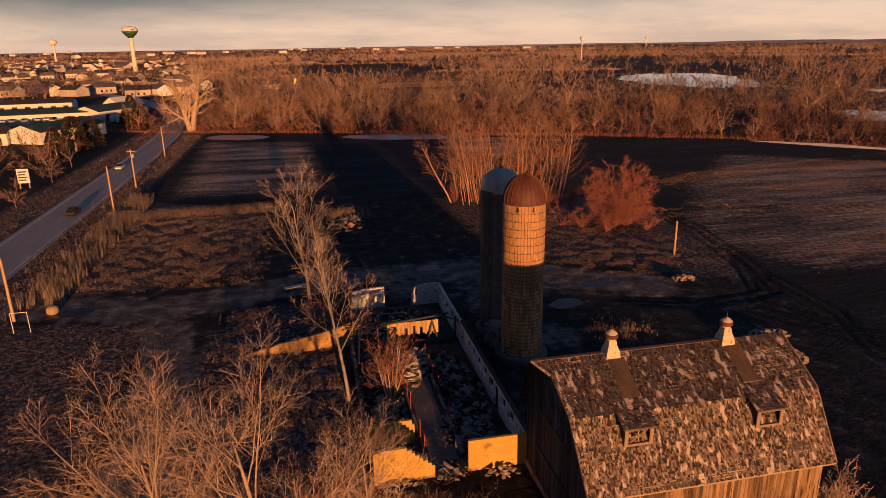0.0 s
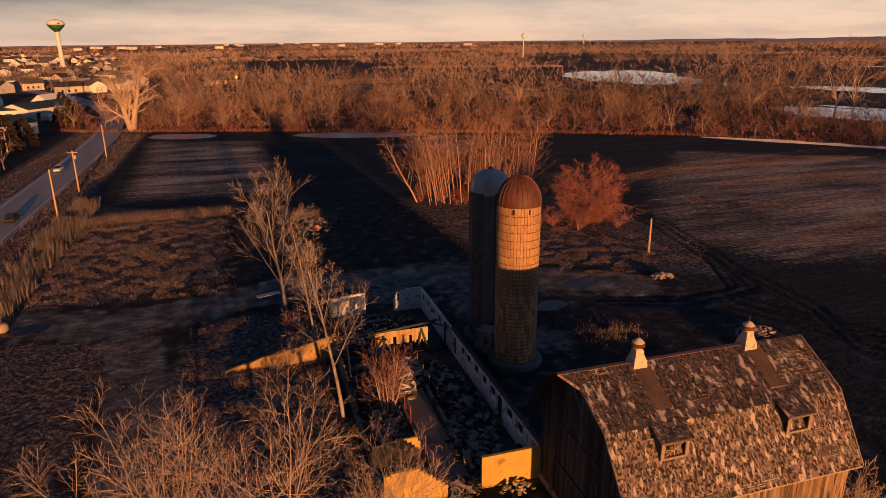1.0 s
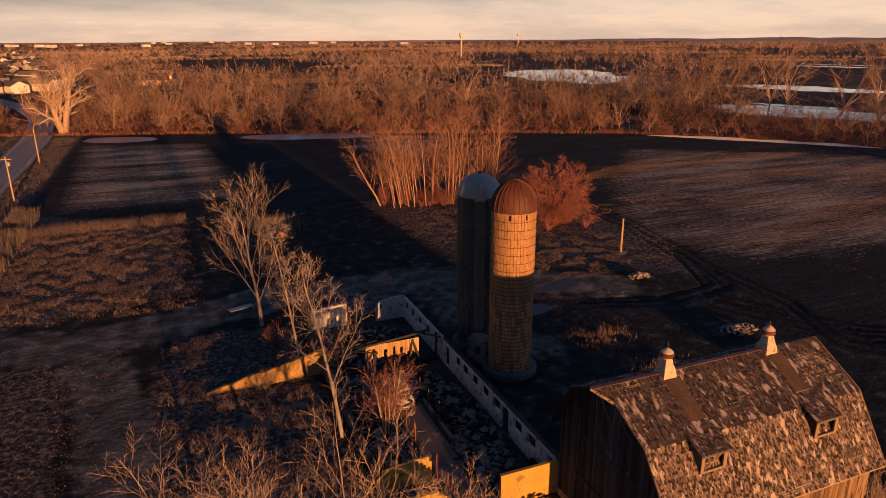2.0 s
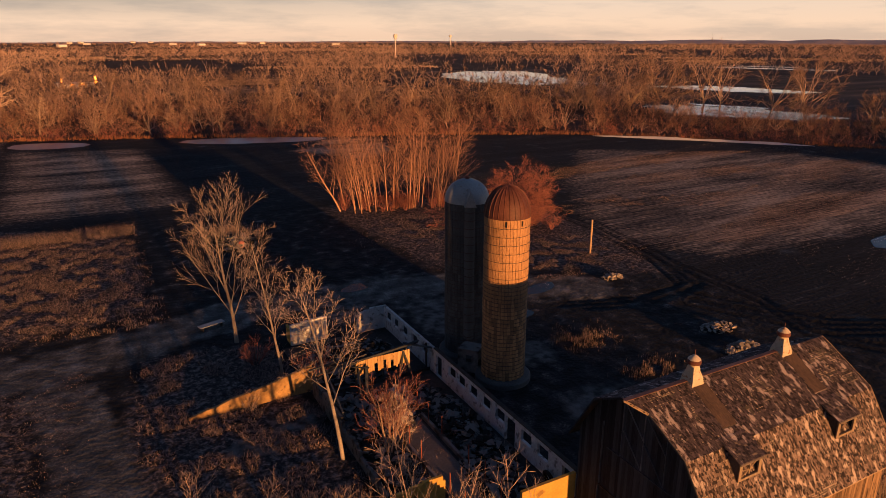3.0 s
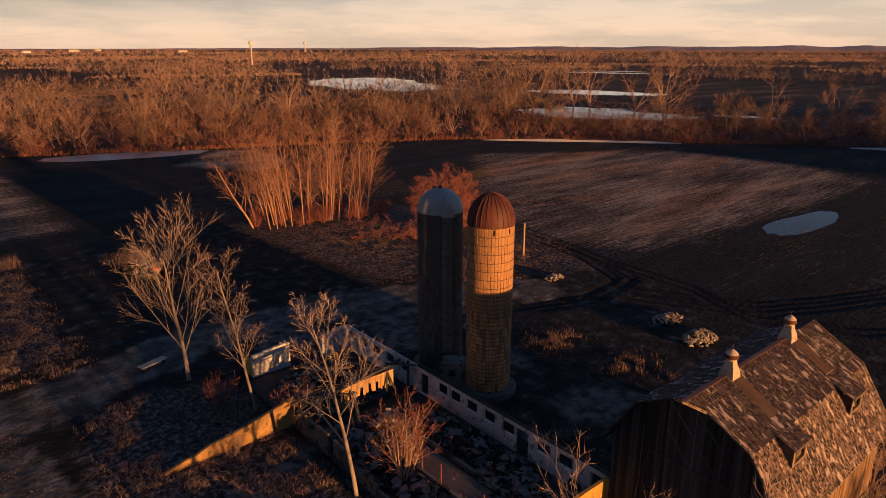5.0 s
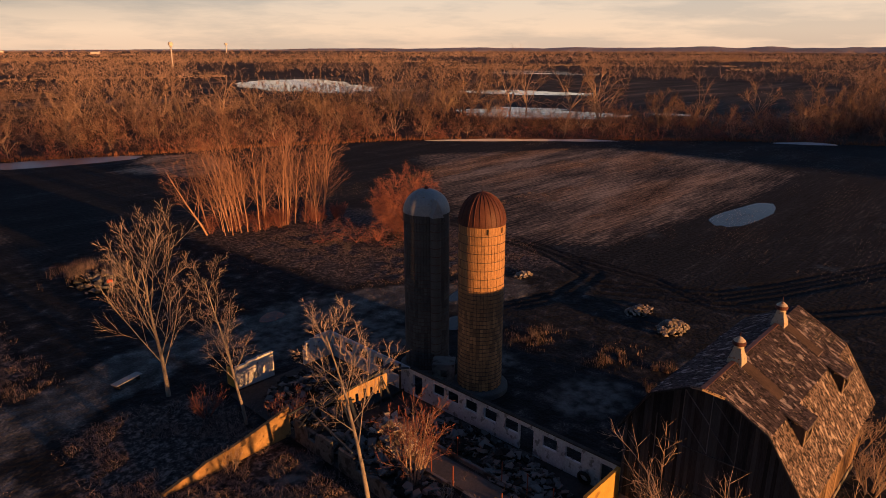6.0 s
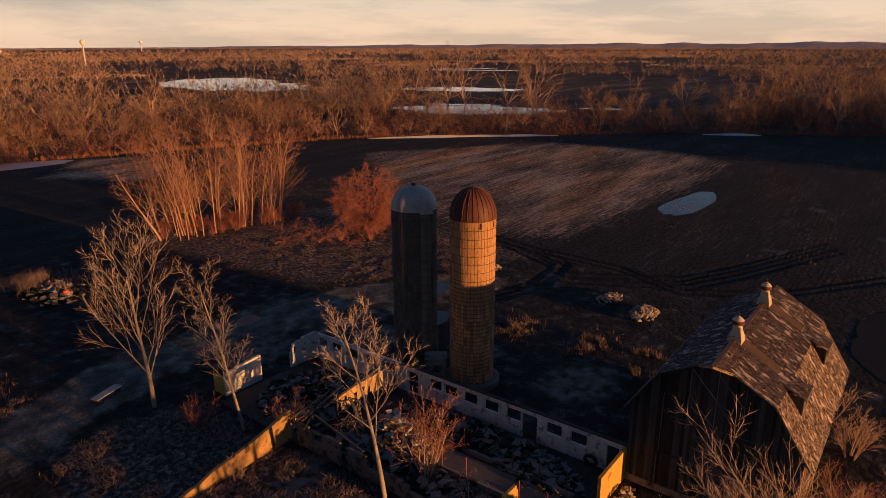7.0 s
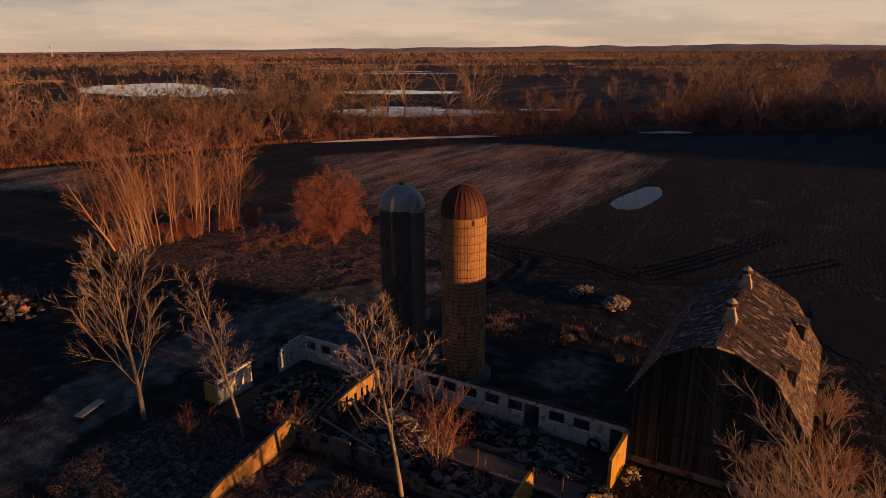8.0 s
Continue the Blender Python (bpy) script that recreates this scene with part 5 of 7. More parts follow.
def tri_mesh(name, V, tone, mat):
    """A mesh of loose triangles from an array of their corners, with a value of its own for each tree."""
    me = bpy.data.meshes.new(name)
    n = len(V)
    me.vertices.add(n), me.loops.add(n), me.polygons.add(n // 3)
    me.vertices.foreach_set("co", np.ascontiguousarray(V, dtype=np.float32).reshape(-1))
    me.loops.foreach_set("vertex_index", np.arange(n))
    me.polygons.foreach_set("loop_start", np.arange(0, n, 3))
    me.update(calc_edges=True)
    me.attributes.new("tone", "FLOAT", "POINT").data.foreach_set("value", np.asarray(tone, dtype=np.float32))
    me.materials.append(mat)
    return me

def prisms(A, B, ra, rb, r):
    """Three-sided tapering rods from A to B, as triangle corners, 18 a rod."""
    D = B - A
    D /= np.linalg.norm(D, axis=1)[:, None] + 1e-9
    W = r.normal(size=D.shape)
    U = np.cross(D, W)
    U /= np.linalg.norm(U, axis=1)[:, None] + 1e-9
    W = np.cross(D, U)
    ring = [(math.cos(a), math.sin(a)) for a in (0, 2.094, 4.189)]
    lo = [A + (U * c + W * q) * ra[:, None] for c, q in ring]
    hi = [B + (U * c + W * q) * rb[:, None] for c, q in ring]
    out = []
    for k in range(3):
        j = (k + 1) % 3
        out += [lo[k], lo[j], hi[j], lo[k], hi[j], hi[k]]
    return np.stack(out, 1).reshape(-1, 3)

def bare_growth(spots, seed, limbs=8, subs=4, twigs=5, fork=0.25, spread=0.42, girth=0.016, fine=0.0022, low=0.45, reach=(0.10, 0.22), up=0.35, ragged=(0.55, 1.1)):
    """Bare trees at spots of x, y, height, tone: a trunk that forks into crooked limbs, side branches on these and
    thin twigs that fan out from them. Gives the triangles of the wood and of the twigs, each with its tones."""
    r = np.random.RandomState(seed)
    S = np.asarray(spots, float)
    n = len(S)
    base = np.stack([S[:, 0], S[:, 1], np.full(n, -0.3)], 1)
    h = S[:, 2]
    crook = r.normal(size=(n, 2)) * 0.05
    top = base + np.stack([crook[:, 0] * h, crook[:, 1] * h, h * fork * r.uniform(0.8, 1.3, n) + 0.3], 1)
    wood = [prisms(base, top, girth * 1.9 * h, girth * 1.35 * h, r)]
    wtone = [np.repeat(S[:, 3] + 0.25, 18)]
    # limbs
    k = n * limbs
    own = np.repeat(np.arange(n), limbs)
    H = h[own]
    az = np.tile(np.arange(limbs) * 2.4, n) + r.uniform(0, 6.28, n)[own] + r.normal(size=k) * 0.4
    zf = r.uniform(low, 1.0, k)
    rad = np.sqrt(np.clip(1 - ((zf - 0.55) / 0.5) ** 2, 0.03, 1)) * spread * r.uniform(*ragged, k) * r.uniform(0.8, 1.2, n)[own]
    a = base[own] + (top - base)[own] * r.uniform(0.7, 1.0, k)[:, None]
    e = base[own] + np.stack([np.cos(az) * rad * H, np.sin(az) * rad * H, zf * H], 1)
    m1 = a + (e - a) * 0.4 + r.normal(size=(k, 3)) * (0.045 * H)[:, None]
    m2 = a + (e - a) * 0.72 + r.normal(size=(k, 3)) * (0.04 * H)[:, None] + np.stack([np.zeros(k), np.zeros(k), 0.02 * H], 1)
    g = girth * H * r.uniform(0.6, 1.1, k)
    for p, q, ra, rb in ((a, m1, 1.0, 0.72), (m1, m2, 0.72, 0.45), (m2, e, 0.45, 0.12)):
        wood.append(prisms(p, q, ra * g, rb * g, r))
        wtone.append(np.repeat(S[own, 3] + 0.2, 18))
    centre = base + np.stack([np.zeros(n), np.zeros(n), 0.5 * h], 1)
    # side branches
    ks = k * subs
    lo = np.repeat(np.arange(k), subs)
    t = r.uniform(0.25, 1.0, ks)[:, None]
    P = np.where(t < 0.5, m1[lo] + (m2 - m1)[lo] * (t * 2), m2[lo] + (e - m2)[lo] * (t * 2 - 1))
    Hs = H[lo]
    out = P - centre[own[lo]]
    out /= np.linalg.norm(out, axis=1)[:, None] + 1e-9
    d = out * 0.7 + r.normal(size=(ks, 3)) * 0.55 + np.array([0, 0, up])
    d /= np.linalg.norm(d, axis=1)[:, None]
    Q = P + d * (Hs * r.uniform(*reach, ks))[:, None]
    Q[:, 2] = np.maximum(Q[:, 2], 0.06 * Hs)
    wood.append(prisms(P, Q, g[lo] * 0.32, g[lo] * 0.10, r))
    wtone.append(np.repeat(S[own[lo], 3] + 0.1, 18))
    # twigs
    kt = ks * twigs
    so = np.repeat(np.arange(ks), twigs)
    A = P[so] + (Q - P)[so] * r.uniform(0.2, 1.0, kt)[:, None]
    Ht = Hs[so]
    v = d[so] + r.normal(size=(kt, 3)) * 0.6 + np.array([0, 0, up * 0.6])
    v /= np.linalg.norm(v, axis=1)[:, None]
    B = A + v * (Ht * r.uniform(0.05, 0.13, kt))[:, None]
    B[:, 2] = np.maximum(B[:, 2], 0.05 * Ht)
    w = np.cross(v, r.normal(size=(kt, 3)))
    w *= (fine * Ht * r.uniform(0.6, 1.5, kt))[:, None] / (np.linalg.norm(w, axis=1)[:, None] + 1e-9)
    T = np.stack([A - w, A + w, B], 1).reshape(-1, 3)
    return np.concatenate(wood), np.concatenate(wtone), T, np.repeat(S[own[lo[so]], 3], 3)

def bare_tree_meshes(height, seed, bark, twig, **over):
    WV, WT, TV, TT = bare_growth([(0, 0, height, 0.4)], seed, **over)
    return [tri_mesh("trunk", WV, WT, bark), tri_mesh("crown", TV, TT, twig)]

def bare_wood(name, spots, mat, label, seed, **over):
    WV, WT, TV, TT = bare_growth(spots, seed, **over)
    me = tri_mesh(name, np.concatenate([WV, TV]), np.concatenate([WT, TT]), mat)
    return tagged(new(name, me), label, "woods", kind="stuff")

# near trees
NEAR = dict(wob=0.05, thin=0.0085, angle=(22, 46), thick=0.36, bark=M_BARK_GREY, twig=M_TWIG_GREY)
plant(tree_meshes(17.6, 0.24, 41, kids=(12, 7, 4, 3), up=0.035, clear=0.2, lean=(-0.06, -0.02), ratio=(0.76, 0.40, 0.58, 1.2), **{**NEAR, "angle": (16, 36), "thick": 0.33}), -1.0, 81.3, "tall bare tree with pale ascending branches")
plant(tree_meshes(14.2, 0.15, 42, kids=(15, 6, 4, 3), up=0.05, clear=0.26, stem=0.98, lean=(-0.08, 0.05), ratio=(0.31, 0.45, 0.58, 1.2), **NEAR), 1.5, 71.4, "slender leaning bare tree beside the ruin")
plant(tree_meshes(14.8, 0.19, 43, kids=(11, 7, 4, 3), up=0.06, clear=0.36, stem=0.95, lean=(-0.05, 0.05), ratio=(0.44, 0.40, 0.58, 1.2), **NEAR), 2.1, 55.6, "bare tree growing against the ruined wall")
SHRUB = dict(wob=0.07, up=0.08, kids=(8, 6, 5, 3), angle=(20, 45), clear=0.2, ratio=(0.55, 0.5, 0.5, 0.5), spread=0.45, thin=0.008)
plant(tree_meshes(8.5, 0.09, 44, top=3, stems=9, twig=M_TWIG_RED, **{**SHRUB, "thin": 0.010, "spread": 0.36}), 5.9, 54.9, "reddish many-stemmed bare shrub inside the ruin", "shrub", "bare_shrub")
plant(tree_meshes(4.5, 0.06, 45, top=3, stems=8, twig=M_TWIG_RED, **{**SHRUB, "spread": 0.6}), 3.9, 68.3, "rounded bare shrub at the wall corner", "shrub", "bare_shrub")
plant(tree_meshes(3.6, 0.05, 46, top=2, stems=11, twig=M_TWIG_RED, bark=M_TWIG_RED, **{**SHRUB, "spread": 0.75}), -0.4, 75.2, "red-stemmed bare shrub among dry weeds", "shrub", "bare_shrub")
plant(tree_meshes(2.4, 0.03, 47, top=2, stems=6, **{**SHRUB, "spread": 0.6}), -3.0, 66.4, "small bare sapling against the lit wall", "shrub", "bare_shrub")
plant(tree_meshes(3.0, 0.04, 48, top=2, stems=7, **{**SHRUB, "spread": 0.6}), 5.2, 50.2, "bare shrub in the ruin", "shrub", "bare_shrub")
FRONT = dict(wob=0.055, up=0.055, kids=(13, 9, 6, 4), angle=(24, 48), clear=0.2, ratio=(0.76, 0.42, 0.55, 1.0), thin=0.0075, thick=0.42)
plant(tree_meshes(19.4, 0.27, 51, lean=(-0.02, 0.04), **FRONT), -3.2, 28.5, "large bare tree with many sunlit twigs", group="trees before the ruin")
plant(tree_meshes(13.6, 0.20, 52, lean=(0.0, -0.02), **{**FRONT, "ratio": (0.62, 0.42, 0.55, 1.0)}), 1.9, 30.6, "bare tree with many sunlit twigs", group="trees before the ruin")
plant(tree_meshes(17.6, 0.25, 53, lean=(-0.05, 0.03), **FRONT), -8.0, 29.5, "spreading bare tree with many sunlit twigs", group="trees before the ruin")
plant(tree_meshes(9.5, 0.09, 57, top=3, stems=8, twig=M_TWIG_RED, **SHRUB), -1.0, 34.0, "reddish brush under the bare trees", "shrub", "bare_shrub")
plant(tree_meshes(8.5, 0.09, 58, top=3, stems=8, twig=M_TWIG_RED, **SHRUB), -6.0, 33.0, "reddish brush under the bare trees", "shrub", "bare_shrub")
plant(tree_meshes(6.0, 0.06, 54, top=3, stems=8, twig=M_TWIG_RED, **SHRUB), 17.8, 28.6, "bare brush against the barn wall", "shrub", "bare_shrub")
plant(tree_meshes(5.0, 0.06, 55, top=3, stems=8, **SHRUB), 28.3, 29.2, "bare brush against the barn wall", "shrub", "bare_shrub")
plant(tree_meshes(5.0, 0.06, 56, top=3, stems=7, **SHRUB), 33.5, 31.5, "bare brush beside the barn", "shrub", "bare_shrub")

# clump of slender poplars beyond the silos
CLUMP = dict(wob=0.095, up=0.085, cheap=1, kids=(13, 7, 4), angle=(24, 52), clear=0.2, ratio=(0.40, 0.45, 0.7), thin=0.013, thick=0.33, stem=0.92, bark=M_POPLAR, twig=M_POPLAR_TWIG)
clump_meshes = [tree_meshes(16.5, 0.115, 60 + i, top=3, **CLUMP) for i in range(6)]
rc = random.Random(77)
for i in range(42):
    u, w = rc.random(), rc.uniform(-1, 1)
    pop = plant(clump_meshes[i % 6], 30.5 + 22 * u, 131 - 7 * u + 4.0 * w + 5 * u * abs(w), "slender bare poplar with pale sunlit trunk", group="poplar clump", turn=rc.uniform(0, 6.3), size=rc.uniform(0.72, 1.12))
    pop.rotation_mode = "QUATERNION"       # stems at the rim lean outwards
    pop.rotation_quaternion = Euler((-0.16 * w, 0.42 * (u - 0.48), 0)).to_quaternion() @ Euler((0, 0, i * 1.3)).to_quaternion()
plant(tree_meshes(15, 0.19, 66, top=3, lean=(-0.42, -0.05), **CLUMP), 28.8, 130.5, "leaning pale-trunked bare tree at the clump edge", group="poplar clump")
RED = dict(wob=0.07, up=0.02, kids=(13, 10, 7), angle=(22, 58), clear=0.12, ratio=(0.55, 0.5, 0.5), thin=0.013, cheap=1, spread=0.8)
BUSH_X, BUSH_Y = 54.2, 106.5
for i in range(26):
    u, w = rc.random(), rc.uniform(-1, 1)
    CLUMP_BRUSH = (29 + 24 * u, 130 - 7 * u + 5 * w + 6 * u * abs(w), rc.uniform(0.3, 0.75), rc.uniform(0, 6.3))
    if i == 0:
        brush_meshes = [tree_meshes(6.5, 0.05, 300 + k, top=2, stems=9, twig=M_TWIG_RED, bark=M_TWIG_RED, **{**RED, "kids": (12, 8, 6), "spread": 0.5}) for k in range(3)]
    plant(brush_meshes[i % 3], CLUMP_BRUSH[0], CLUMP_BRUSH[1], "red-brown brush at the foot of the poplars", "bush", "clump_brush", "clump brush", CLUMP_BRUSH[3], CLUMP_BRUSH[2])
for i, (x, y, s) in enumerate(((50, 102, 0.35), (57, 101, 0.33), (47, 106, 0.4), (46, 122, 0.5), (59, 116, 0.4))):
    plant(clump_meshes[i % 5] if i == 3 else tree_meshes(9.6, 0.12, 70 + i, top=2, stems=7, twig=M_TWIG_RED, bark=M_TWIG_RED, **RED), x, y, "low reddish bare bush in the grass", "bush", "low_bush", size=s)

# great cottonwoods by the road
COT = dict(wob=0.08, up=0.05, kids=(13, 9, 7), angle=(28, 55), clear=0.2, ratio=(0.6, 0.5, 0.5), thin=0.022, cheap=1, spread=0.25)
plant(tree_meshes(29, 1.35, 80, top=3, stems=2, **{**COT, "thick": 0.55, "kids": (12, 8, 7)}), -42.5, 272.5, "great forked cottonwood lit orange by the road", group="cottonwoods")
plant(tree_meshes(14, 0.45, 81, top=3, **COT), -27, 280, "bare cottonwood at the field edge", group="cottonwoods")

# tree line round the field: single trees from a few shapes
M_LINE_BARK = material("brown_grey_bark", (0.15, 0.108, 0.088), (0.50, 0.365, 0.285), 0.5, 4, vary=0.5, island=0.15, bump=0)
M_LINE_TWIG = material("brown_twig", (0.10, 0.064, 0.053), (0.38, 0.245, 0.19), 0.5, 4, vary=0.55, island=0.3, bump=0)
LINE = dict(limbs=12, subs=8, twigs=11, fork=0.2, spread=0.48, girth=0.0095, fine=0.0016, low=0.3, reach=(0.10, 0.22))
line_meshes = [bare_tree_meshes(11, 90 + i, M_LINE_BARK, M_LINE_TWIG, **LINE) for i in range(7)]
line_rust = [bare_tree_meshes(11, 190 + i, M_LINE_BARK, M_TWIG_RUST, **{**LINE, "spread": 0.40, "twigs": 9}) for i in range(5)]
SCRUB = dict(limbs=12, subs=6, twigs=8, fork=0.04, spread=0.62, girth=0.007, fine=0.0035, low=0.12, reach=(0.12, 0.28), up=0.2)
bush_meshes = [bare_tree_meshes(5.0, 100 + i, M_TWIG_RED, M_TWIG_RED, **SCRUB) for i in range(4)]
EDGE = ([-75, -60, -40, 9, 42, 93, 137, 167, 215, 242, 300], [285, 275, 268, 252, 236, 216, 194, 163, 107, 57, -10])
rl = random.Random(31)
def on_edge(s, back):
    """A place s along the field edge, back metres behind it."""
    xs, ys = EDGE
    seg = [math.hypot(xs[i + 1] - xs[i], ys[i + 1] - ys[i]) for i in range(len(xs) - 1)]
    for i, l in enumerate(seg):
        if s <= l or i == len(seg) - 1:
            t = s / l
            px, py = -(ys[i + 1] - ys[i]) / l, (xs[i + 1] - xs[i]) / l
            return xs[i] + t * (xs[i + 1] - xs[i]) + px * back, ys[i] + t * (ys[i + 1] - ys[i]) + py * back
        s -= l
total = sum(math.hypot(EDGE[0][i + 1] - EDGE[0][i], EDGE[1][i + 1] - EDGE[1][i]) for i in range(len(EDGE[0]) - 1))
for i in range(210):
    x, y = on_edge(rl.uniform(0, total), 2 + 60 * rl.random())
    plant(line_rust[i % 5] if i % 3 else line_meshes[i % 7], x, y, "bare tree in the tree line behind the field", group="tree line", turn=rl.uniform(0, 6.3), size=rl.uniform(0.6, 1.25) * (0.82 if 60 < x < 190 else 0.72 if x >= 190 else 1))
for i in range(150):
    x, y = on_edge(rl.uniform(0, total), -1 + 9 * rl.random() ** 1.5)
    plant(bush_meshes[i % 4], x, y, "low reddish brush along the field edge", "bush", "edge_bush", "edge brush", turn=rl.uniform(0, 6.3), size=rl.uniform(0.5, 1.1))
BIGS = [(225, 207, 1.9), (238, 193, 2.0), (236, 175, 1.8), (205, 215, 1.9), (196, 228, 1.8), (180, 236, 0.8), (262, 118, 1.7), (268, 96, 1.9), (275, 70, 1.6), (290, 60, 1.8), (300, 90, 1.9), (285, 105, 1.7), (255, 60, 1.5), (150, 260, 0.8), (95, 275, 1.5), (60, 300, 1.4), (310, 30, 1.9), (290, 20, 1.7), (330, 60, 1.9), (270, 45, 1.6), (262, 30, 1.5), (300, 5, 1.9), (285, -10, 1.8), (320, -15, 2.0), (340, 20, 2.0), (265, 75, 1.4), (255, 85, 1.3), (345, 90, 2.1), (360, 50, 2.2), (300, 60, 1.7), (275, 10, 1.6), (215, 232, 2.2), (232, 222, 2.3), (205, 240, 2.0), (248, 183, 2.2), (170, 262, 0.9), (188, 255, 1.2), (160, 285, 0.9), (120, 290, 1.7), (75, 320, 1.7), (30, 320, 1.5), (-5, 310, 1.5)]
for i, (x, y, s) in enumerate(BIGS):
    plant(line_meshes[i % 6], x, y, "tall bare cottonwood by the flooded ground", group="tall cottonwoods", turn=i * 1.7, size=s * (1.15 if y > 150 else 0.95))
for i in range(22):
    x, y = on_edge(rl.uniform(total - 190, total), 6 + 55 * rl.random())
    plant(line_meshes[i % 6], x, y, "tall bare cottonwood by the flooded ground", group="tall cottonwoods", turn=i * 1.1, size=rl.uniform(1.1, 1.9))

# the dense round bush: short stems and very many fine twigs
bush = plant(bare_tree_meshes(11.4, 67, M_TWIG_RED, M_TWIG_RED, limbs=190, subs=6, twigs=18, fork=0.06, spread=0.63, girth=0.0032, fine=0.0010, low=0.10, reach=(0.05, 0.13), up=0.08, ragged=(0.72, 1.0)), BUSH_X, BUSH_Y, "dense round bush with fine reddish twigs", "bush", "round_bush")
for k, (dx, dy, hh) in enumerate(((-7.5, -3.0, 4.0), (-3.5, -4.5, 3.0), (4.0, -4.0, 3.2), (-10.5, 1.0, 5.5), (-13.5, 6.0, 4.5), (7.0, -1.5, 2.6))):
    plant(bush_meshes[k % 4], BUSH_X + dx, BUSH_Y + dy, "low reddish brush beside the round bush", "bush", "low_bush", turn=k * 1.4, size=hh / 5)

OPEN_GROUND = [[(208, 222), (250, 162), (312, 150), (385, 240), (345, 330), (250, 275)], [(260, 120), (420, 60), (620, 200), (560, 420), (330, 330)], [(215, 350), (330, 330), (420, 430), (420, 640), (250, 620), (190, 440)], [(60, 430), (160, 400), (170, 440), (70, 480)]]
def in_poly(x, y, poly):
    return all((bx - ax) * (y - ay) - (by - ay) * (x - ax) > 0 for (ax, ay), (bx, by) in zip(poly, poly[1:] + poly[:1]))
rf = random.Random(12)
thicket = []
while len(thicket) < 2300:
    x, y = on_edge(rf.uniform(0, total), 1 + 75 * rf.random())
    if not any(in_poly(x, y, p) for p in OPEN_GROUND) and not (x < -44 and abs(x + 52) < 9):
        thicket.append((x, y, rf.choice((2.5, 3.2, 4.0, 5.0, 6.5, 8.5)), rf.uniform(0.0, 0.75)))
bare_wood("thicket", thicket, M_THICKET, "dense red-brown thicket behind the field", 1, limbs=6, subs=3, twigs=10, fork=0.08, spread=0.58, girth=0.006, fine=0.0042, low=0.2, reach=(0.14, 0.32))
far = []
tries = 0
while len(far) < 5200 and tries < 80000:
    tries += 1
    d, a = 320 + 1500 * rf.random() ** 1.5, radians(rf.uniform(-38, 92))
    x, y = d * math.sin(a), d * math.cos(a)
    if y < np.interp(x, *EDGE) + 60 or any(in_poly(x, y, p) for p in OPEN_GROUND):
        continue
    if x < -60 and d < 520:
        continue
    gap = noise.noise(Vector((x * 0.006, y * 0.006, 1.0)))
    if gap + 0.3 * (d < 600) < -0.02:
        continue
    # last tone term pales trees with distance: haze put into their colour
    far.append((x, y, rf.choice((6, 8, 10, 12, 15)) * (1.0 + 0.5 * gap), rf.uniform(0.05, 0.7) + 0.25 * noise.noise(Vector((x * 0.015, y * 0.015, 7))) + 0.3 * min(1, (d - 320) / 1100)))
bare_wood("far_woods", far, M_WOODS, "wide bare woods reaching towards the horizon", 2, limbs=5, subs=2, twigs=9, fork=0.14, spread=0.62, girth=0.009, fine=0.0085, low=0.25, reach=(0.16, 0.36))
rows = []
for k in range(260):
    d, a = rf.uniform(1300, 4300), radians(rf.uniform(-45, 100))
    x, y, shade = d * math.sin(a), d * math.cos(a), rf.uniform(0.1, 1.0)
    for j in range(24):
        u = (j - 12) * d * 0.012
        rows.append((x + u * math.cos(a) + rf.uniform(-20, 20), y - u * math.sin(a) + rf.uniform(-20, 20), rf.uniform(7, 14), shade + rf.uniform(-0.1, 0.1)))
bare_wood("distant_hedgerows", rows, M_WOODS, "rows of distant bare trees", 3, limbs=4, subs=2, twigs=4, fork=0.1, spread=0.8, girth=0.03, fine=0.05, low=0.2, reach=(0.2, 0.45))

def hill(x, y, half, deep, h, seed):
    bm = bmesh.new()
    r = random.Random(seed)
    n, m = 60, 10
    a = math.atan2(x, y)
    grid = []
    for i in range(n + 1):
        u = -half + 2 * half * i / n
        env = math.cos(math.pi * u / (2 * half)) ** 0.7
        row = []
        for j in range(m + 1):
            v = -deep + 2 * deep * j / m
            z = h * env * math.cos(math.pi * v / (2 * deep)) * (0.8 + 0.25 * noise.noise(Vector((u / 160, v / 160, seed)))) + h * 0.10 * noise.noise(Vector((u / 35, v / 35, seed + 9))) * env - 1
            row.append(bm.verts.new((x + u * math.cos(a) + v * math.sin(a), y - u * math.sin(a) + v * math.cos(a), z)))
        grid.append(row)
    for i in range(n):
        for j in range(m):
            bm.faces.new((grid[i][j], grid[i + 1][j], grid[i + 1][j + 1], grid[i][j + 1]))
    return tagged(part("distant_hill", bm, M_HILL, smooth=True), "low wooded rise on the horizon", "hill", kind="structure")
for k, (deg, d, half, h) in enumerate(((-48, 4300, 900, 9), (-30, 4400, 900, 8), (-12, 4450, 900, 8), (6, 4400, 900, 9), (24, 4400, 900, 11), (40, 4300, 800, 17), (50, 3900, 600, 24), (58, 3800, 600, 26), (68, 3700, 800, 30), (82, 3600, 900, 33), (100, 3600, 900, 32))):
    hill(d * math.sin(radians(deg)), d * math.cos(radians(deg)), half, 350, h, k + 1)

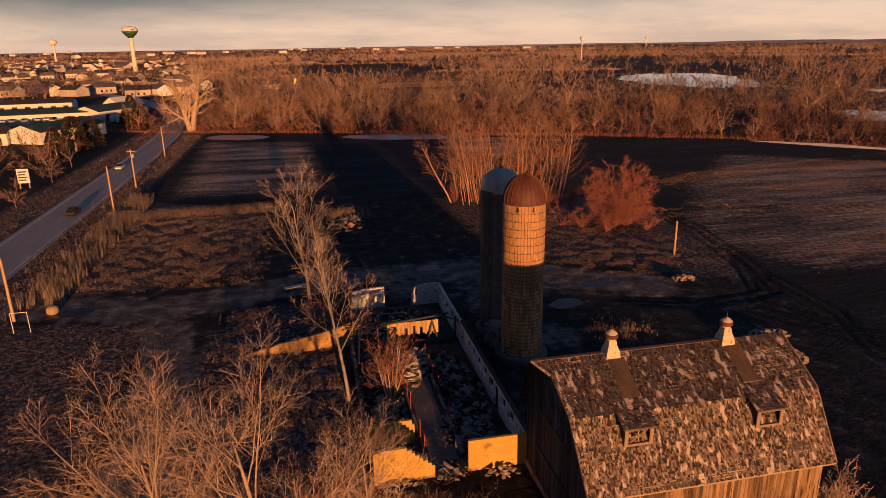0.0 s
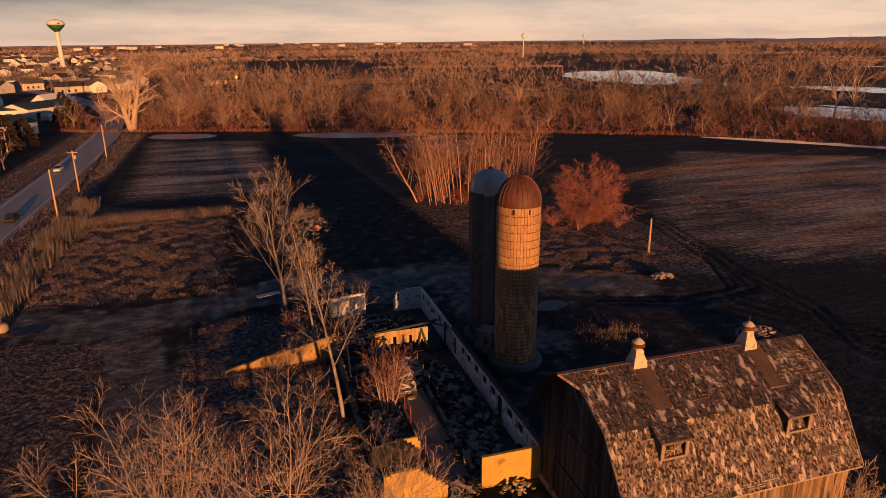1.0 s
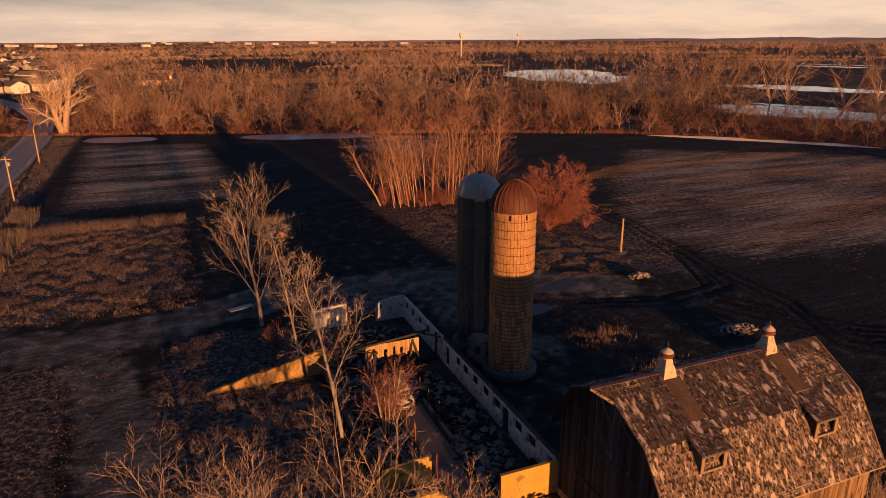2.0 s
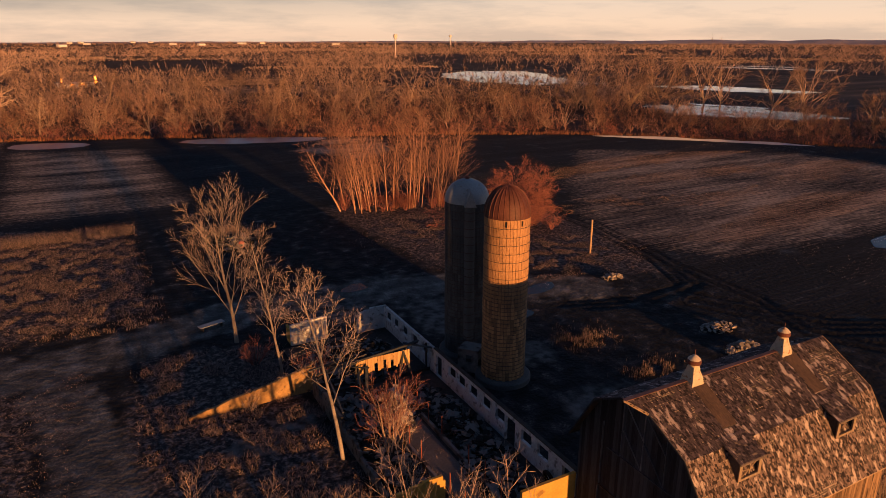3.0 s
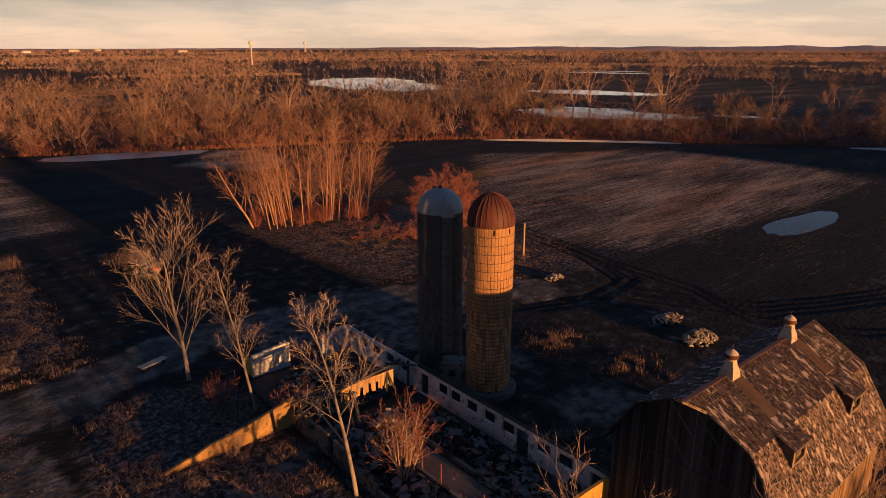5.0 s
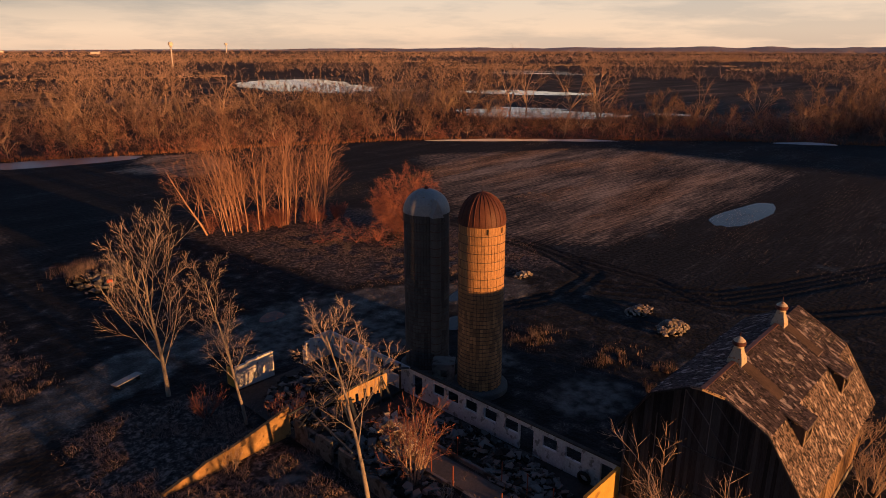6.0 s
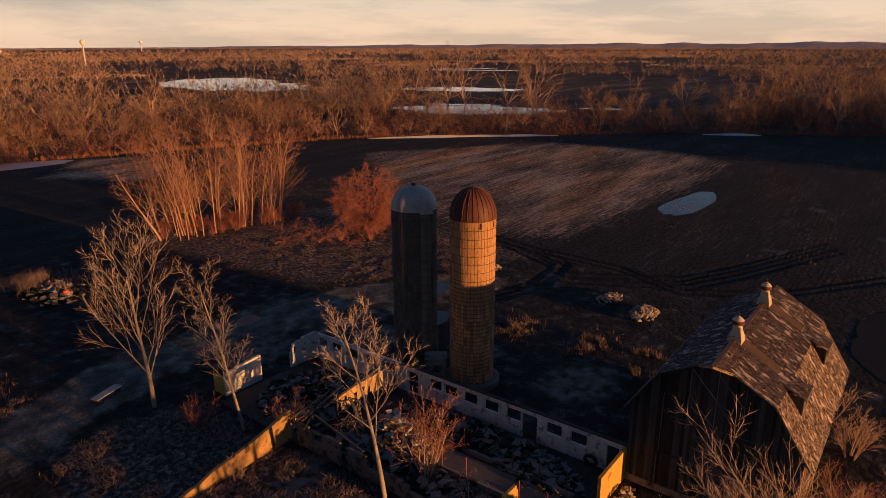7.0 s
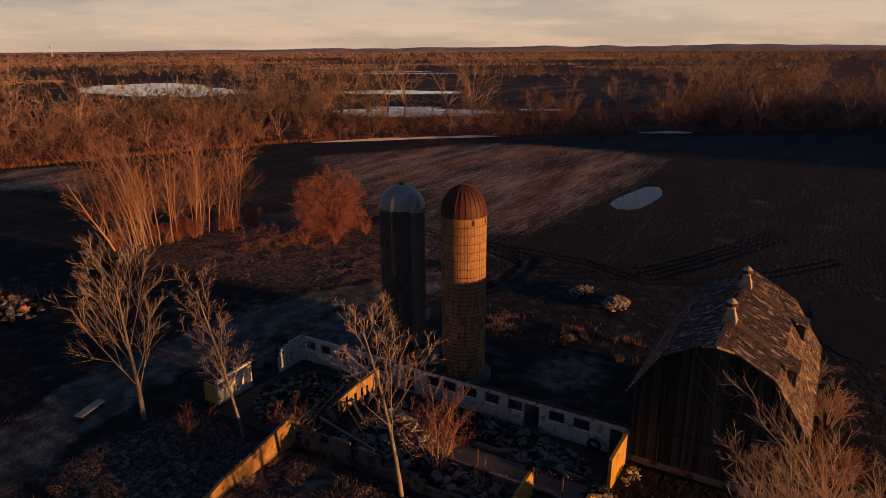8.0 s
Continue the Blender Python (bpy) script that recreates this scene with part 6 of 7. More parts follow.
# ---- grass and reeds ----
def blades(name, spots, mat, label, seed, lean=0.6, wide=0.017):
    """Dry stalks standing at spots of x, y, height."""
    r = np.random.RandomState(seed)
    S = np.asarray(spots, float)
    n = len(S)
    z0 = ground_height(S[:, 0], S[:, 1]) - 0.03
    a, b = r.uniform(0, 2 * math.pi, n), r.uniform(0, 2 * math.pi, n)
    w = wide * r.uniform(0.6, 1.4, n)
    V = np.empty((n, 3, 3))
    V[:, 0] = np.stack([S[:, 0] - w * np.cos(a), S[:, 1] - w * np.sin(a), z0], 1)
    V[:, 1] = np.stack([S[:, 0] + w * np.cos(a), S[:, 1] + w * np.sin(a), z0], 1)
    k = S[:, 2] * lean * r.uniform(0, 1, n)
    V[:, 2] = np.stack([S[:, 0] + k * np.cos(b), S[:, 1] + k * np.sin(b), z0 + S[:, 2]], 1)
    me = bpy.data.meshes.new(name)
    me.vertices.add(n * 3), me.loops.add(n * 3), me.polygons.add(n)
    me.vertices.foreach_set("co", V.reshape(-1))
    me.loops.foreach_set("vertex_index", np.arange(n * 3))
    me.polygons.foreach_set("loop_start", np.arange(0, n * 3, 3))
    me.update(calc_edges=True)
    me.materials.append(mat)
    return tagged(new(name, me), label, "grass", kind="stuff")

rg = np.random.RandomState(4)
def scatter(n, cx, cy, rx, ry, h, clump=0.0, scale=0.25, seed=0.0):
    out = []
    while len(out) < n:
        x, y = cx + rx * 0.52 * rg.normal(), cy + ry * 0.52 * rg.normal()
        if noise.noise(Vector((x * scale, y * scale, seed))) + 0.25 * noise.noise(Vector((x * 1.3, y * 1.3, seed))) < clump:
            continue
        out.append((x, y, h * rg.uniform(0.5, 1.2)))
    return out
def scatter_box(n, x0, x1, y0, y1, h, clump=-1.0, scale=0.25):
    out, soft = [], min(x1 - x0, y1 - y0) * 0.22
    while len(out) < n:
        x, y = rg.uniform(x0 - soft / 2, x1 + soft / 2), rg.uniform(y0 - soft / 2, y1 + soft / 2)
        edge = min(x - x0, x1 - x, y - y0, y1 - y) / soft + 0.5 + 0.7 * noise.noise(Vector((x * 0.15, y * 0.15, 8)))
        if rg.rand() > edge:
            continue
        if noise.noise(Vector((x * scale, y * scale, 3.3))) >= clump:
            out.append((x, y, h * rg.uniform(0.5, 1.2)))
    return out
blades("tall_grass", scatter_box(34000, -34, -9.5, 93, 134, 0.50, -0.02, 0.5) + scatter_box(12000, -34, -9.5, 93, 134, 0.35, -0.4, 0.6) + scatter_box(6000, -36, -8, 132, 137, 1.3), M_GRASS, "tall dry grass on the fallow patch", 1, 1.0)
blades("reeds", scatter_box(9000, -37.5, -33, 88, 150, 2.1, -0.2, 0.5), material("pale_reed", (0.16, 0.125, 0.10), (0.38, 0.30, 0.24), 0.3, 3, island=0.4, bump=0), "tall pale reeds along the ditch", 2, 0.25, 0.04)
blades("grass_tufts", scatter(1500, 33.3, 63.8, 3.5, 2.6, 0.6, -0.05, 0.7) + scatter(1100, 35.2, 54.7, 3.0, 2.0, 0.6, -0.05, 0.7) + scatter(1000, 33.5, 48.6, 2.0, 1.5, 0.9) + scatter(2500, 6.3, 122.5, 4, 3.5, 1.9), M_GRASS, "tufts of tall dry grass", 3, 0.4)
blades("rough_grass", scatter(26000, 47, 90, 12, 9, 0.24, 0.0, 0.4) + scatter(22000, 42, 112, 14, 14, 0.2, -0.05, 0.4) + scatter_box(32000, -42, -18, 22, 80, 0.16, -0.12, 0.7) + scatter_box(11000, -11, 2.5, 56, 80, 0.45, 0.05, 0.4) + scatter_box(9000, -12, 10, 36, 56, 0.5, 0.05, 0.4) + scatter_box(14000, -44, -37, 60, 262, 0.7, -0.3, 0.5) + scatter_box(9000, -60, -53, 90, 300, 0.5, -0.3, 0.5), M_GRASS, "rough dry grass and weeds", 4, 1.9, 0.022)
blades("edge_grass", [(*on_edge(rg.uniform(0, total), rg.uniform(-2, 3)), rg.uniform(0.6, 1.6)) for _ in range(7000)], material("rust_grass", (0.16, 0.07, 0.04), (0.34, 0.17, 0.09), 0.1, 1, island=0.4, bump=0), "rust-coloured grass at the field edge", 5, 0.4, 0.09)

stalks = []
while len(stalks) < 46000:
    x, y = rg.uniform(52, 205), rg.uniform(36, 150)
    y = round(y / 0.78) * 0.78 + rg.normal() * 0.10
    if x < 66 and 72 < y < 136 or x < 78 and y < 74 or noise.noise(Vector((x * 0.035, y * 0.11, 5.0))) + 0.5 * noise.noise(Vector((x * 0.25, y * 0.5, 6.0))) < -0.02 or y > np.interp(x, *EDGE) - 4:
        continue
    stalks.append((x, y + (x - 60) * 0.07, rg.uniform(0.05, 0.22)))
blades("crop_stubble", stalks, material("pale_stubble", (0.05, 0.046, 0.044), (0.34, 0.30, 0.28), 0.2, 2, island=0.7, bump=0), "short cut stalks in rows on the bare field", 9, 3.4, 0.030)
lit = []
while len(lit) < 52000:
    x, y = rg.uniform(62, 178), rg.uniform(68, 168)
    y = round(y / 0.78) * 0.78 + rg.normal() * 0.12
    if noise.noise(Vector((x * 0.022, y * 0.09, 15.0))) + 0.35 * noise.noise(Vector((x * 0.2, y * 0.6, 16.0))) < 0.06 or y > np.interp(x, *EDGE) - 12 or y < 68 + 0.0 * x or (x - 118) ** 2 / 3300 + (y - 108) ** 2 / 1500 > 1:
        continue
    lit.append((x, y + (x - 60) * 0.07, rg.uniform(0.06, 0.20)))
blades("standing_stubble", lit, material("tan_stubble", (0.16, 0.105, 0.075), (0.46, 0.32, 0.235), 0.2, 2, island=0.6, bump=0), "tan standing stubble in swaths on the field", 10, 1.0, 0.035)
# out-of-view woods, added to put the eastern tree line in shade
south = []
while len(south) < 520:
    x, y = rf.uniform(185, 430), rf.uniform(-150, -25)
    if y < 8 - 0.06 * (x - 185):
        south.append((x, y, rf.uniform(13, 20), rf.uniform(0.0, 0.5)))
bare_wood("south_woods", south, M_WOODS, "unseen bare woods added south to shade the eastern trees", 4, limbs=8, subs=4, twigs=5, fork=0.2, spread=0.5, girth=0.013, fine=0.004)

# pale dry fields between the far woods; their pale tan also stands in for haze
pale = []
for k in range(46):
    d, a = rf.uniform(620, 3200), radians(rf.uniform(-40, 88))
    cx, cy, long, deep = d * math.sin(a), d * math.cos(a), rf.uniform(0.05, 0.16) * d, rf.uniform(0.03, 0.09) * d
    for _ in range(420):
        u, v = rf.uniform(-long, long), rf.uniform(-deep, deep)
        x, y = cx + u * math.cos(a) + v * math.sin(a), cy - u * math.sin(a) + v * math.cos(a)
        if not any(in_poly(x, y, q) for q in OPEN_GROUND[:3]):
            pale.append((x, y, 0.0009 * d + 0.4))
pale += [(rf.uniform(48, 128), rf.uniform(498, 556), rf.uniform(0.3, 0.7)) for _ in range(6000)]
blades("far_stubble", pale, material("hazy_tan_far_stubble", (0.20, 0.145, 0.115), (0.50, 0.37, 0.29), 0.004, 0.05, island=0.4, bump=0), "pale dry crop fields far off, haze in their tan", 12, 0.5, 1.3)

# ---- water ----
blob_sheet("pond_water", 304, 480, 46, 100, -0.27, 0.02, M_WATER, "dark shallow water round the pond ice", "pond", 2, 0.4, 160, 0.9)
for k, (x, y, rx, ry, rot, rag) in enumerate(((302, 462, 23, 60, -0.27, 0.5), (328, 540, 9, 38, -0.30, 0.6), (290, 545, 6, 40, -0.25, 0.6), (270, 410, 15, 8, -0.9, 0.6), (316, 396, 14, 5, -1.1, 0.7))):
    blob_sheet("pond", x, y, rx, ry, rot, 0.06 + 0.004 * k, M_ICE, "pale icy pond in the far field", "pond", 90 + k, rag, 180, 0.75)
for k, (x, y, rx, ry, rot) in enumerate(((350, 308, 36, 9, -1.13), (372, 326, 22, 4, -1.13), (229, 212, 27, 4.5, -1.1), (248, 224, 24, 4, -1.1), (262, 236, 20, 4, -1.1), (240, 190, 12, 3, -1.1), (628, 508, 62, 10, -1.19), (680, 520, 40, 6, -1.19), (283, 166, 11, 4, -1.1))):
    blob_sheet("flood_water", x, y, rx, ry, rot, 0.06 + 0.004 * k, M_ICE, "flooded ground with pale ice", "water", 10 + k, 0.6, 150, 0.75)
blob_sheet("flood_pool", 245, 216, 38, 20, -1.1, 0.02, M_WATER, "dark shallow flood water among the ice", "water", 31, 0.35, 150, 0.9)
blob_sheet("flood_pool", 356, 312, 46, 20, -1.13, 0.024, M_WATER, "dark shallow flood water among the ice", "water", 32, 0.35, 150, 0.9)
blob_sheet("field_puddle", 110.5, 66.6, 14.0, 3.4, -0.04, -0.024, M_PUDDLE, "shallow puddle in the bare field", "puddle", 20, 0.42)
blob_sheet("ditch_water", -25, 249, 12, 6.5, -0.3, 0.03, M_THIN_ICE, "water standing at the field edge", "puddle", 21, 0.25)
blob_sheet("ditch_water", 35, 231, 23, 7.0, -0.36, 0.03, M_THIN_ICE, "water standing at the field edge", "puddle", 22, 0.25)
def along_edge(name, s0, s1, back, half, z, mat, label, category):
    n = 40
    V, F = [], []
    for i in range(n + 1):
        s = s0 + (s1 - s0) * i / n
        w = half * (math.sin(math.pi * i / n) ** 0.5) * (0.6 + 0.5 * noise.noise(Vector((s * 0.09, 0, 2)))) + 0.05
        for q, up in ((-w, -0.05), (-w * 0.4, 0.22), (w * 0.5, 0.62), (w, -0.05)):
            V.append((*on_edge(s, back + q), z + up * min(1, w)))
        if i:
            F += [(4 * i - 4 + k, 4 * i - 3 + k, 4 * i + 1 + k, 4 * i + k) for k in range(3)]
    return tagged(mesh_object(name, V, F, mat), label, category, kind="structure")
along_edge("snow_drift", 238, 306, -3.2, 1.5, 0.03, M_SNOW, "narrow drift of old snow at the field edge", "snow")
along_edge("snow_drift", 358, 378, -3.4, 1.5, 0.03, M_SNOW, "narrow drift of old snow at the field edge", "snow")
for k, (x, y, rx, ry) in enumerate(((38, 79, 3.0, 1.3), (30.5, 73, 2.2, 1.6), (-30, 84.8, 2.4, 1.0), (16.5, 90.5, 2.0, 1.3))):
    blob_sheet("yard_puddle", x, y, rx, ry, 0.2, -0.01, M_PUDDLE, "shallow puddle on the muddy ground", "puddle", 40 + k, 0.3)

# ---- roadside ----
def power_pole(x, y, h, arm):
    p = thing("power_pole", "weathered wooden power pole beside the road", "power pole", "power poles", at=(x, y, -0.1))
    part("pole", lathe([(0.19, -0.3), (0.16, h * 0.6), (0.13, h)], 12), M_POLE, p)
    if arm:
        part("crossarm", box(-1.0, 1.0, -0.06, 0.06, h - 0.55, h - 0.4, 0.01), M_POLE, p)
        part("transformer", lathe([(0.22, h - 1.9), (0.25, h - 1.85), (0.25, h - 1.1), (0.2, h - 1.02)], 14), M_GALV, p).location = (0.36, 0, 0)
    for s in (-0.8, 0.8):
        part("insulator", lathe([(0.05, h - 0.42), (0.07, h - 0.36), (0.04, h - 0.25)], 8), M_GLASS, p).location = (s if arm else 0.1 * s, 0, 0)
for x, y, h, arm in ((-39.7, 164.5, 9.2, True), (-38.4, 139.1, 9.6, False), (-41.6, 211.8, 9.2, False), (-36.6, 84, 8.2, False), (-70, 372, 9.5, False)):
    power_pole(x, y, h, arm)
post = part("field_post", lathe([(0.16, -0.3), (0.14, 5.2), (0.10, 5.35)], 12), M_POLE)
post.location = (54.3, 87.5, 0)
tagged(post, "tall weathered post standing in the rough grass", "post")

def car(x, y, turn, paint, label):
    c = thing("car", label, "car", "cars on the road", at=(x, y, 0.07))
    c.rotation_euler = (0, 0, radians(turn))
    bm = bmesh.new()
    secs = [(-2.25, 0.45, 0.80, 0.72), (-2.15, 0.35, 0.95, 0.84), (-1.1, 0.3, 1.0, 0.88), (1.0, 0.3, 1.0, 0.88), (2.0, 0.33, 0.85, 0.84), (2.3, 0.45, 0.7, 0.7)]
    rings = [[bm.verts.new(v) for v in ((-w, yy, zl), (w, yy, zl), (w, yy, (zl + zh) / 2 + 0.1), (w * 0.93, yy, zh), (-w * 0.93, yy, zh), (-w, yy, (zl + zh) / 2 + 0.1))] for yy, zl, zh, w in secs]
    for a, b in zip(rings, rings[1:]):
        for i in range(6):
            bm.faces.new((a[i], a[(i + 1) % 6], b[(i + 1) % 6], b[i]))
    bm.faces.new(rings[0]), bm.faces.new(rings[-1])
    part("body", bm, paint, c)
    bm = bmesh.new()
    secs = [(-1.9, 0.95, 0.74), (-1.35, 1.48, 0.62), (0.3, 1.5, 0.62), (1.15, 0.98, 0.74)]
    lo = [[bm.verts.new((s * 0.78, yy, 0.94)) for s in (-1, 1)] for yy, _, _ in secs]
    hi = [[bm.verts.new((s * w, yy, zz)) for s in (-1, 1)] for yy, zz, w in secs]
    for k in range(3):
        bm.faces.new((hi[k][0], hi[k][1], hi[k + 1][1], hi[k + 1][0]))
        for s in (0, 1):
            bm.faces.new((lo[k][s], hi[k][s], hi[k + 1][s], lo[k + 1][s]))
    part("window_band", bm, M_GLASS, c, "dark tinted windows")
    part("car_roof", box(-0.6, 0.6, -1.3, 0.3, 1.485, 1.53, 0.015), paint, c)
    for sx in (-0.84, 0.84):
        for sy in (-1.4, 1.4):
            w = lathe([(0.0, -0.1), (0.3, -0.1), (0.33, -0.06), (0.33, 0.06), (0.3, 0.1), (0.0, 0.1)], 18)
            w.transform(Matrix.Translation((sx, sy, 0.33)) @ Matrix.Rotation(radians(90), 4, "Y"))
            wh = part("wheel", w, M_TYRE, c)
            rm = lathe([(0.0, -0.11), (0.2, -0.11), (0.2, 0.11), (0.0, 0.11)], 12)
            rm.transform(Matrix.Translation((sx, sy, 0.33)) @ Matrix.Rotation(radians(90), 4, "Y"))
            part("rim", rm, M_GALV, wh)
    red = material("red_lens", (0.25, 0.01, 0.01), (0.4, 0.02, 0.02), 5, 9, rough=0.3, bump=0)
    for s in (-0.6, 0.6):
        part("tail_light", box(s - 0.12, s + 0.12, -2.27, -2.2, 0.68, 0.82, 0.01), red, c)
        part("headlight", box(s - 0.14, s + 0.14, 2.2, 2.29, 0.58, 0.68, 0.01), M_GALV, c)
    return c
car(-49.6, 192.0, 180, M_WHITE, "white car on the road")
car(-46.2, 140.5, 0, M_BLACK, "black car on the road")

def building(name, x, y, lx, ly, h, rise, turn, wall_mat, roof_mat, label, doors=0):
    """A long gabled shed with its ridge along local x."""
    b = thing(name, label, "building", at=(x, y, 0))
    b.rotation_euler = (0, 0, radians(turn))
    bm = bmesh.new()
    prof = [(-ly / 2, -0.3), (ly / 2, -0.3), (ly / 2, h), (0, h + rise), (-ly / 2, h)]
    p0, p1 = [bm.verts.new((-lx / 2, a, c)) for a, c in prof], [bm.verts.new((lx / 2, a, c)) for a, c in prof]
    bm.faces.new(p0), bm.faces.new(p1)
    for i in range(5):
        if i not in (2, 3):
            bm.faces.new((p0[i], p0[(i + 1) % 5], p1[(i + 1) % 5], p1[i]))
    part("wall", bm, wall_mat, b)
    for s in (-1, 1):
        bm = bmesh.new()
        e = 0.4
        sl = rise / (ly / 2)
        vs = [(-lx / 2 - e, 0, h + rise), (lx / 2 + e, 0, h + rise), (lx / 2 + e, s * (ly / 2 + e), h - e * sl), (-lx / 2 - e, s * (ly / 2 + e), h - e * sl)]
        t = [bm.verts.new((a, c, d + 0.02)) for a, c, d in vs]
        u = [bm.verts.new((a, c, d + 0.18)) for a, c, d in vs]
        bm.faces.new(t), bm.faces.new(u)
        for i in range(4):
            bm.faces.new((t[i], t[(i + 1) % 4], u[(i + 1) % 4], u[i]))
        part("roof", bm, roof_mat, b)
    for i in range(doors):
        dx = -lx / 2 + lx * (i + 0.5) / doors
        part("door", box(dx - 1.2, dx + 1.2, -ly / 2 - 0.06, -ly / 2 + 0.02, 0, min(h - 0.4, 2.6), 0.02), M_DARKWOOD if i % 2 else M_ROOF, b)
    return b
building("storage_building", -128, 330, 66, 14, 4.0, 1.6, 8, M_WHITE, M_GREENROOF, "long white storage building with a green roof", 12)
building("storage_building", -88, 268, 30, 15, 4.2, 2.2, 62, M_WHITE, M_GREENROOF, "white shed with a dark green roof", 3)
building("storage_building", -88, 342, 30, 15, 4.2, 2.2, 60, M_WHITE, M_GREENROOF, "white shed with a green roof by the road", 3)
building("storage_building", -118, 258, 34, 14, 4.0, 1.8, 10, M_WHITE, M_ROOF, "white storage building with a dark roof", 6)
building("storage_building", -150, 395, 60, 14, 4.0, 1.6, 6, M_WHITE, M_ROOF, "long pale storage building", 10)
building("quonset_shed", -95, 395, 18, 12, 2.0, 4.0, 60, M_WHITE, M_WHITE, "white arched shed beside the road")
rt = random.Random(6)
for i in range(16):
    t = thing("parked_trailer", "pale parked camper trailer on the storage lot", "trailer", "parked trailers", at=(-140 + 4.2 * i + rt.uniform(-1, 1), 314 + rt.uniform(-4, 4), 0))
    t.rotation_euler = (0, 0, rt.uniform(-0.2, 0.2))
    part("body", box(-1.2, 1.2, -3.2, 3.2, 0.6, 3.0, 0.15), M_HOUSE, t)
    for s in (-1.1, 1.1):
        w = lathe([(0, -0.1), (0.34, -0.1), (0.34, 0.1), (0, 0.1)], 12)
        w.transform(Matrix.Translation((s, -0.4, 0.34)) @ Matrix.Rotation(radians(90), 4, "Y"))
        part("wheel", w, M_TYRE, t)
sign = thing("roadside_sign", "white roadside sign board on two posts", "sign", at=(-66, 172, 0))
part("board", box(-1.3, 1.3, -0.12, 0.12, 1.2, 4.6, 0.03), M_WHITE, sign)
for s in (-1, 1):
    part("post", box(s - 0.1, s + 0.1, -0.1, 0.1, -0.2, 1.25, 0.01), M_POLE, sign)
for k in range(4):
    part("lettering", box(-1.0, 0.6 + 0.3 * (k % 2), -0.14, -0.118, 1.8 + 0.65 * k, 2.1 + 0.65 * k), M_BLACK, sign, "plain dark bar")

# evergreens and bare scrub by the road
def evergreen(seed, h):
    r = np.random.RandomState(seed)
    n = 900
    f = r.uniform(0.04, 1, n) ** 0.8
    a = r.uniform(0, 6.283, n)
    R = h * 0.42 * (1 - f) ** 0.6 * r.uniform(0.55, 1, n) + 0.15
    c = np.stack([R * np.cos(a), R * np.sin(a), f * h], 1)
    d1 = np.stack([np.cos(a), np.sin(a), r.uniform(-0.5, 0.3, n)], 1) * (0.10 * h) * r.uniform(0.6, 1.3, n)[:, None]
    b = r.uniform(0, 6.283, n)
    d2 = np.stack([np.cos(b), np.sin(b), np.sin(b * 3)], 1) * (0.045 * h)
    V = np.stack([c - d2, c + d2, c + d1], 1).reshape(-1, 3)
    me = bpy.data.meshes.new("crown")
    me.from_pydata(V.tolist(), [], np.arange(n * 3).reshape(-1, 3).tolist())
    me.materials.append(M_EVERGREEN)
    tb = lathe([(0.25, -0.3), (0.2, h * 0.5), (0.05, h * 0.9)], 8)
    tm = bpy.data.meshes.new("trunk")
    tb.to_mesh(tm)
    tb.free()
    tm.materials.append(M_BARK)
    return [tm, me]
ev = [evergreen(200 + i, 9) for i in range(3)]
for i, (x, y, s) in enumerate(((-68, 290, 0.75), (-72, 300, 0.8), (-67, 305, 0.6), (-72, 232, 1.2), (-69, 240, 1.0), (-70, 322, 0.7), (-75, 335, 0.8), (-80, 350, 0.8), (-86, 372, 0.9), (-71, 312, 0.6), (-76, 226, 0.9))):
    plant(ev[i % 3], x, y, "dark evergreen beside the road", name="evergreen_tree", group="roadside evergreens", turn=i * 2.1, size=s)
for i, (x, y, s) in enumerate(((-64, 200, 0.8), (-68, 188, 0.9), (-62, 178, 0.7), (-72, 205, 0.9), (-75, 180, 1.0), (-60, 150, 0.6), (-80, 215, 0.9))):
    plant(line_meshes[i % 6], x, y, "bare spreading tree across the road", group="roadside trees", turn=i * 1.3, size=s)

# ---- town, water towers ----
def house_parts(x, y, turn, size):
    h = building("house", x, y, 13 * size, 9 * size, 4.6, 2.6, turn, M_HOUSE, M_ROOF, "pale gabled house in the distant town")
    tagged(h, group="town houses", category="house")
    for s in (-3, 0, 3):
        part("window", box(s * size - 0.6, s * size + 0.6, -4.5 * size - 0.05, -4.5 * size + 0.02, 1.2, 2.6), M_GLASS, h)
    return h
proto = [house_parts(-330, 620, 20, 1.0), house_parts(-300, 660, 70, 1.2), house_parts(-360, 680, -30, 0.9)]
for i in range(330):
    y = rt.uniform(480, 1700)
    x = rt.uniform(-0.70, -0.17) * y + 20
    copy_thing(proto[i % 3], pose(x, y, 0, 0, 0, rt.uniform(0, 180)))
works = building("far_works", -300, 3100, 24, 16, 6, 2, 10, M_WHITE, M_HOUSE, "pale works building far on the horizon")
tagged(works, group="far works")
for i in range(24):
    d, a = rt.uniform(2000, 4200), radians(rt.uniform(-34, 20))
    copy_thing(works, pose(d * math.sin(a), d * math.cos(a), rt.uniform(0, 5), 0, 0, rt.uniform(-60, 60)))
town_trees = [(rt.uniform(-0.7, -0.12) * y + 20, y, rt.choice((5, 7, 9)), rt.uniform(0.1, 0.7)) for y in [rt.uniform(430, 1700) for _ in range(800)]]
bare_wood("town_trees", town_trees, M_WOODS, "bare trees between the town houses", 9, limbs=5, subs=2, twigs=4, fork=0.15, spread=0.5, girth=0.014, fine=0.014)

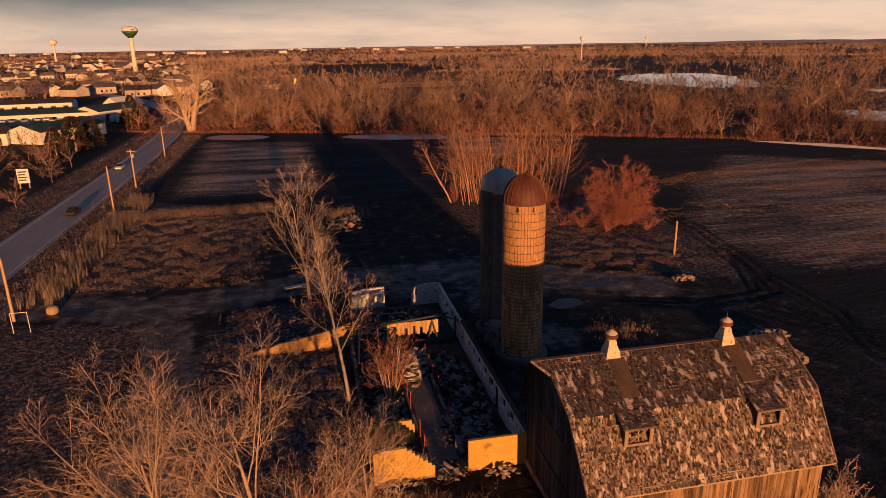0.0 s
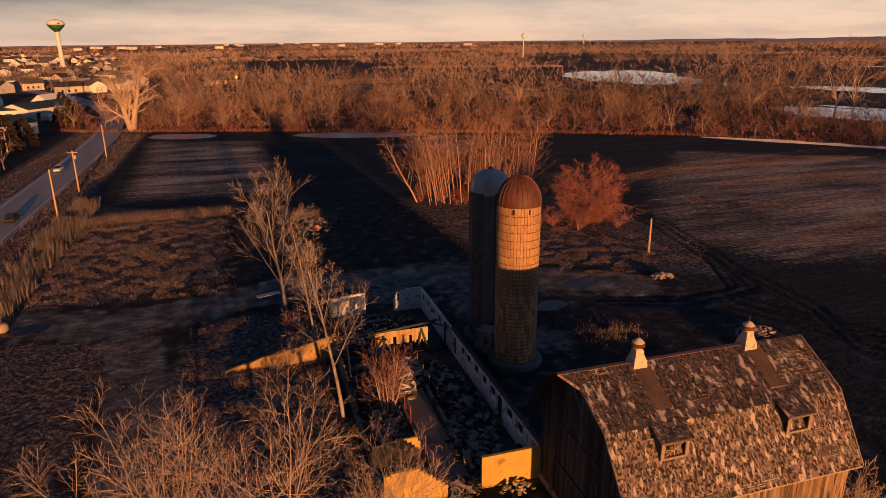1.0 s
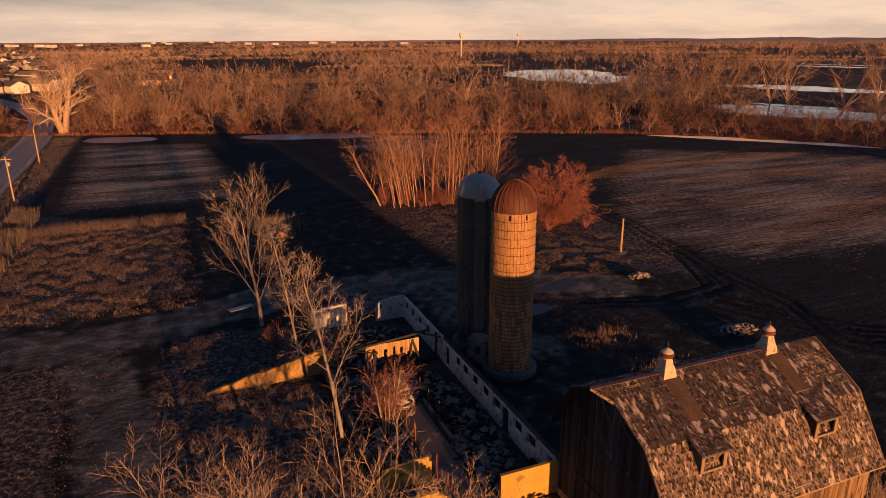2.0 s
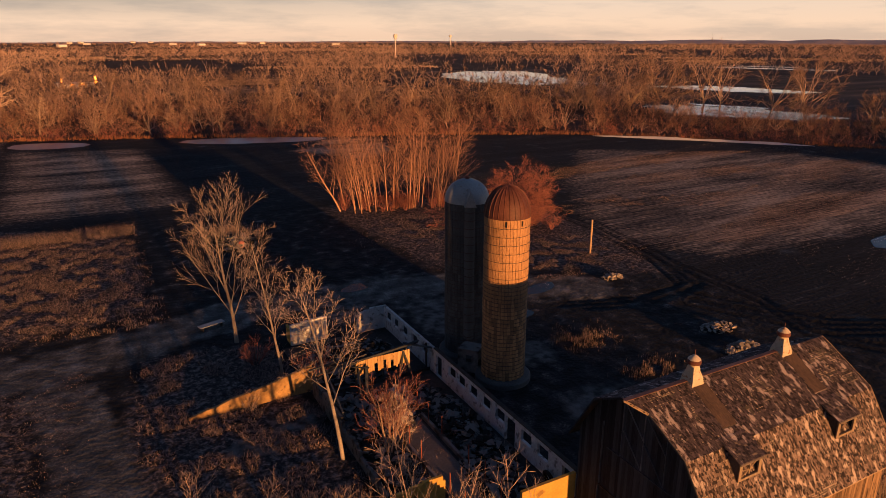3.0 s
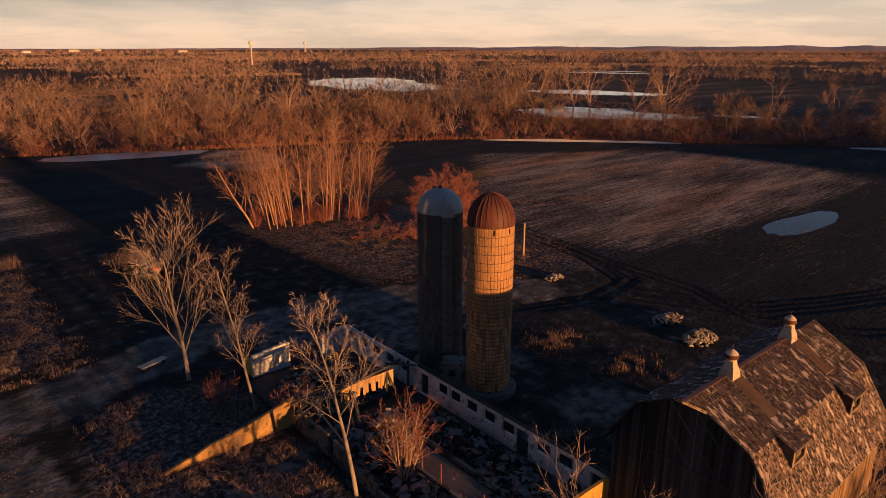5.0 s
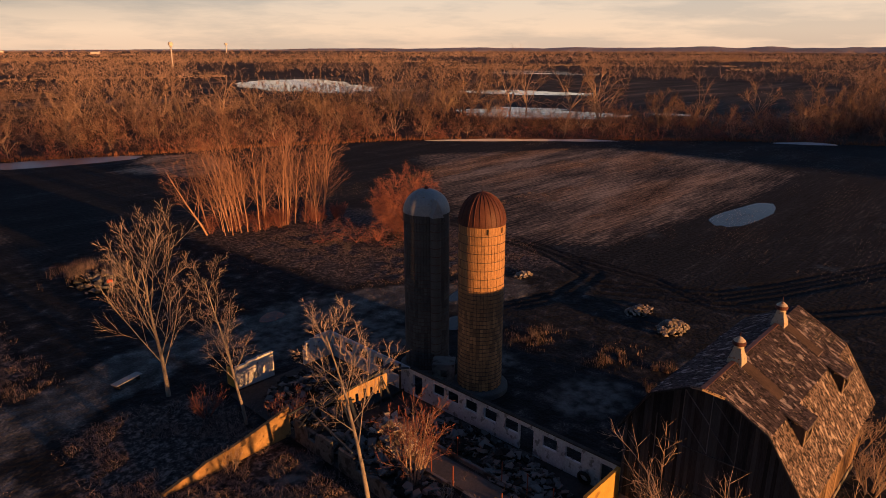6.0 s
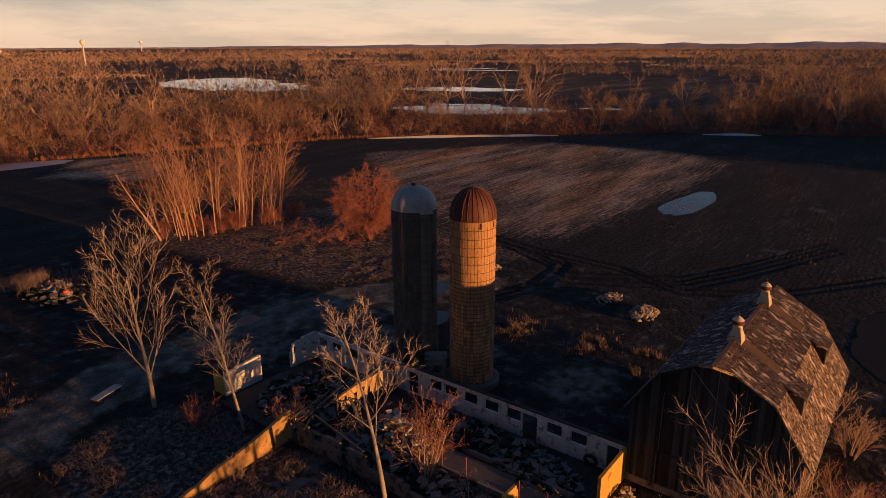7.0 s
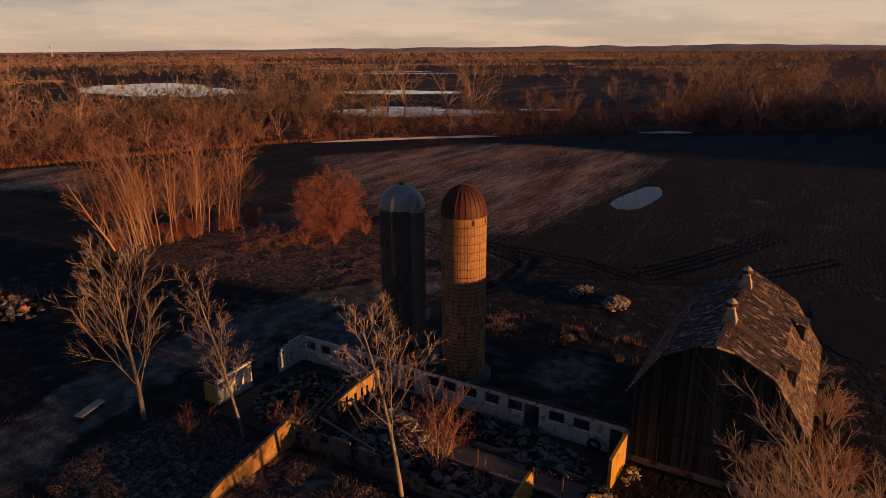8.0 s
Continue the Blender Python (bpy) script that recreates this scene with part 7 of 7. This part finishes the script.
def water_tower(x, y, h, r, band):
    t = thing("water_tower", "white water tower with a green band" if band else "far white water tower", "water tower", "water towers", at=(x, y, 0))
    part("stem", lathe([(r * 0.62, -0.5), (r * 0.30, h * 0.08), (r * 0.24, h * 0.3), (r * 0.24, h * 0.72), (r * 0.3, h * 0.78)], 24), M_WHITE, t, smooth=True)
    part("tank_bottom", lathe([(r * 0.28, h * 0.76), (r * 0.75, h * 0.84), (r, h * 0.90)], 32), M_GREEN if band else M_WHITE, t, "green painted tank underside" if band else "", smooth=True)
    part("tank_top", lathe([(r, h * 0.90), (r * 0.98, h * 0.94), (r * 0.80, h * 0.98), (r * 0.4, h), (0, h * 1.01)], 32), M_WHITE, t, smooth=True)
    if band:
        part("lettering", box(r * 0.2, r * 0.66, -0.93 * r, -0.8 * r, h * 0.915, h * 0.94), M_GREEN, t, "plain dark bar")
    return t
water_tower(-196, 900, 55, 9.5, True)
water_tower(-447, 1420, 46, 7.5, False)
for x, y, h, r in ((463, 1069, 37, 3.6), (1430, 2640, 40, 7)):
    water_tower(x, y, h, r, False)
# mirror panels added for the distant sun glints, on a made-up shed
glint = thing("sunlit_shed", "made-up shed with mirror panels for the sun glints", "shed", at=(-12, 520, 0))
for dx, w, h, tilt in ((-11, 1.3, 6, 2), (-5, 2.2, 2.6, 2), (1, 5.0, 2.4, 2), (9, 1.8, 7, 2)):
    b = box(-w / 2, w / 2, -0.1, 0.1, 0, h, 0.02, Matrix.Translation((dx, 0, 0.5)) @ Matrix.Rotation(radians(tilt), 4, "X"))
    part("glint_panel", b, M_MIRROR, glint)
part("frame", box(-14, 14, 0.3, 6, 0, 3.5), M_HOUSE, glint)

# ---- yard things ----
bench = thing("flatbed_frame", "pale flat trailer frame lying beside the track", "trailer frame", at=(-2.8, 86.4, 0.1))
bench.rotation_euler = (0, 0, radians(18))
part("bed", box(-1.5, 1.5, -0.45, 0.45, 0.35, 0.45, 0.02), M_GALV, bench)
for sx in (-1.2, 1.2):
    part("trestle", box(sx - 0.06, sx + 0.06, -0.4, 0.4, -0.1, 0.35, 0.01), M_DARKWOOD, bench)
tyre = lathe([(0.38, -0.12), (0.52, -0.14), (0.58, -0.06), (0.58, 0.06), (0.52, 0.14), (0.38, 0.12)], 28, cap=False)
bmv = tyre
tw = part("tyre", bmv, M_TYRE, smooth=True)
tw.rotation_euler, tw.location = (0, radians(78), 0), (14.6, 45.3, 0.62)
tagged(tw, "black tractor tyre leaning on the whitewashed wall", "tyre")
bag = part("round_bale", lathe([(0, 0), (0.5, 0.02), (0.72, 0.25), (0.7, 0.8), (0.45, 1.05), (0, 1.1)], 18), M_TRIM, smooth=True)
bag.location = (-32.6, 85.2, 0)
tagged(bag, "pale wrapped bundle beside the drive", "bundle")
gatef = thing("pipe_frame", "thin white pipe frame standing by the road", "frame", at=(-34.2, 79.8, 0))
for s in (-0.9, 0.9):
    part("upright", lathe([(0.04, -0.2), (0.04, 2.6)], 8), M_WHITE, gatef).location = (s, 0, 0)
rail = lathe([(0.035, -0.9), (0.035, 0.9)], 8)
rail.transform(Matrix.Translation((0, 0, 2.55)) @ Matrix.Rotation(radians(90), 4, "Y"))
part("rail", rail, M_WHITE, gatef)
drum = part("plastic_drum", lathe([(0, 0), (0.36, 0.0), (0.4, 0.1), (0.4, 0.8), (0.34, 0.95), (0, 0.96)], 16), M_ORANGE, smooth=True)
drum.location = (6.9, 116.2, 0)
tagged(drum, "orange plastic drum in the junk heap", "drum")
blob_sheet("dark_flat", 53, 27.8, 10, 4.6, 0.05, 0.0, material("smooth_dark_ground", (0.016, 0.0165, 0.016), (0.032, 0.033, 0.032), 0.2, 2, rough=0.85, spec=0.15, bump=0.15), "smooth dark grey patch beyond the barn", "mud", 60, 0.4)
